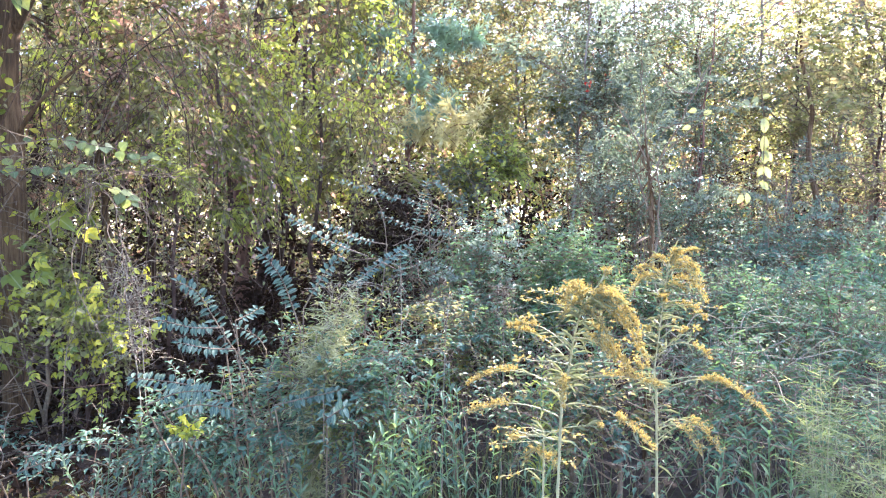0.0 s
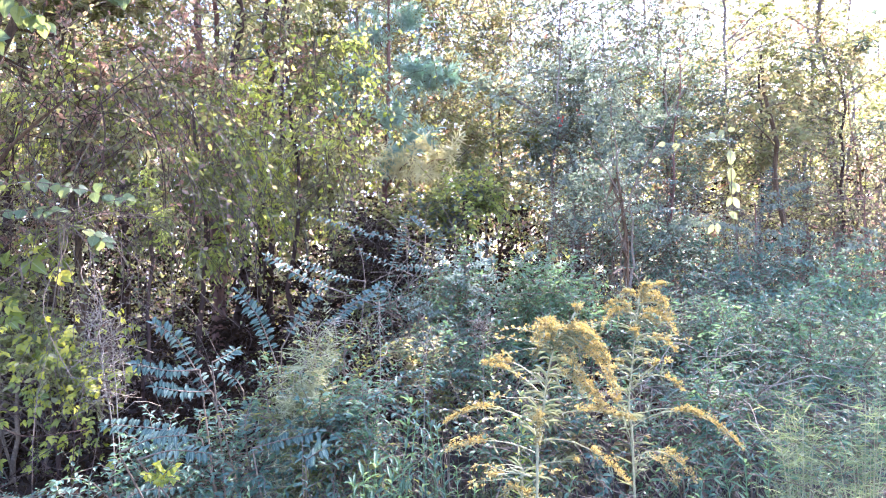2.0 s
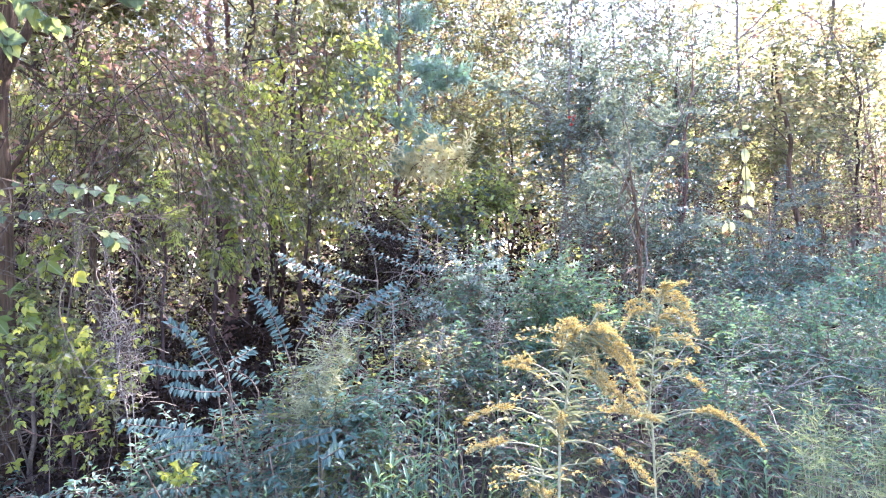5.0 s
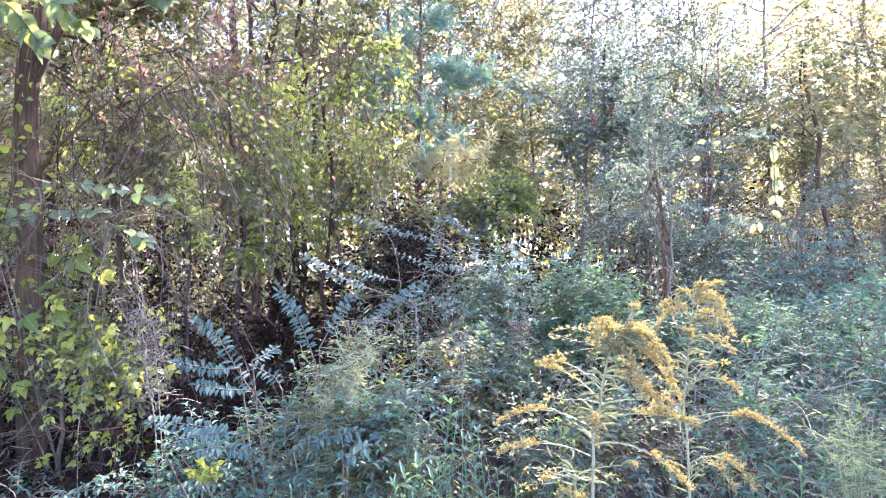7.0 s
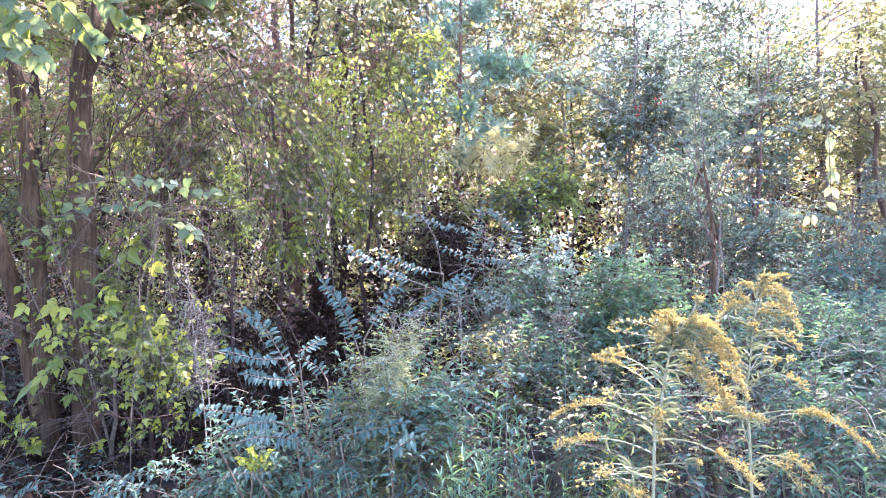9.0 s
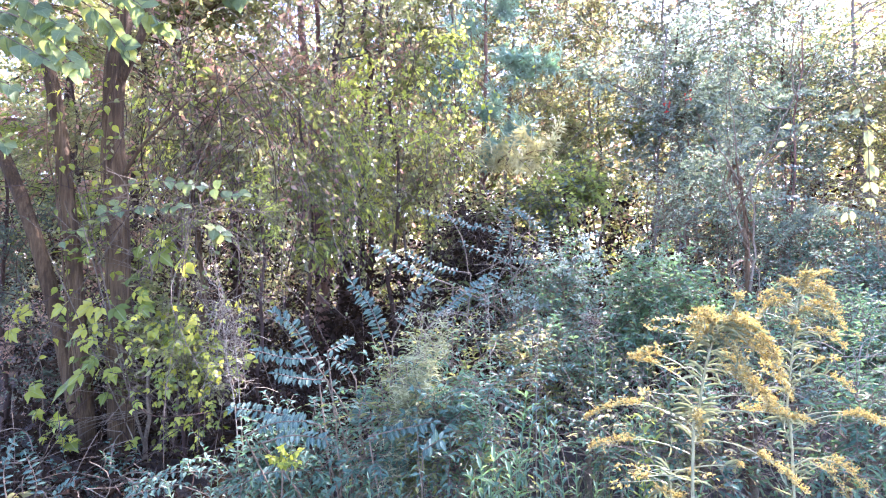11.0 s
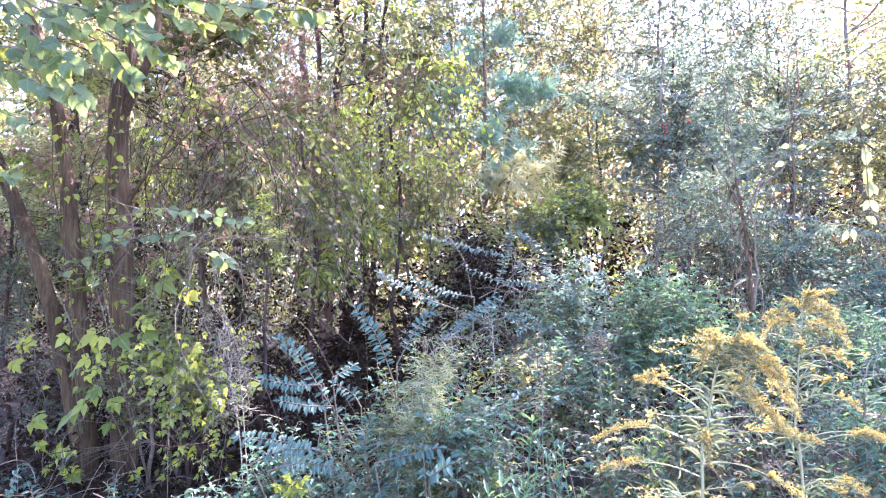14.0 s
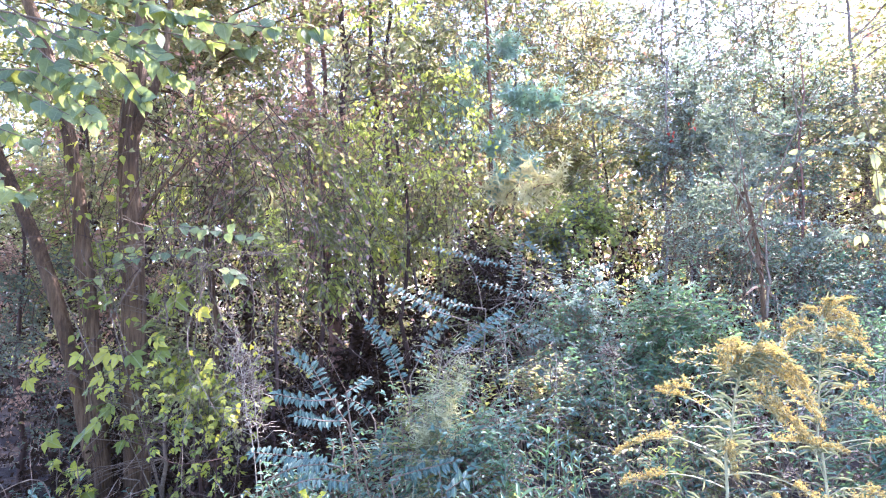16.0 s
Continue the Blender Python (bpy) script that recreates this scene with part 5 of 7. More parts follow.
# ---- yellow-green sapling beside the trunks ----
def lime_sapling(seed, foot, top, sprays, size, label, pieces, lift=0.12):
    rng = np.random.default_rng(seed)
    foot = np.array((foot[0], foot[1], -0.03))
    root = thing("leafy_sapling", label, "sapling", at=foot)
    line = trunk_line(rng, foot, top, 12, 0.03)
    v, f = bark_tube(rng, line, min(0.018, 0.008 * top[2]), 0.003, 8, 0.02)
    part("stem", make_mesh("stem", local(v, foot), f, M_TWIG, True), root)
    for end, pairs in sprays:
        limb = limbs_to(rng, line, np.asarray(end, float)[None] + np.array([0, 0, lift]), 0.15, 5, 0.3)[0]
        spray(rng, root, foot, limb, int(pairs * 1.3), size * 0.85, pieces, M_TWIG, 0.004, 0.25, (0, -0.5, 0.8), 0.8, 0.75, 0.45)


def compound_piece(mat, curl, leaflets):
    """A leaf of toothed leaflets on one stalk, its length 1."""
    t, f = fine_leaf(0.8, 1.4, 5)
    t[:, 1] *= 1 + 0.22 * np.sin(t[:, 0] * 34)
    v, k, n = [], [], 0
    for at, turn, size in leaflets:
        q = t * np.array([size, size * 0.46, size])
        c, w = math.cos(turn), math.sin(turn)
        q = np.stack([at + q[:, 0] * c - q[:, 1] * w, q[:, 0] * w + q[:, 1] * c, q[:, 2] - 0.12 * abs(turn) * q[:, 0]], -1)
        v.append(q)
        k.append(f + n)
        n += len(q)
    stalk = np.array([(0, -0.008, 0), (0, 0.008, 0), (0.55, 0.006, 0), (0.55, -0.006, 0)])
    v.append(stalk)
    k.append(np.array([(0, 1, 2), (0, 2, 3)]) + n)
    v = np.vstack(v)
    v[:, 2] -= curl * v[:, 0] ** 2
    return make_mesh("leaf", v, np.vstack(k), mat, True)


FIVE = ((0.62, 0.0, 0.42), (0.56, 0.95, 0.34), (0.56, -0.95, 0.34), (0.28, 1.1, 0.30), (0.28, -1.1, 0.30))
THREE = ((0.45, 0.0, 0.58), (0.4, 1.0, 0.42), (0.4, -1.0, 0.42))
COMPOUND_PIECES = [compound_piece(M_LIME_ONE, c, k) for c, k in ((0.1, FIVE), (0.25, FIVE), (0.15, THREE), (0.3, THREE))]


def compound_sapling(seed, foot, top, hung, label, box=None, count=0):
    """A sapling whose compound leaves hang from thin side branches; a box of smaller ones fills its skirt."""
    rng = np.random.default_rng(seed)
    foot = np.array((foot[0], foot[1], -0.03))
    root = thing("leafy_sapling", label, "sapling", at=foot)
    line = trunk_line(rng, foot, top, 12, 0.03)
    v, f = bark_tube(rng, line, 0.018, 0.006, 8, 0.02)
    part("stem", make_mesh("stem", local(v, foot), f, M_TWIG, True), root)
    hung = [(np.asarray(a, float), np.asarray(b, float)) for a, b in hung]
    hung += [(a + (b - a) * 0.3 + rng.normal(size=3) * 0.05, b + rng.normal(size=3) * 0.06) for a, b in hung for _ in range(1)]
    for _ in range(18 if count else 0):
        a = np.array([rng.uniform(*box[0]), rng.uniform(*box[1]), box[2][1] + rng.uniform(-0.1, 0.15)])
        vine = strands(rng, a[None], np.array([[rng.normal() * 0.12, 0, -1.0]]), np.array([(box[2][1] - box[2][0]) * rng.uniform(0.6, 1.0)]), 16, 0.0, 0.12)
        v, f = tubes(vine, np.full((1, 16), 0.0016), 4)
        branch = part("branch", make_mesh("branch", local(v, foot), f, M_TWIG, True), root)
        for _ in range(count // 18):
            p, _tan = along(vine, np.array([rng.uniform(0, 1)]))
            d = unit(rng.normal(size=3) * np.array([0.9, 0.5, 0.4]) + np.array([0, -0.2, -0.6]))
            hang_leaf(rng, COMPOUND_PIECES, branch, foot, p[0], d, unit(np.array([0, -0.75, 0.55]) + rng.normal(size=3) * 0.3), rng.uniform(0.06, 0.105))
    for a, b in hung:
        limb = limbs_to(rng, line, a[None], 0.3, 7, 0.25)
        v, f = tubes(limb, 0.0035 * np.linspace(1, 0.35, 7)[None], 4)
        branch = part("branch", make_mesh("branch", local(v, foot), f, M_TWIG, True), root)
        d = b - a
        hang_leaf(rng, COMPOUND_PIECES, branch, foot, a, d, unit(np.array([0, -0.75, 0.55]) + rng.normal(size=3) * 0.25), np.linalg.norm(d) * 0.74)


compound_sapling(701, (-2.75, 4.35, 0), (-2.72, 4.30, 1.62),
              [((-2.96, 4.20, 1.30), (-3.27, 4.05, 1.15)),
               ((-2.98, 4.20, 1.27), (-2.97, 4.05, 1.13)),
               ((-2.97, 4.20, 1.15), (-3.25, 4.05, 1.01)),
               ((-2.99, 4.20, 1.09), (-3.05, 4.05, 0.93)),
               ((-2.99, 4.20, 0.87), (-3.27, 4.05, 0.65)),
               ((-2.95, 4.20, 0.85), (-2.79, 4.05, 0.72)),
               ((-2.95, 4.20, 1.28), (-2.70, 4.05, 1.12)),
               ((-2.84, 4.20, 1.42), (-2.63, 4.05, 1.46)),
               ((-3.14, 4.20, 1.71), (-3.00, 4.05, 1.57)),
               ((-2.66, 4.20, 1.65), (-2.38, 4.05, 1.54)),
               ((-2.48, 4.20, 1.55), (-2.23, 4.05, 1.48)),
               ((-3.07, 4.20, 1.56), (-3.19, 4.05, 1.60)),
               ((-3.01, 4.20, 0.90), (-3.05, 4.05, 0.78)),
               ((-2.79, 4.20, 1.36), (-2.56, 4.05, 1.28)),
               ((-2.74, 4.20, 1.27), (-2.52, 4.05, 1.24)),
               ((-3.71, 4.20, 1.16), (-3.40, 4.05, 1.22)),
               ((-3.69, 4.20, 1.10), (-3.61, 4.05, 1.00)),
               ((-3.60, 4.20, 0.65), (-3.33, 4.05, 0.65)),
               ((-2.67, 4.20, 1.14), (-2.47, 4.05, 1.00)),
               ((-2.88, 4.20, 1.06), (-2.76, 4.05, 1.01)),
               ((-2.68, 4.20, 1.63), (-2.69, 4.05, 1.69)),
               ((-3.03, 4.20, 0.73), (-2.95, 4.05, 0.84)),
               ((-3.18, 4.20, 0.33), (-3.29, 4.05, 0.30)),
               ((-3.27, 4.20, 0.31), (-3.07, 4.05, 0.28)),
               ((-3.39, 4.20, 0.35), (-3.37, 4.05, 0.30)),
               ((-3.16, 4.20, 0.27), (-3.20, 4.05, 0.25)),
               ((-2.77, 4.20, 0.34), (-2.65, 4.05, 0.28)),
               ((-2.98, 4.20, 0.65), (-2.89, 4.05, 0.56))],
              "sapling with toothed yellow-green compound leaves beside furrowed trunks",
              ((-2.56, -1.87), (3.8, 4.3), (0.32, 1.26)), 252)
lime_sapling(702, (-2.68, 4.60, -0.30), (-2.67, 4.50, 1.68),
             [((-2.76, 4.40, 1.64), 4), ((-2.63, 4.40, 1.57), 4), ((-2.47, 4.40, 1.51), 4), ((-2.95, 4.50, 1.47), 4), ((-1.54, 3.60, 0.80), 5), ((-1.52, 3.70, 0.91), 4)],
             0.09, "slim sapling with sunlit yellow-green leaf sprays", LIME_PIECES)
lime_sapling(703, (-0.96, 2.30, 0), (-0.96, 2.30, 0.82),
             [((-0.98, 2.25, 0.84), 6), ((-0.93, 2.25, 0.89), 6), ((-0.88, 2.25, 0.87), 6), ((-0.92, 2.25, 0.82), 6), ((-0.87, 2.25, 0.83), 6)], 0.034, "seedling with narrow yellow leaflets in a patch of sun", LIME_PIECES, 0.0)
lime_sapling(704, (-3.47, 4.20, 0.28), (-3.44, 4.20, 0.51),
             [((-3.15, 4.00, 0.38), 4), ((-3.31, 4.00, 0.40), 4), ((-4.02, 4.60, 1.11), 4), ((-2.99, 3.90, 0.34), 4)], 0.08,
             "low seedling with green leaves at the foot of the trunks", LIME_PIECES)


# ---- broad-leaved bough hanging in from above ----
def overhang():
    rng = np.random.default_rng(711)
    base = np.array((-5.32, 4.00, -0.20))
    base[2] = -0.05
    root = thing("broad_leaved_tree", "tree with large soft green leaves on a low bough", "tree", at=base)
    line = spline([base, (-5.46, 4.00, 1.75), (-5.27, 3.90, 3.79), (-4.84, 3.80, 4.76)], 30)
    v, f = bark_tube(rng, line, 0.07, 0.035, 14, 0.03)
    part("trunk", make_mesh("trunk", local(v, base), f, M_BARK, True), root)
    boughs = [([(-4.92, 3.80, 4.55), (-3.71, 3.60, 3.75), (-2.98, 3.50, 3.27), (-2.49, 3.40, 2.98), (-2.30, 3.40, 2.75)], 11),
              ([(-4.92, 3.80, 4.55), (-3.56, 3.60, 3.97), (-2.76, 3.50, 3.40), (-2.10, 3.50, 3.17), (-1.72, 3.60, 3.11)], 10),
              ([(-5.03, 3.80, 4.14), (-3.89, 3.60, 3.31), (-3.18, 3.40, 2.93), (-2.73, 3.35, 2.68)], 9),
              ([(-5.02, 3.80, 3.97), (-4.00, 3.60, 3.09), (-3.41, 3.50, 2.73), (-3.02, 3.40, 2.57)], 7),
              ([(-4.84, 3.80, 4.71), (-3.31, 3.60, 3.83), (-2.46, 3.50, 3.44), (-1.99, 3.50, 3.27)], 9),
              ([(-4.83, 3.80, 4.54), (-3.44, 3.50, 3.49), (-2.89, 3.40, 3.04), (-2.63, 3.35, 2.84)], 8)]
    boughs += [([(-4.12, 3.60, 3.71), (-2.98, 3.50, 3.34), (-2.39, 3.40, 3.11), (-2.04, 3.40, 2.85)], 10),
               ([(-4.64, 3.70, 3.49), (-3.66, 3.50, 3.10), (-3.00, 3.40, 2.98), (-2.55, 3.35, 2.63)], 10),
               ([(-4.51, 3.70, 4.11), (-3.06, 3.50, 3.64), (-2.39, 3.50, 3.40), (-1.81, 3.50, 3.22), (-1.26, 3.70, 3.23)], 12),
               ([(-4.63, 3.70, 3.25), (-3.80, 3.50, 2.68), (-3.30, 3.40, 2.35), (-3.05, 3.40, 2.24)], 7)]
    for pts, pairs in boughs:
        spray(rng, root, base, pts, int(pairs * 1.7), 0.115, BROAD_PIECES, M_TWIG, 0.009, 0.35, (0, -0.7, 0.7), 0.7, 0.75, 0.5, "bough")


overhang()


# ---- vines and dry tendrils ----
def tangle(seed, n, centre, radii, length, r, mat, label, leaf=None, sag=0.5, size=0.05, per=4, name="vine_tangle", down=0.0):
    rng = np.random.default_rng(seed)
    centre = np.asarray(centre, float)
    at = np.array((centre[0], centre[1], 0.0))
    root = thing(name, label, "vines", at=at)
    p = centre + in_ball(rng, n) * np.asarray(radii, float)
    d = rng.normal(size=p.shape) * np.array([1, 0.6, 0.7]) + np.array([0, 0, -down])
    lines = strands(rng, p, d, length * rng.uniform(0.5, 1.4, n), 12, sag, 0.35)
    for _ in range(4):
        lines[:, 1:-1] = 0.25 * lines[:, :-2] + 0.5 * lines[:, 1:-1] + 0.25 * lines[:, 2:]
    radius = r * rng.uniform(0.6, 1.4, (n, 1)) * np.linspace(1, 0.6, 12)[None]
    for i in range(n):
        v, f = tubes(lines[i:i + 1], radius[i:i + 1], 4)
        part("vine", make_mesh("vine", local(v, at), f, mat, True), root)
    if leaf:
        v, f = scatter_leaves(rng, lines, per, size, 0.6, LEAF_MID, 1.2, droop=0.35, flat=0.2, jitter=0.6)
        part("foliage", make_mesh("foliage", local(v, at), f, leaf), root, kind="stuff")


tangle(801, 28, (-2.70, 4.30, 1.87), (0.8, 0.3, 0.32), 0.8, 0.0028, M_TWIG, "tangle of grey dry vine stems with few leaves", M_GREEN, 0.4, 0.06, 2)
tangle(802, 22, (-2.16, 4.20, 1.51), (0.6, 0.3, 0.5), 0.8, 0.0025, M_TWIG, "dry vines hanging in curtains over saplings", M_GREEN, 0.7, 0.05, 4, down=0.6)
tangle(803, 24, (-3.54, 4.40, 1.72), (0.7, 0.3, 0.6), 0.9, 0.003, M_DARKBARK, "bare brown vines looped round old trunks", None, 0.5)
tangle(804, 30, (-2.66, 4.90, 2.61), (0.7, 0.3, 0.6), 0.9, 0.003, M_TWIG, "hanging vines with dull green leaves", M_GREEN, 0.7, 0.06, 5, down=0.8)
tangle(805, 30, (-2.63, 3.30, 0.36), (0.5, 0.3, 0.15), 0.6, 0.003, M_TWIG, "heap of pale dead branches among weeds", None, 0.1)
tangle(806, 18, (-2.42, 4.00, 0.60), (0.5, 0.3, 0.4), 0.8, 0.0025, M_DARKBARK, "thin dry vines between sapling stems", None, 0.3, down=0.5)
tangle(807, 45, (0.03, 4.10, 1.34), (0.6, 0.3, 0.35), 0.7, 0.0028, M_TWIG, "crossing bare stems within a privet thicket", None, 0.15)
tangle(808, 30, (0.44, 2.30, 0.88), (0.5, 0.3, 0.2), 0.45, 0.0014, M_TWIG, "dry brown twigs and dead weeds near the ground", None, 0.2)
tangle(809, 40, (1.24, 2.90, 0.91), (0.5, 0.3, 0.25), 0.6, 0.0025, M_DRY, "dry stems leaning through green undergrowth", None, 0.2)
tangle(810, 16, (-1.89, 6.50, 0.98), (0.8, 0.6, 0.6), 0.9, 0.004, M_DARKBARK, "dark bare stems in the shaded hollow", None, 0.2, down=0.5)
tangle(811, 150, (4.3, 7.30, 2.0), (2.3, 0.8, 0.85), 1.1, 0.005, M_TWIG, "brushwood of crossing brown twigs", M_RUST, 0.1, 0.05, 2)
tangle(813, 46, (-2.82, 5.00, 2.91), (0.9, 0.3, 0.6), 1.3, 0.004, M_DARKBARK, "long brown vines hanging straight between saplings", M_GOLDLEAF, 0.2, 0.05, 5, down=2.2)
tangle(812, 24, (-2.72, 7.40, 3.92), (0.9, 0.5, 0.8), 0.9, 0.005, M_RUST, "dead reddish branches hung with brown needles", M_RUST, 0.5, 0.09, 8)
tangle(856, 34, (-2.10, 5.40, 3.05), (0.7, 0.4, 0.7), 1.2, 0.0032, M_TWIG, "hanging vines with fresh green leaves between saplings", M_GREEN, 0.3, 0.075, 15, down=1.8)
tangle(857, 34, (-2.83, 5.00, 3.08), (0.7, 0.4, 0.7), 1.2, 0.0032, M_TWIG, "hanging vines with thinning yellowed leaves", M_GOLDLEAF, 0.3, 0.06, 15, down=1.8)
tangle(858, 34, (-1.13, 6.20, 2.73), (0.7, 0.4, 0.6), 1.2, 0.0032, M_TWIG, "hanging vines with dull green leaves in shade", M_LIME, 0.3, 0.07, 15, down=1.8)
tangle(859, 34, (-1.95, 6.50, 3.90), (0.9, 0.4, 0.7), 1.2, 0.0032, M_TWIG, "sunlit vines hanging from high boughs", M_LIME, 0.3, 0.075, 15, down=1.8)
tangle(860, 34, (-2.69, 5.60, 3.90), (0.9, 0.4, 0.6), 1.2, 0.0032, M_TWIG, "vines hung with brown withered leaves", M_RUST, 0.3, 0.07, 15, down=1.8)
tangle(861, 34, (-0.85, 6.60, 3.63), (0.7, 0.4, 0.7), 1.2, 0.0032, M_TWIG, "vines with bright yellow-green leaves lit through", M_BRIGHT, 0.3, 0.075, 15, down=1.8)
tangle(891, 26, (-1.26, 6.90, 3.57), (0.7, 0.35, 0.5), 1.1, 0.003, M_DARKBARK, "vines hung with brown withered leaves", M_RUST, 0.2, 0.075, 12, down=2.4)
tangle(892, 20, (-1.96, 5.30, 2.59), (0.7, 0.35, 0.5), 1.1, 0.003, M_DARKBARK, "dry brown leaves caught on hanging vines", M_RUST, 0.2, 0.06, 12, down=2.4)
tangle(893, 20, (-3.07, 4.90, 2.97), (0.7, 0.35, 0.5), 1.1, 0.003, M_DARKBARK, "dry brown leaves caught on hanging vines", M_RUST, 0.2, 0.06, 12, down=2.4)
tangle(894, 16, (-1.18, 6.00, 3.40), (0.7, 0.35, 0.5), 1.1, 0.003, M_DARKBARK, "vine with yellow-green leaves lit through by sun", M_BRIGHT, 0.2, 0.07, 12, down=2.4)
tangle(871, 40, (-2.56, 4.10, 1.88), (0.65, 0.2, 0.16), 0.5, 0.0024, M_TWIG, "heap of pale grey dead vines across saplings", None, 0.1)


def band_vine():
    """A vine of broad grey-green leaves lying over the dead stems."""
    rng = np.random.default_rng(881)
    foot = np.array((-2.66, 4.30, -0.03))
    root = thing("broad_leaved_vine", "vine with broad dull green leaves over dead stems", "vine", at=foot)
    for pts, pairs in (([(-3.09, 4.10, 2.02), (-2.56, 4.10, 2.10), (-2.24, 4.10, 2.06), (-1.92, 4.10, 2.00)], 10), ([(-3.05, 4.05, 1.82), (-2.63, 4.05, 1.91), (-2.32, 4.05, 1.92)], 6), ([(-2.25, 4.00, 1.83), (-2.11, 4.00, 1.78), (-2.00, 4.00, 1.71)], 4), ([(-3.34, 4.10, 1.62), (-3.05, 4.10, 1.81), (-2.80, 4.10, 1.95)], 7)):
        stem = spline([foot, foot + (np.asarray(pts[0]) - foot) * np.array([0.6, 0.6, 0.6]), pts[0]], 14)
        v, f = tubes(stem[None], 0.004 * np.linspace(1.2, 0.8, 14)[None], 5)
        part("stem", make_mesh("stem", local(v, foot), f, M_TWIG, True), root)
        spray(rng, root, foot, pts, pairs, 0.082, BROAD_PIECES, M_TWIG, 0.004, 0.1, (0, -0.6, 0.8), 0.8, 0.5, 0.4)


band_vine()


# ---- snag with peeling bark, and the vine with large pale leaves ----
def snag():
    rng = np.random.default_rng(821)
    foot = np.array((1.37, 4.30, 0.30))
    foot[2] = -0.05
    root = thing("dead_snag", "thin dead trunk with peeling brown bark and bare twigs", "dead tree", at=foot)
    line = spline([foot, (1.38, 4.30, 1.26), (1.38, 4.30, 1.71), (1.35, 4.30, 2.01), (1.32, 4.30, 2.21)], 40)
    v, f = bark_tube(rng, line, 0.021, 0.006, 12, 0.16, 0.1)
    part("trunk", make_mesh("trunk", local(v, foot), f, M_BARK, True), root)
    for pts, r in (([(1.35, 4.30, 1.86), (1.45, 4.25, 2.15), (1.65, 4.20, 2.58), (1.84, 4.20, 2.90)], 0.007),
                   ([(1.33, 4.30, 2.18), (1.30, 4.30, 2.53), (1.28, 4.30, 2.88)], 0.005),
                   ([(1.37, 4.25, 1.34), (1.41, 4.25, 1.70), (1.39, 4.25, 2.04)], 0.010),
                   ([(1.59, 4.20, 2.49), (1.45, 4.20, 2.54), (1.31, 4.20, 2.77)], 0.006),
                   ([(1.65, 4.20, 2.58), (1.63, 4.20, 2.80), (1.67, 4.20, 3.05)], 0.006),
                   ([(1.34, 4.30, 2.04), (1.23, 4.30, 2.27), (1.09, 4.30, 2.50)], 0.007),
                   ([(1.38, 4.30, 1.67), (1.28, 4.30, 1.93), (1.21, 4.30, 2.16)], 0.008),
                   ([(1.43, 4.25, 2.11), (1.62, 4.20, 2.28), (1.80, 4.20, 2.39)], 0.006),
                   ([(1.39, 4.25, 2.26), (1.59, 4.20, 2.32), (1.77, 4.20, 2.43)], 0.005)):
        line = spline(pts, 14)
        v, f = tubes(line[None] + rng.normal(size=(1, 14, 3)) * 0.006, r * np.linspace(1, 0.35, 14)[None], 6)
        part("branch", make_mesh("branch", local(v, foot), f, M_TWIG, True), root)
    n = 36
    p, _ = along(np.repeat(spline([(1.37, 4.30, 1.26), (1.38, 4.30, 1.71), (1.32, 4.30, 2.16)], 10)[None], n, 0), rng.uniform(0, 1, n))
    d = rng.normal(size=p.shape) * np.array([1, 0.6, 0.2]) + np.array([0, 0, -1.2])
    v, f = leaves(p + rng.normal(size=p.shape) * 0.015, d, rng.normal(size=p.shape), rng.uniform(0.06, 0.16, n), rng.uniform(0.015, 0.03, n), BLADE)
    part("peeling_bark", make_mesh("peeling_bark", local(v, foot), f, M_BARK), root, kind="stuff")


snag()


def pale_vine():
    rng = np.random.default_rng(831)
    foot = np.array((2.28, 4.50, 0.26))
    foot[2] = -0.03
    root = thing("climbing_vine", "thin vine with a chain of large pale yellow-green leaves", "vine", at=foot)
    line = spline([foot, (2.34, 4.60, 1.48), (2.24, 4.50, 2.02), (2.23, 4.50, 2.37), (2.19, 4.50, 2.65), (2.11, 4.60, 2.88)], 40)
    v, f = tubes(line[None], 0.004 * np.linspace(1, 0.6, 40)[None], 5)
    stem = part("stem", make_mesh("stem", local(v, foot), f, M_TWIG, True), root)
    for p, d, s in (((2.23, 4.50, 2.41), (0.02, -0.1, -1), 0.125), ((2.23, 4.50, 2.28), (0.08, -0.1, -1), 0.125), ((2.24, 4.50, 2.18), (0.0, -0.1, -1), 0.11),
                    ((2.25, 4.50, 2.17), (0.5, -0.1, -0.9), 0.09), ((2.24, 4.50, 2.06), (0.45, -0.1, -0.8), 0.10), ((2.23, 4.50, 2.06), (-0.4, -0.1, -0.8), 0.08),
                    ((2.21, 4.50, 1.95), (0.7, -0.1, -0.5), 0.09), ((2.19, 4.50, 2.55), (-0.8, -0.1, -0.5), 0.065), ((2.21, 4.50, 2.55), (0.9, -0.1, 0.2), 0.065),
                    ((2.13, 4.50, 2.51), (-1, -0.1, 0.1), 0.065), ((2.12, 4.50, 1.87), (0.1, -0.2, -1), 0.08), ((2.09, 4.50, 1.86), (-0.4, -0.2, -0.8), 0.08),
                    ((1.67, 4.30, 2.41), (-0.9, -0.2, -0.2), 0.065), ((1.71, 4.30, 2.38), (0.9, -0.2, 0.4), 0.065), ((1.63, 4.30, 2.30), (-1, -0.2, -0.4), 0.065)):
        hang_leaf(rng, PALE_PIECES, stem, foot, p, d, (0.15, -1, 0.1), s)


pale_vine()


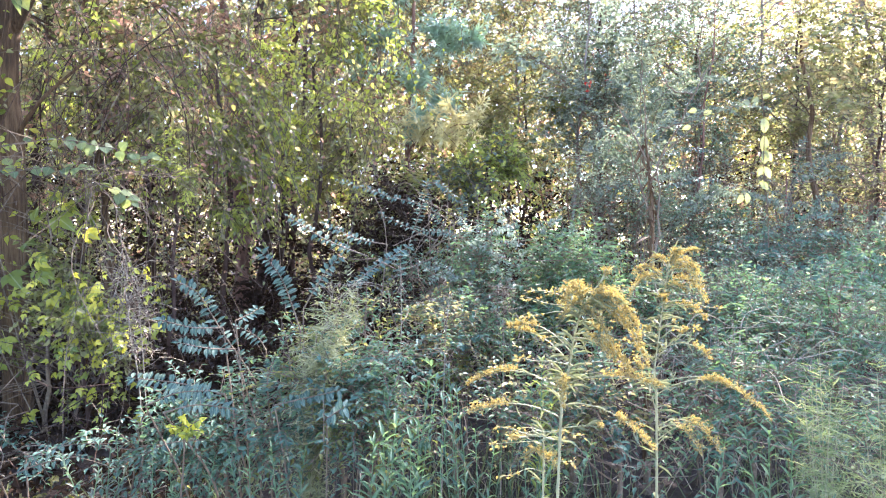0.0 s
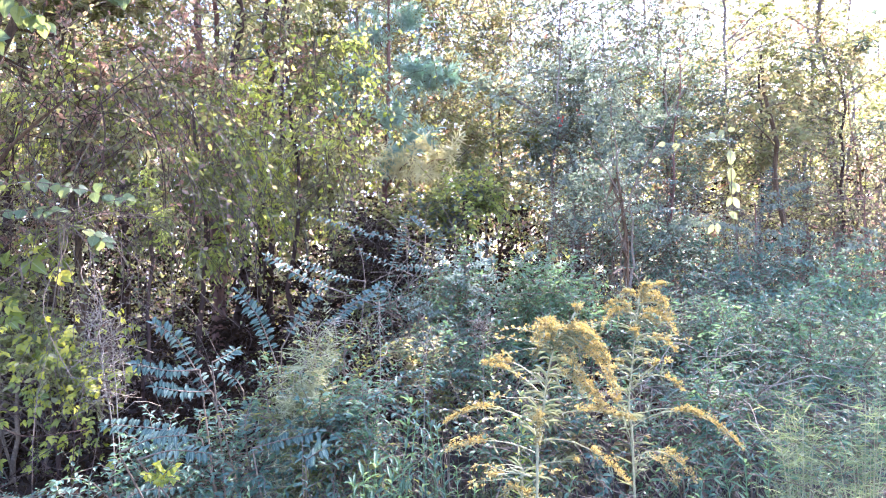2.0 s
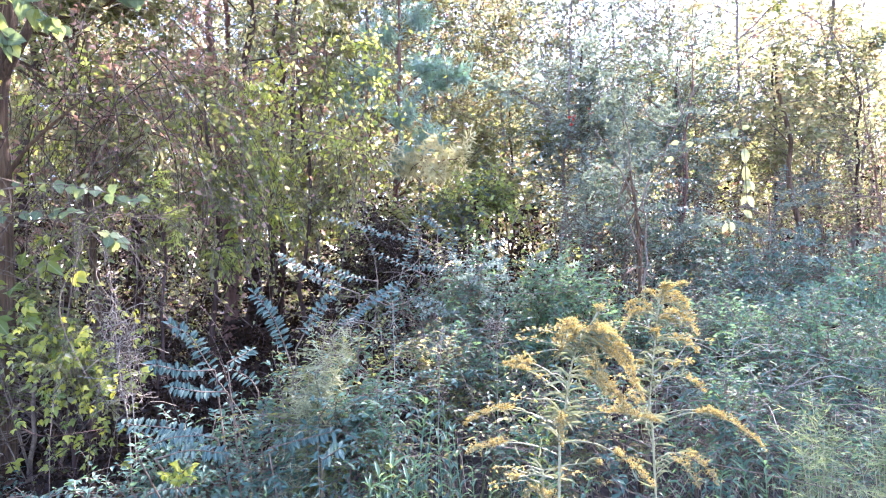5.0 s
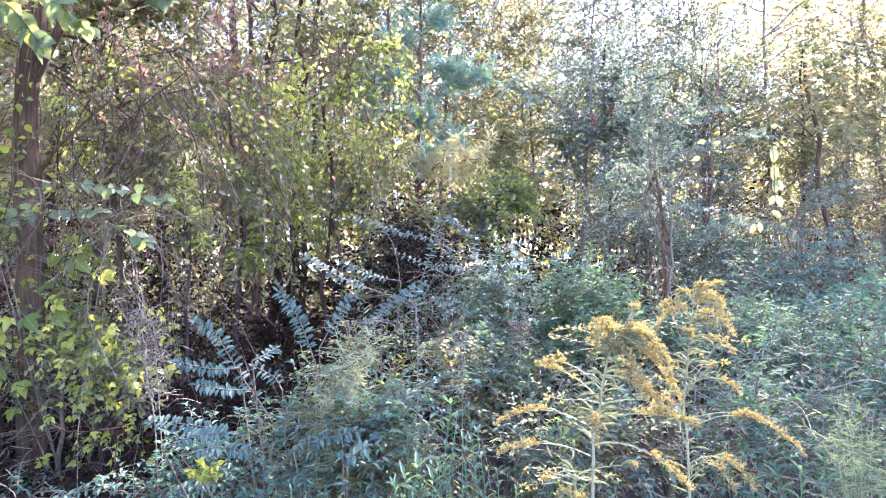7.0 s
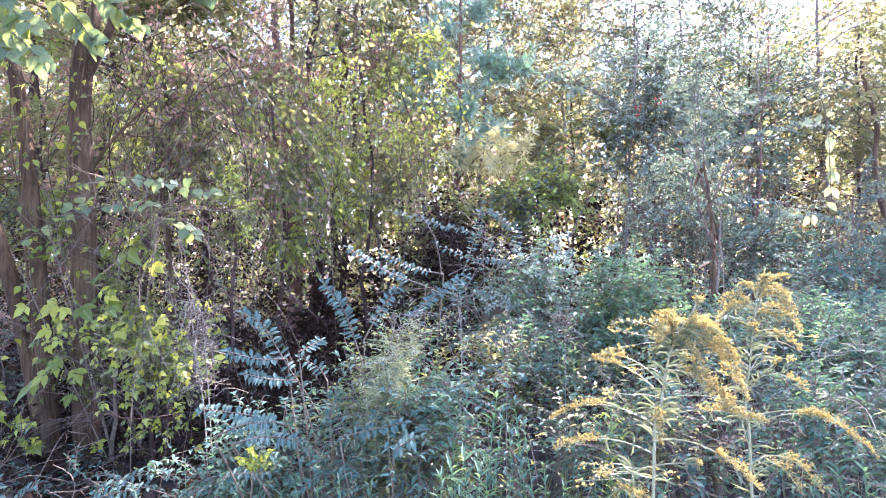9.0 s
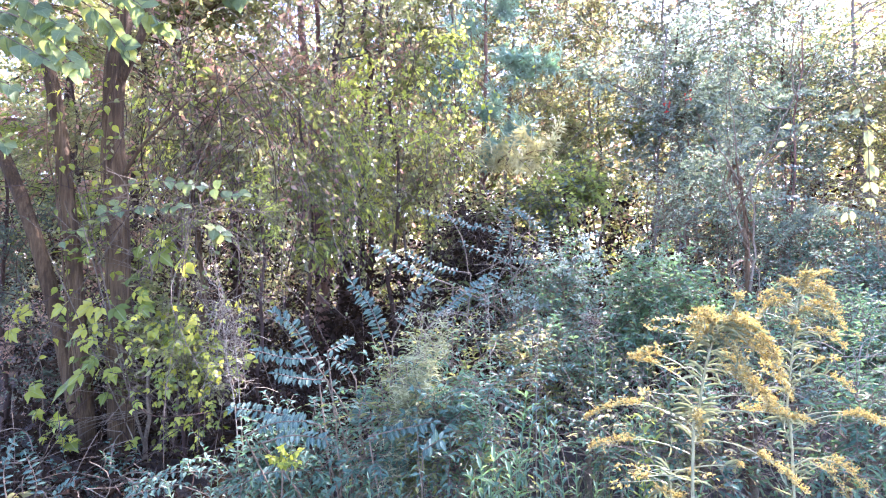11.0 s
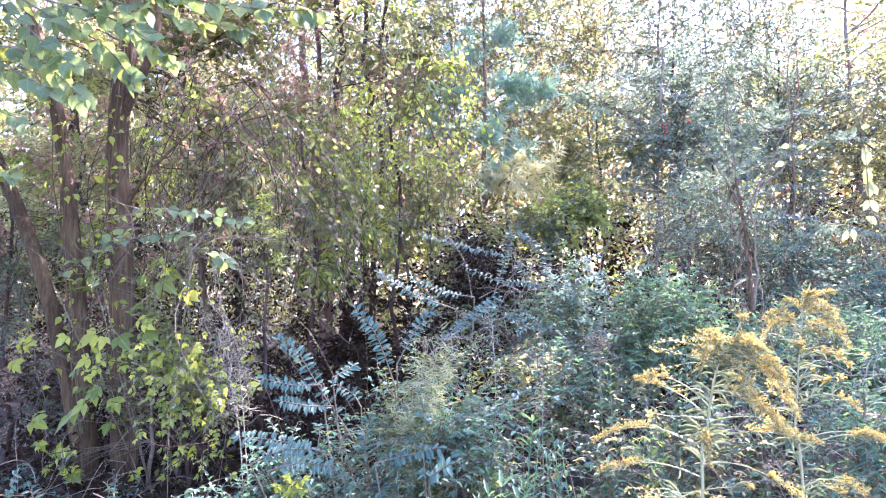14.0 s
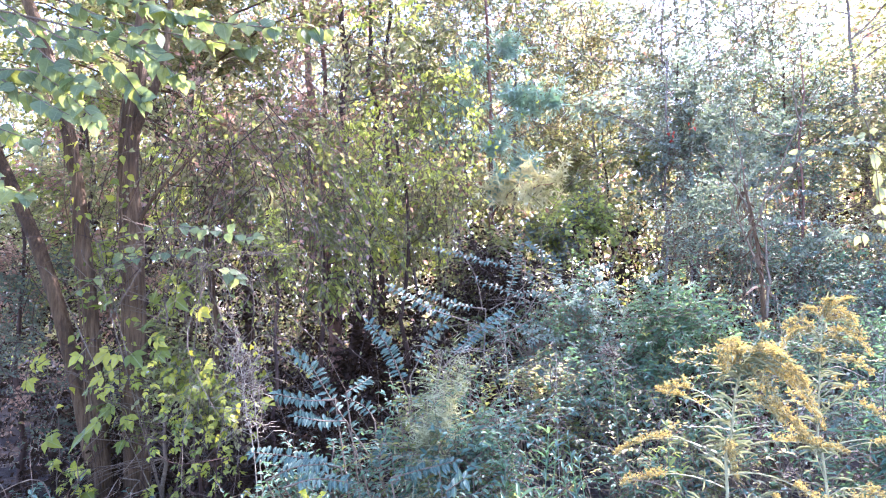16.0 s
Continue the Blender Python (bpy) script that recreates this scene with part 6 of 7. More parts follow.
def red_leaves():
    rng = np.random.default_rng(841)
    foot = np.array((1.67, 7.00, 0.97))
    foot[2] = -0.03
    root = thing("red_creeper", "creeper with a few scarlet autumn leaves", "vine", at=foot)
    line = spline([foot, (1.65, 7.00, 1.96), (1.62, 7.00, 2.77), (1.58, 7.00, 3.33), (1.78, 7.00, 3.42)], 24)
    v, f = tubes(line[None], np.full((1, 24), 0.004), 5)
    part("stem", make_mesh("stem", local(v, foot), f, M_TWIG, True), root)
    p = np.concatenate([np.array((1.59, 7.00, 3.25)) + rng.normal(size=(7, 3)) * 0.025, np.array((1.77, 7.00, 3.35)) + rng.normal(size=(5, 3)) * 0.05])
    v, f = leaves(p, rng.normal(size=p.shape), unit(rng.normal(size=p.shape) * 0.5 + np.array([0, -1, 0.4])), np.full(12, 0.055), np.full(12, 0.035), LEAF_FULL)
    part("foliage", make_mesh("foliage", local(v, foot), f, M_RED), root, "scarlet leaves", kind="stuff")


red_leaves()


# ---- dry weed stalks ----
def dry_stalk(seed, pts, label, head=0.16, n=60, mat=None):
    rng = np.random.default_rng(seed)
    foot = np.array(pts[0], float)
    foot[2] = -0.02
    root = thing("dry_weed", label, "weed", "dry weeds", at=foot)
    line = spline([foot] + list(pts[1:]), 30)
    v, f = tubes(line[None], 0.0032 * np.linspace(1, 0.4, 30)[None], 6)
    part("stalk", make_mesh("stalk", local(v, foot), f, mat or M_DRY, True), root)
    p, tan = along(np.repeat(line[None], n, 0), rng.uniform(0.35, 1, n) ** 0.7)
    tw = strands(rng, p, tan + rng.normal(size=p.shape) * 0.9, head * rng.uniform(0.4, 1.2, n), 5, 0.25, 0.25)
    v, f = tubes(tw, np.full(tw.shape[:2], 0.0013), 3)
    part("stalkwork", make_mesh("stalkwork", local(v, foot), f, M_DRY), root, kind="stuff")
    v, f = scatter_leaves(rng, tw, 5, 0.018, 0.5, LEAF_SMALL, droop=0.5, flat=0.1)
    part("seed_foliage", make_mesh("seed_foliage", local(v, foot), f, M_LITTER), root, kind="stuff")


dry_stalk(851, [(-1.42, 3.00, 0.36), (-1.45, 3.00, 0.74), (-1.50, 3.00, 1.06), (-1.54, 3.00, 1.38)], "tall dry grey weed stalk with withered seed heads", n=90)
dry_stalk(852, [(-1.37, 3.00, 0.36), (-1.46, 3.05, 0.88), (-1.52, 3.10, 1.26)], "tall dry grey weed stalk with withered seed heads", n=60)
dry_stalk(853, [(-0.03, 2.70, 0.57), (-0.03, 2.80, 0.91), (-0.01, 2.90, 1.29)], "bare reddish-brown stem standing among privet", 0.1, 14)
dry_stalk(854, [(-0.29, 2.80, 0.57), (-0.23, 2.90, 0.94), (-0.24, 3.00, 1.39)], "slender upright grey stem among privet leaves", 0.1, 14)
dry_stalk(855, [(0.27, 3.20, 0.72), (0.27, 3.20, 1.05), (0.26, 3.20, 1.27)], "yellowed weed stalk with small withered leaves", 0.1, 60)


# ---- feathery weeds and grasses ----
def feather_weed(seed, foot, tips, label, mat, n=26, blade=0.045, wide=0.004, name="feathery_weed"):
    rng = np.random.default_rng(seed)
    foot = np.array((foot[0], foot[1], -0.02))
    root = thing(name, label, "weed", at=foot)
    for tip in tips:
        tip = np.asarray(tip, float)
        line = spline([foot + rng.normal(size=3) * np.array([0.05, 0.05, 0]), foot + (tip - foot) * np.array([0.35, 0.35, 0.6]), tip], 16)
        v, f = tubes(line[None], 0.0025 * np.linspace(1, 0.4, 16)[None], 4)
        stem = part("stem", make_mesh("stem", local(v, foot), f, M_GSTEM, True), root)
        p, tan = along(np.repeat(line[None], n, 0), rng.uniform(0.3, 1, n))
        tw = strands(rng, p, tan * 0.8 + rng.normal(size=p.shape) * 0.7, rng.uniform(0.06, 0.18, n), 5, 0.2)
        v, f = scatter_leaves(rng, tw, 12, blade, wide / blade, BLADE, 0.8, 0.2, flat=0.3)
        part("foliage", make_mesh("foliage", local(v, foot), f, mat), stem, kind="stuff")


feather_weed(861, (-0.58, 2.55, 0.56), [(-0.40, 2.60, 1.31), (-0.45, 2.60, 1.28), (-0.50, 2.55, 1.23), (-0.42, 2.60, 1.20), (-0.53, 2.50, 1.15), (-0.46, 2.55, 1.12), (-0.57, 2.50, 1.04), (-0.49, 2.50, 1.02), (-0.59, 2.45, 0.94)],
             "feathery yellow-grey weed gone to seed", M_DRYWEED, 40, 0.045, 0.0045)
dry_stalk(856, [(-0.56, 2.60, 0.59), (-0.50, 2.60, 0.99), (-0.45, 2.60, 1.24), (-0.38, 2.60, 1.34)], "withered beige seed stalk in a feathery weed", 0.1, 26)
dry_stalk(857, [(-0.59, 2.60, 0.59), (-0.55, 2.60, 0.95), (-0.50, 2.60, 1.20), (-0.48, 2.60, 1.31)], "withered beige seed stalk in a feathery weed", 0.1, 22)
feather_weed(862, (1.18, 2.05, 0), [(1.11, 2.01, 1.08), (1.10, 1.92, 1.08), (1.06, 1.98, 1.01), (1.12, 2.04, 0.95), (1.25, 2.09, 1.08), (1.19, 2.16, 1.02), (1.21, 2.10, 1.00), (1.12, 2.08, 1.01), (1.21, 2.16, 1.19)],
             "feathery pale yellow-green weed in an open clump", M_PALEWEED, 17, 0.05, 0.0035)
feather_weed(863, (1.38, 2.05, 0), [(1.43, 2.16, 0.97), (1.38, 2.02, 0.96), (1.52, 2.18, 1.05), (1.36, 1.94, 1.19), (1.28, 2.03, 0.94), (1.39, 2.05, 1.12), (1.35, 2.08, 1.10), (1.41, 2.10, 0.94), (1.56, 2.20, 0.92)],
             "feathery pale yellow-green weed in an open clump", M_PALEWEED, 17, 0.05, 0.0035)


def leafy_weed(seed, foot, tips, label, size=0.07, ratio=0.2, mat=None, rows=14):
    rng = np.random.default_rng(seed)
    foot = np.array((foot[0], foot[1], -0.02))
    root = thing("leafy_weed", label, "weed", "leafy weeds", at=foot)
    for tip in tips:
        tip = np.asarray(tip, float)
        line = spline([foot + rng.normal(size=3) * np.array([0.08, 0.08, 0]), foot + (tip - foot) * np.array([0.6, 0.6, 0.55]) + rng.normal(size=3) * 0.035, tip], 14)
        v, f = tubes(line[None], 0.003 * np.linspace(1, 0.5, 14)[None], 5)
        stem = part("stem", make_mesh("stem", local(v, foot), f, M_WEED, True), root)
        n = rows * 3
        t = np.clip(np.repeat(np.linspace(0.3, 0.99, rows), 3) + rng.normal(size=n) * 0.03, 0.2, 0.995)
        p, tan = along(np.repeat(line[None], n, 0), t)
        a = np.arange(n) * 2.4 + rng.uniform(0, 1.6, n)
        out = np.stack([np.cos(a), np.sin(a), np.full(n, 0.35)], -1)
        d = unit(out + tan * 0.5)
        ln = size * (1.15 - 0.6 * t) * rng.uniform(0.8, 1.2, n)
        v, f = leaves(p, d, unit(tan - out * 0.2), ln, ln * ratio, LEAF_FULL)
        part("foliage", make_mesh("foliage", local(v, foot), f, mat or M_WEED), stem, kind="stuff")


leafy_weed(871, (-0.18, 2.20, 0.60), [(-0.19, 2.10, 0.86), (-0.12, 2.20, 0.90), (-0.08, 2.40, 1.04), (-0.24, 2.40, 0.92), (-0.26, 2.10, 0.84)], "weed with whorls of narrow fresh green leaves", 0.1)
leafy_weed(872, (-1.43, 2.50, 0.43), [(-1.52, 2.50, 0.66), (-1.32, 2.50, 0.68), (-1.31, 2.40, 0.64), (-1.25, 2.50, 0.62), (-1.35, 2.60, 0.72)], "weed with whorls of narrow grey-green leaves", 0.055, 0.25, M_TEAL, 12)
leafy_weed(873, (-0.61, 2.10, 0.59), [(-0.59, 2.10, 0.83), (-0.66, 2.10, 0.81), (-0.50, 2.20, 0.80), (-0.80, 2.30, 0.75)], "weed with whorls of narrow grey-green leaves", 0.07)
leafy_weed(874, (0.03, 2.20, 0.57), [(0.00, 2.40, 0.88), (0.08, 2.30, 0.83), (0.14, 2.20, 0.81), (-0.04, 2.20, 0.81)], "weed with whorls of narrow grey-green leaves", 0.06)
leafy_weed(875, (0.89, 2.00, 0.69), [(0.89, 2.00, 0.95), (0.91, 1.90, 0.96), (0.83, 2.00, 0.91), (0.98, 1.90, 0.98)], "weed with lance-shaped green leaves", 0.08)
leafy_weed(876, (0.32, 2.20, 0.58), [(0.37, 2.60, 0.88), (0.25, 2.30, 0.84), (0.36, 2.20, 0.84), (0.47, 2.20, 0.82)], "weed with whorls of narrow grey-green leaves", 0.06)
leafy_weed(877, (-1.00, 2.30, 0.49), [(-1.01, 2.30, 0.73), (-0.92, 2.30, 0.73), (-1.11, 2.40, 0.73), (-0.81, 2.20, 0.75)], "weed with whorls of narrow grey-green leaves", 0.06)
leafy_weed(878, (0.76, 3.40, 1.02), [(0.62, 3.40, 1.34), (0.73, 3.40, 1.26), (0.54, 3.30, 1.23), (0.85, 3.50, 1.31), (0.47, 3.40, 1.31)], "tall weed with soft fresh green leaves", 0.08, 0.22, M_GREEN)
leafy_weed(879, (-0.19, 2.15, 0), [(-0.19, 2.10, 0.90), (-0.23, 2.10, 0.87), (-0.14, 2.10, 0.87)], "weed with a rosette of long lance-shaped leaves", 0.12, 0.19, M_WEED, 7)
leafy_weed(880, (-0.02, 2.35, 0), [(-0.02, 2.30, 1.05), (-0.06, 2.30, 1.01), (0.01, 2.30, 0.99), (-0.04, 2.30, 0.94)], "upright weed with whorls of grey-green leaves", 0.065, 0.24, M_PRIVET, 16)
leafy_weed(881, (0.26, 3.05, 0), [(0.26, 3.00, 1.23), (0.23, 3.00, 1.17), (0.29, 3.00, 1.16)], "thin yellowed weed with small pale leaves", 0.055, 0.25, M_PALEWEED, 14)
leafy_weed(882, (0.34, 2.45, 0), [(0.33, 2.40, 1.06), (0.37, 2.40, 1.00), (0.29, 2.40, 0.97)], "low weed with soft fresh green leaves", 0.07, 0.3, M_FRESH, 9)


def grass_patch():
    rng = np.random.default_rng(881)
    n = 9000
    x, y = rng.uniform(-4.5, 4.5, n), np.where(rng.uniform(size=n) < 0.6, rng.uniform(1.3, 4.2, n), rng.uniform(-4, 1.3, n))
    keep = (np.sin(x * 3.1 + 1) + np.sin(y * 4.3 + x) + rng.normal(size=n) * 0.6) > -0.3
    keep &= (x > -1.5) | (y < 2.2)
    x, y = x[keep], y[keep]
    p = np.stack([x, y, np.full(len(x), -0.02)], -1)
    d = unit(rng.normal(size=p.shape) * np.array([0.5, 0.5, 0]) + np.array([0, 0, 1]))
    ln = np.where(y > 1.3, rng.uniform(0.2, 0.65, len(x)), rng.uniform(0.08, 0.25, len(x)))
    v, f = leaves(p, d, unit(rng.normal(size=p.shape) * np.array([1, 1, 0.1])), ln, rng.uniform(0.004, 0.009, len(x)), BLADE)
    tagged(new("grass", make_mesh("grass", v, f, M_GRASS)), "thin mixed green and straw grass between the weeds", "grass", kind="stuff")


grass_patch()


# ---- goldenrod ----
def goldenrod(seed, stem_pts, plumes, leaves_low, label, twiggy=11):
    rng = np.random.default_rng(seed)
    foot = np.array(stem_pts[0], float)
    foot[2] = -0.02
    root = thing("goldenrod", label, "goldenrod", "goldenrod clump", at=foot)
    line = spline([foot] + list(stem_pts[1:]), 50)
    v, f = tubes(line[None], 0.0027 * np.linspace(1.15, 0.35, 50)[None], 7)
    part("stem", make_mesh("stem", local(v, foot), f, M_GSTEM, True), root)
    for start, tip, lift, frac, fat in plumes:
        start, tip = np.asarray(start, float), np.asarray(tip, float)
        reach = np.linalg.norm(tip - start)
        s = np.linspace(0, 1, 22)[:, None]
        arc = start + (tip - start) * s + np.array([0, 0, 1.0]) * lift * reach * 4 * s * (1 - s) + rng.normal(size=3) * 0.02 * reach * np.sin(s * 3.1)
        v, f = tubes(arc[None], 0.0013 * np.linspace(1, 0.45, 22)[None], 5)
        plume = part("plume", make_mesh("plume", local(v, foot), f, M_GSTEM, True), root)
        fat = fat * 1.1
        n = int(reach * frac / 0.0019) + 8
        t = 1 - frac + frac * (np.arange(n) + rng.uniform(0, 1, n)) / n
        p, tan = along(np.repeat(arc[None], n, 0), t)
        swell = np.sin(np.pi * np.clip((t - (1 - frac)) / frac * 0.8 + 0.2, 0, 1)) ** 0.6
        side = rng.normal(size=p.shape) * np.array([0.6, 0.6, 0.35]) + tan * 0.35 + np.array([0, 0, 0.75])
        spur = strands(rng, p, side, fat * swell * rng.uniform(0.5, 1.35, n) + 0.004, 5, 0.2, 0.1)
        k = 10
        q, along_spur = along(np.repeat(spur, k, 0), np.tile((np.arange(k) + 0.5) / k, n))
        q = q + rng.normal(size=q.shape) * 0.0013
        for turn in range(2):
            d = unit(rng.normal(size=q.shape) * 0.8 + along_spur * 0.5 + np.array([0, 0, 0.4]))
            ln = rng.uniform(0.002, 0.0038, len(q))
            vv, ff = leaves(q, d, rng.normal(size=q.shape), ln, ln * 0.6, LEAF_SMALL)
            v, f = (vv, ff) if turn == 0 else (np.vstack([v, vv]), np.vstack([f, ff + len(v)]))
        part("bloom", make_mesh("bloom", local(v, foot), f, M_FLOWER), plume, "mustard-yellow faded florets", kind="stuff")
        m = 10
        p, tan = along(np.repeat(arc[None], m, 0), rng.uniform(0.05, 0.9, m))
        d = unit(tan + rng.normal(size=p.shape) * 0.6)
        ln = rng.uniform(0.012, 0.03, m)
        v, f = leaves(p, d, rng.normal(size=p.shape) + np.array([0, 0, 1]), ln, ln * 0.13, LEAF_MID)
        part("bract_foliage", make_mesh("bract_foliage", local(v, foot), f, M_GLEAF), plume, kind="stuff")
    for k in range(twiggy):
        p, tan = along(line[None], np.array([rng.uniform(0.45, 0.86)]))
        a = rng.uniform(-0.5, 0.5) + (0 if k % 2 else math.pi)
        d = np.array([math.cos(a), 0.6 * math.sin(a), rng.uniform(0.1, 0.8)])
        arm = strands(rng, p, d[None], np.array([rng.uniform(0.05, 0.12)]), 10, 0.3, 0.1)
        v, f = tubes(arm, 0.0009 * np.linspace(1, 0.5, 10)[None], 5)
        twig = part("side_branch", make_mesh("side_branch", local(v, foot), f, M_GSTEM, True), root)
        m = 14
        q, t2 = along(np.repeat(arm, m, 0), 1 - rng.uniform(0, 0.55, m) ** 1.4)
        ln = rng.uniform(0.005, 0.010, m)
        v, f = leaves(q + rng.normal(size=q.shape) * 0.003, unit(t2 + rng.normal(size=q.shape)), rng.normal(size=q.shape), ln, ln * 0.6, LEAF_SMALL)
        part("bloom", make_mesh("bloom", local(v, foot), f, M_FLOWER), twig, kind="stuff")
    n = leaves_low
    t = rng.uniform(0.15, 0.85, n)
    p, tan = along(np.repeat(line[None], n, 0), t)
    a = rng.uniform(0, 6.28, n)
    d = unit(np.stack([np.cos(a), np.sin(a), rng.uniform(-0.2, 0.7, n)], -1))
    ln = rng.uniform(0.02, 0.055, n)
    v, f = leaves(p, d, unit(rng.normal(size=p.shape) * 0.4 + np.array([0, 0, 1])), ln, ln * 0.07, LEAF_MID)
    part("foliage", make_mesh("foliage", local(v, foot), f, M_GLEAF), root, kind="stuff")
    return root


goldenrod(901, [(0.14, 1.20, 1.05), (0.16, 1.20, 1.16), (0.17, 1.20, 1.26), (0.18, 1.18, 1.36), (0.20, 1.18, 1.41), (0.24, 1.20, 1.46)],
          [((0.19, 1.18, 1.39), (0.15, 1.12, 1.40), 0.5, 0.9, 0.016), ((0.19, 1.18, 1.40), (0.18, 1.15, 1.42), 0.3, 0.9, 0.018),
           ((0.197, 1.180, 1.412), (0.281, 1.160, 1.368), 0.25, 0.9, 0.0112),
           ((0.194, 1.180, 1.403), (0.285, 1.150, 1.335), 0.22, 0.85, 0.0124),
           ((0.192, 1.180, 1.394), (0.222, 1.120, 1.345), 0.25, 0.8, 0.0099),
           ((0.204, 1.180, 1.412), (0.272, 1.200, 1.395), 0.3, 0.9, 0.0087),
           ((0.200, 1.180, 1.421), (0.144, 1.150, 1.402), 0.35, 0.85, 0.0099),
           ((0.194, 1.180, 1.398), (0.146, 1.140, 1.377), 0.3, 0.8, 0.0087),
           ((0.173, 1.180, 1.344), (0.268, 1.140, 1.294), 0.15, 0.5, 0.0099),
           ((0.22, 1.18, 1.44), (0.24, 1.20, 1.46), 0.1, 0.6, 0.008),
           ((0.20, 1.18, 1.41), (0.28, 1.16, 1.36), 0.22, 0.9, 0.014), ((0.20, 1.18, 1.40), (0.30, 1.16, 1.30), 0.2, 0.7, 0.017),
           ((0.19, 1.18, 1.37), (0.26, 1.14, 1.29), 0.22, 0.7, 0.015), ((0.18, 1.18, 1.35), (0.22, 1.12, 1.32), 0.2, 0.6, 0.014),
           ((0.18, 1.20, 1.31), (0.07, 1.25, 1.35), 0.22, 0.45, 0.011), ((0.18, 1.20, 1.29), (0.09, 1.30, 1.34), 0.1, 0.3, 0.008),
           ((0.17, 1.20, 1.24), (-0.00, 1.30, 1.23), 0.2, 0.5, 0.011), ((0.16, 1.20, 1.20), (0.00, 1.25, 1.19), 0.14, 0.45, 0.012),
           ((0.17, 1.20, 1.26), (0.30, 1.10, 1.28), 0.1, 0.55, 0.013), ((0.16, 1.20, 1.22), (0.29, 1.10, 1.18), 0.18, 0.4, 0.012), ((0.17, 1.20, 1.23), (0.14, 1.08, 1.25), 0.3, 0.6, 0.010),
           ((0.16, 1.20, 1.18), (0.22, 1.15, 1.20), 0.05, 0.1, 0.004), ((0.15, 1.20, 1.16), (0.08, 1.20, 1.16), 0.1, 0.1, 0.004)],
          120, "tall goldenrod with arching mustard-yellow plumes on a pale stem")
goldenrod(902, [(0.43, 1.42, 0.96), (0.41, 1.42, 1.09), (0.40, 1.42, 1.21), (0.41, 1.42, 1.32), (0.42, 1.42, 1.41), (0.43, 1.42, 1.48)],
          [((0.420, 1.420, 1.424), (0.347, 1.400, 1.441), 0.3, 0.85, 0.0099),
           ((0.420, 1.420, 1.419), (0.339, 1.400, 1.399), 0.35, 0.8, 0.0087),
           ((0.422, 1.420, 1.452), (0.486, 1.420, 1.493), 0.2, 0.9, 0.0124),
           ((0.423, 1.420, 1.446), (0.492, 1.400, 1.416), 0.3, 0.9, 0.0136),
           ((0.421, 1.420, 1.424), (0.499, 1.400, 1.386), 0.3, 0.85, 0.0124),
           ((0.424, 1.420, 1.458), (0.491, 1.420, 1.445), 0.3, 0.9, 0.0124),
           ((0.424, 1.420, 1.458), (0.446, 1.420, 1.494), 0.2, 0.9, 0.0112),
           ((0.424, 1.420, 1.458), (0.394, 1.420, 1.475), 0.3, 0.9, 0.0087),
           ((0.421, 1.420, 1.413), (0.451, 1.380, 1.405), 0.3, 0.8, 0.0099),
           ((0.42, 1.42, 1.37), (0.50, 1.40, 1.35), 0.25, 0.6, 0.011), ((0.42, 1.42, 1.37), (0.40, 1.38, 1.40), 0.2, 0.8, 0.010),
           ((0.41, 1.42, 1.27), (0.46, 1.40, 1.33), 0.05, 0.25, 0.008), ((0.41, 1.42, 1.28), (0.51, 1.40, 1.27), 0.25, 0.35, 0.010), ((0.41, 1.42, 1.30), (0.38, 1.42, 1.33), 0.1, 0.4, 0.008),
           ((0.41, 1.42, 1.19), (0.63, 1.38, 1.15), 0.22, 0.62, 0.012), ((0.41, 1.42, 1.21), (0.55, 1.40, 1.22), 0.12, 0.3, 0.010),
           ((0.41, 1.42, 1.12), (0.53, 1.38, 1.08), 0.3, 0.5, 0.020), ((0.41, 1.42, 1.11), (0.48, 1.36, 1.08), 0.35, 0.5, 0.018), ((0.41, 1.42, 1.14), (0.36, 1.40, 1.26), 0.05, 0.2, 0.008),
           ((0.41, 1.42, 1.09), (0.49, 1.40, 1.14), 0.1, 0.1, 0.004)],
          120, "goldenrod with a broad drooping head of faded yellow plumes")
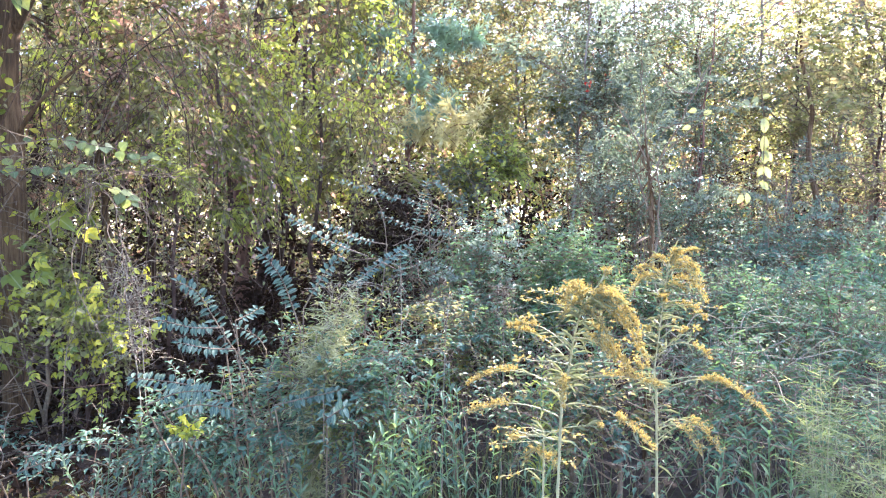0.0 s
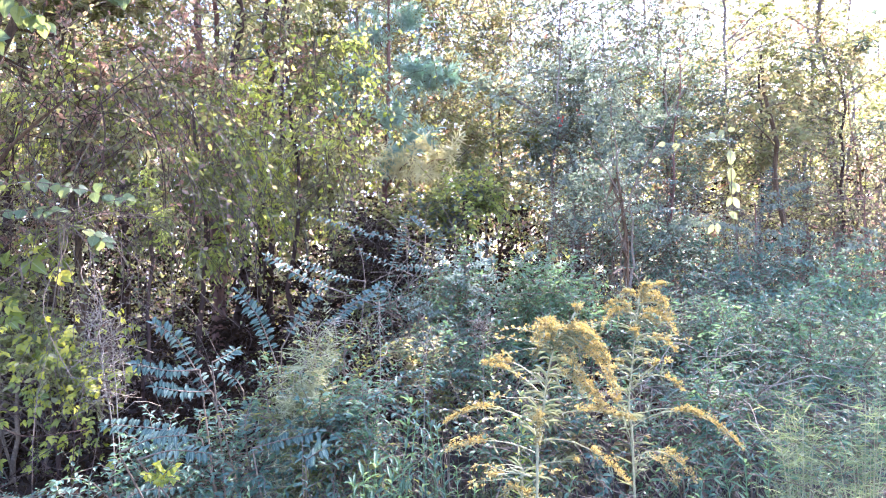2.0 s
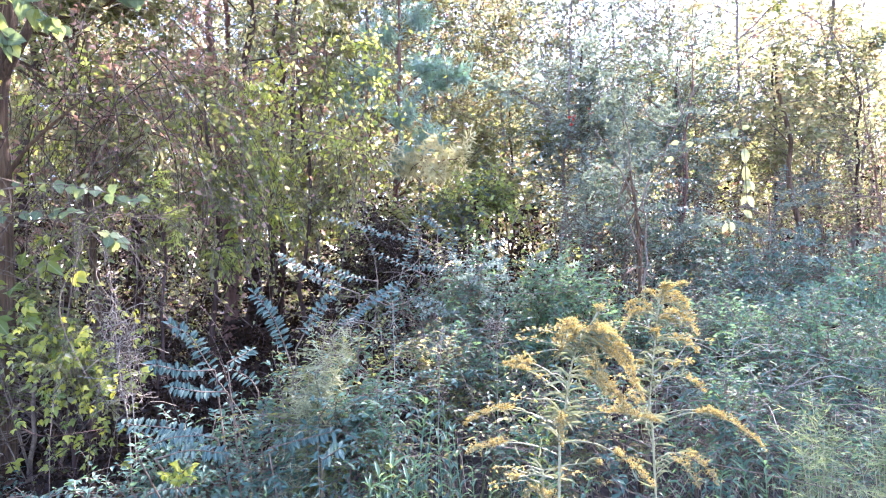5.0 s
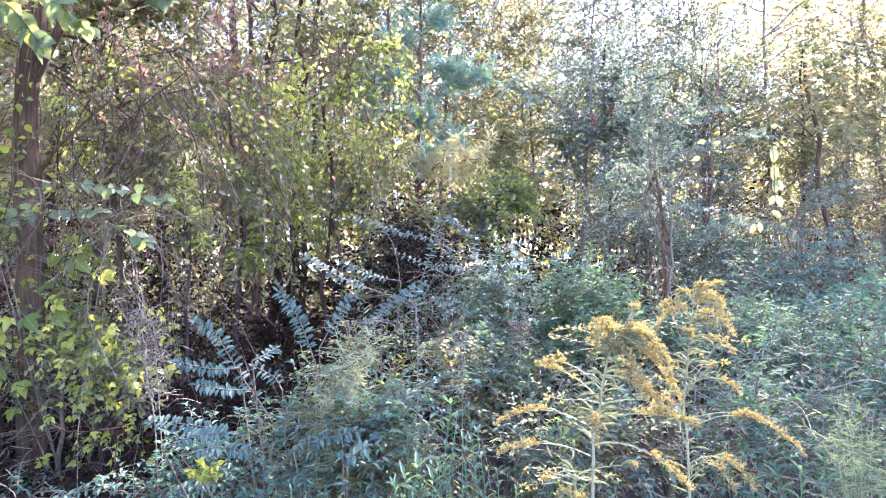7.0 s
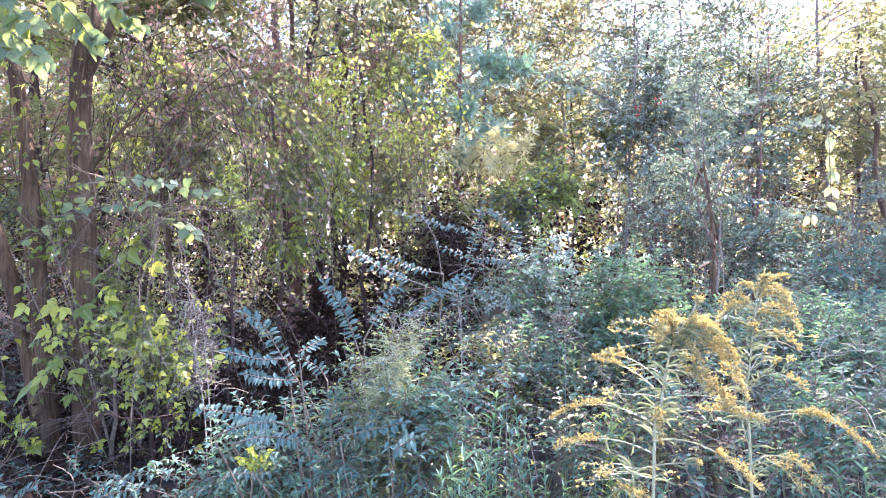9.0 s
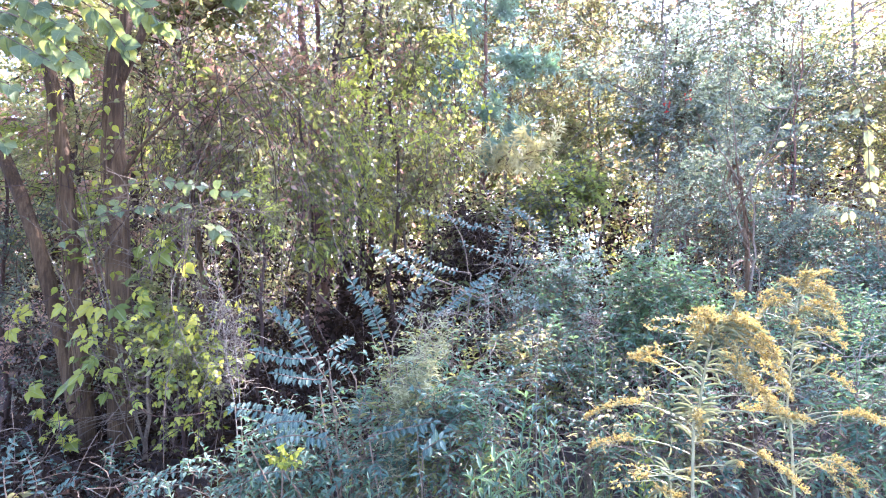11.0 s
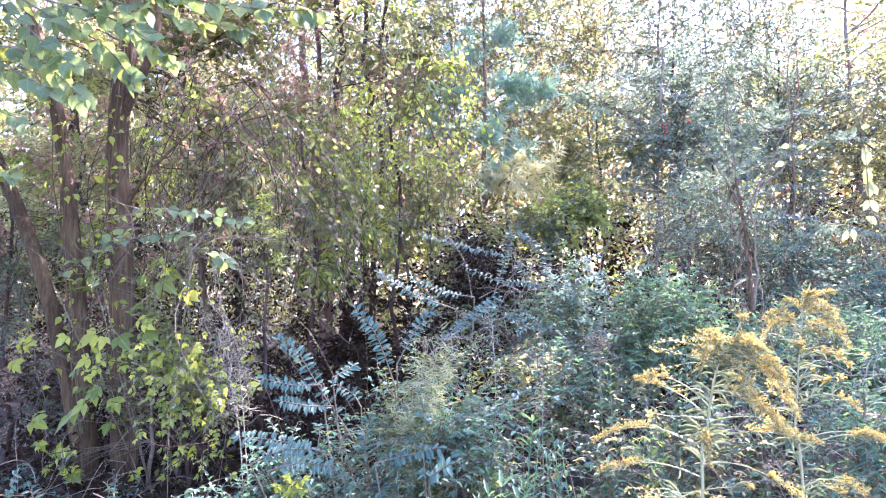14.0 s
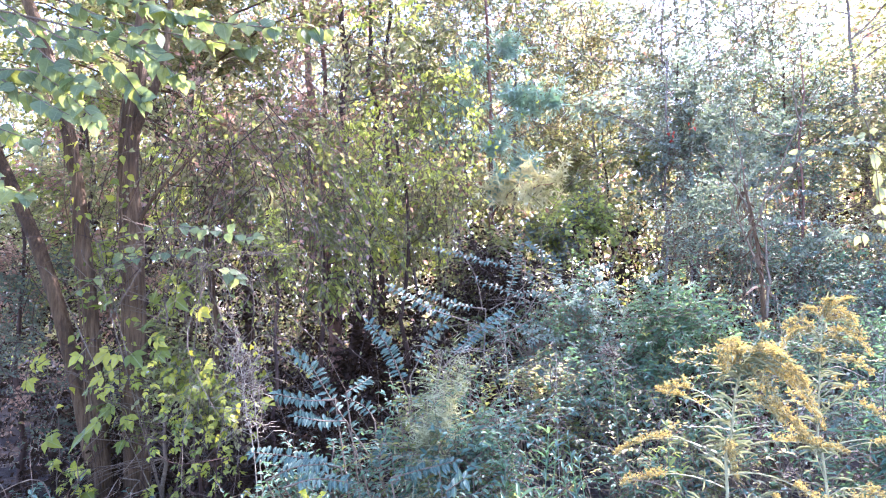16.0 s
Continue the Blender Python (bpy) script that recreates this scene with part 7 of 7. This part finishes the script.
goldenrod(903, [(0.15, 1.30, 0.98), (0.15, 1.30, 1.05), (0.15, 1.30, 1.10)],
          [((0.15, 1.30, 1.09), (0.17, 1.28, 1.08), 0.4, 0.9, 0.014), ((0.15, 1.30, 1.09), (0.11, 1.28, 1.09), 0.4, 0.9, 0.012)], 20, "short goldenrod shoot with faded yellow plumes")


# ---- climbers on the old trunks ----
def trunk_climber(seed, pts, label, leafy):
    rng = np.random.default_rng(seed)
    foot = np.array(pts[0], float)
    foot[2] = -0.02
    root = thing("trunk_climber", label, "vine", "trunk climbers", at=foot)
    line = spline([foot] + list(pts[1:]), 60)
    for k in range(3):
        s = np.linspace(0, 1, 60)[:, None]
        sway = 0.05 * np.sin(s * rng.uniform(5, 11) + rng.uniform(0, 6)) * np.array([1, 0, 0]) + 0.02 * np.sin(s * 17 + k) * np.array([1, 0, 0.3]) + np.array([0, -0.085, 0])
        vine = line + sway
        v, f = tubes(vine[None], np.full((1, 60), rng.uniform(0.003, 0.007)), 5)
        stem = part("vine", make_mesh("vine", local(v, foot), f, M_BARK, True), root)
        n = leafy
        p, tan = along(np.repeat(vine[None], n, 0), rng.uniform(0.25, 1, n))
        for i in range(n):
            d = unit(rng.normal(size=3) * np.array([1, 0.4, 0.5]) + np.array([0, -0.3, -0.6]))
            hang_leaf(rng, LIME_PIECES, stem, foot, p[i] + rng.normal(size=3) * np.array([0.06, 0.03, 0.03]), d, unit(rng.normal(size=3) * 0.4 + np.array([0, -0.7, 0.6])), rng.uniform(0.045, 0.085))


trunk_climber(921, [(-3.09, 4.60, -0.41), (-3.11, 4.55, 0.85), (-3.13, 4.55, 1.96), (-3.17, 4.55, 2.80), (-3.10, 4.60, 3.69)],
              "thin vines with small yellow-green leaves climbing a trunk", 24)
trunk_climber(922, [(-3.30, 4.50, -0.37), (-3.38, 4.50, 0.86), (-3.49, 4.50, 1.97), (-3.61, 4.50, 2.77), (-3.91, 4.55, 3.72)],
              "thin vines with small yellow-green leaves climbing a trunk", 22)
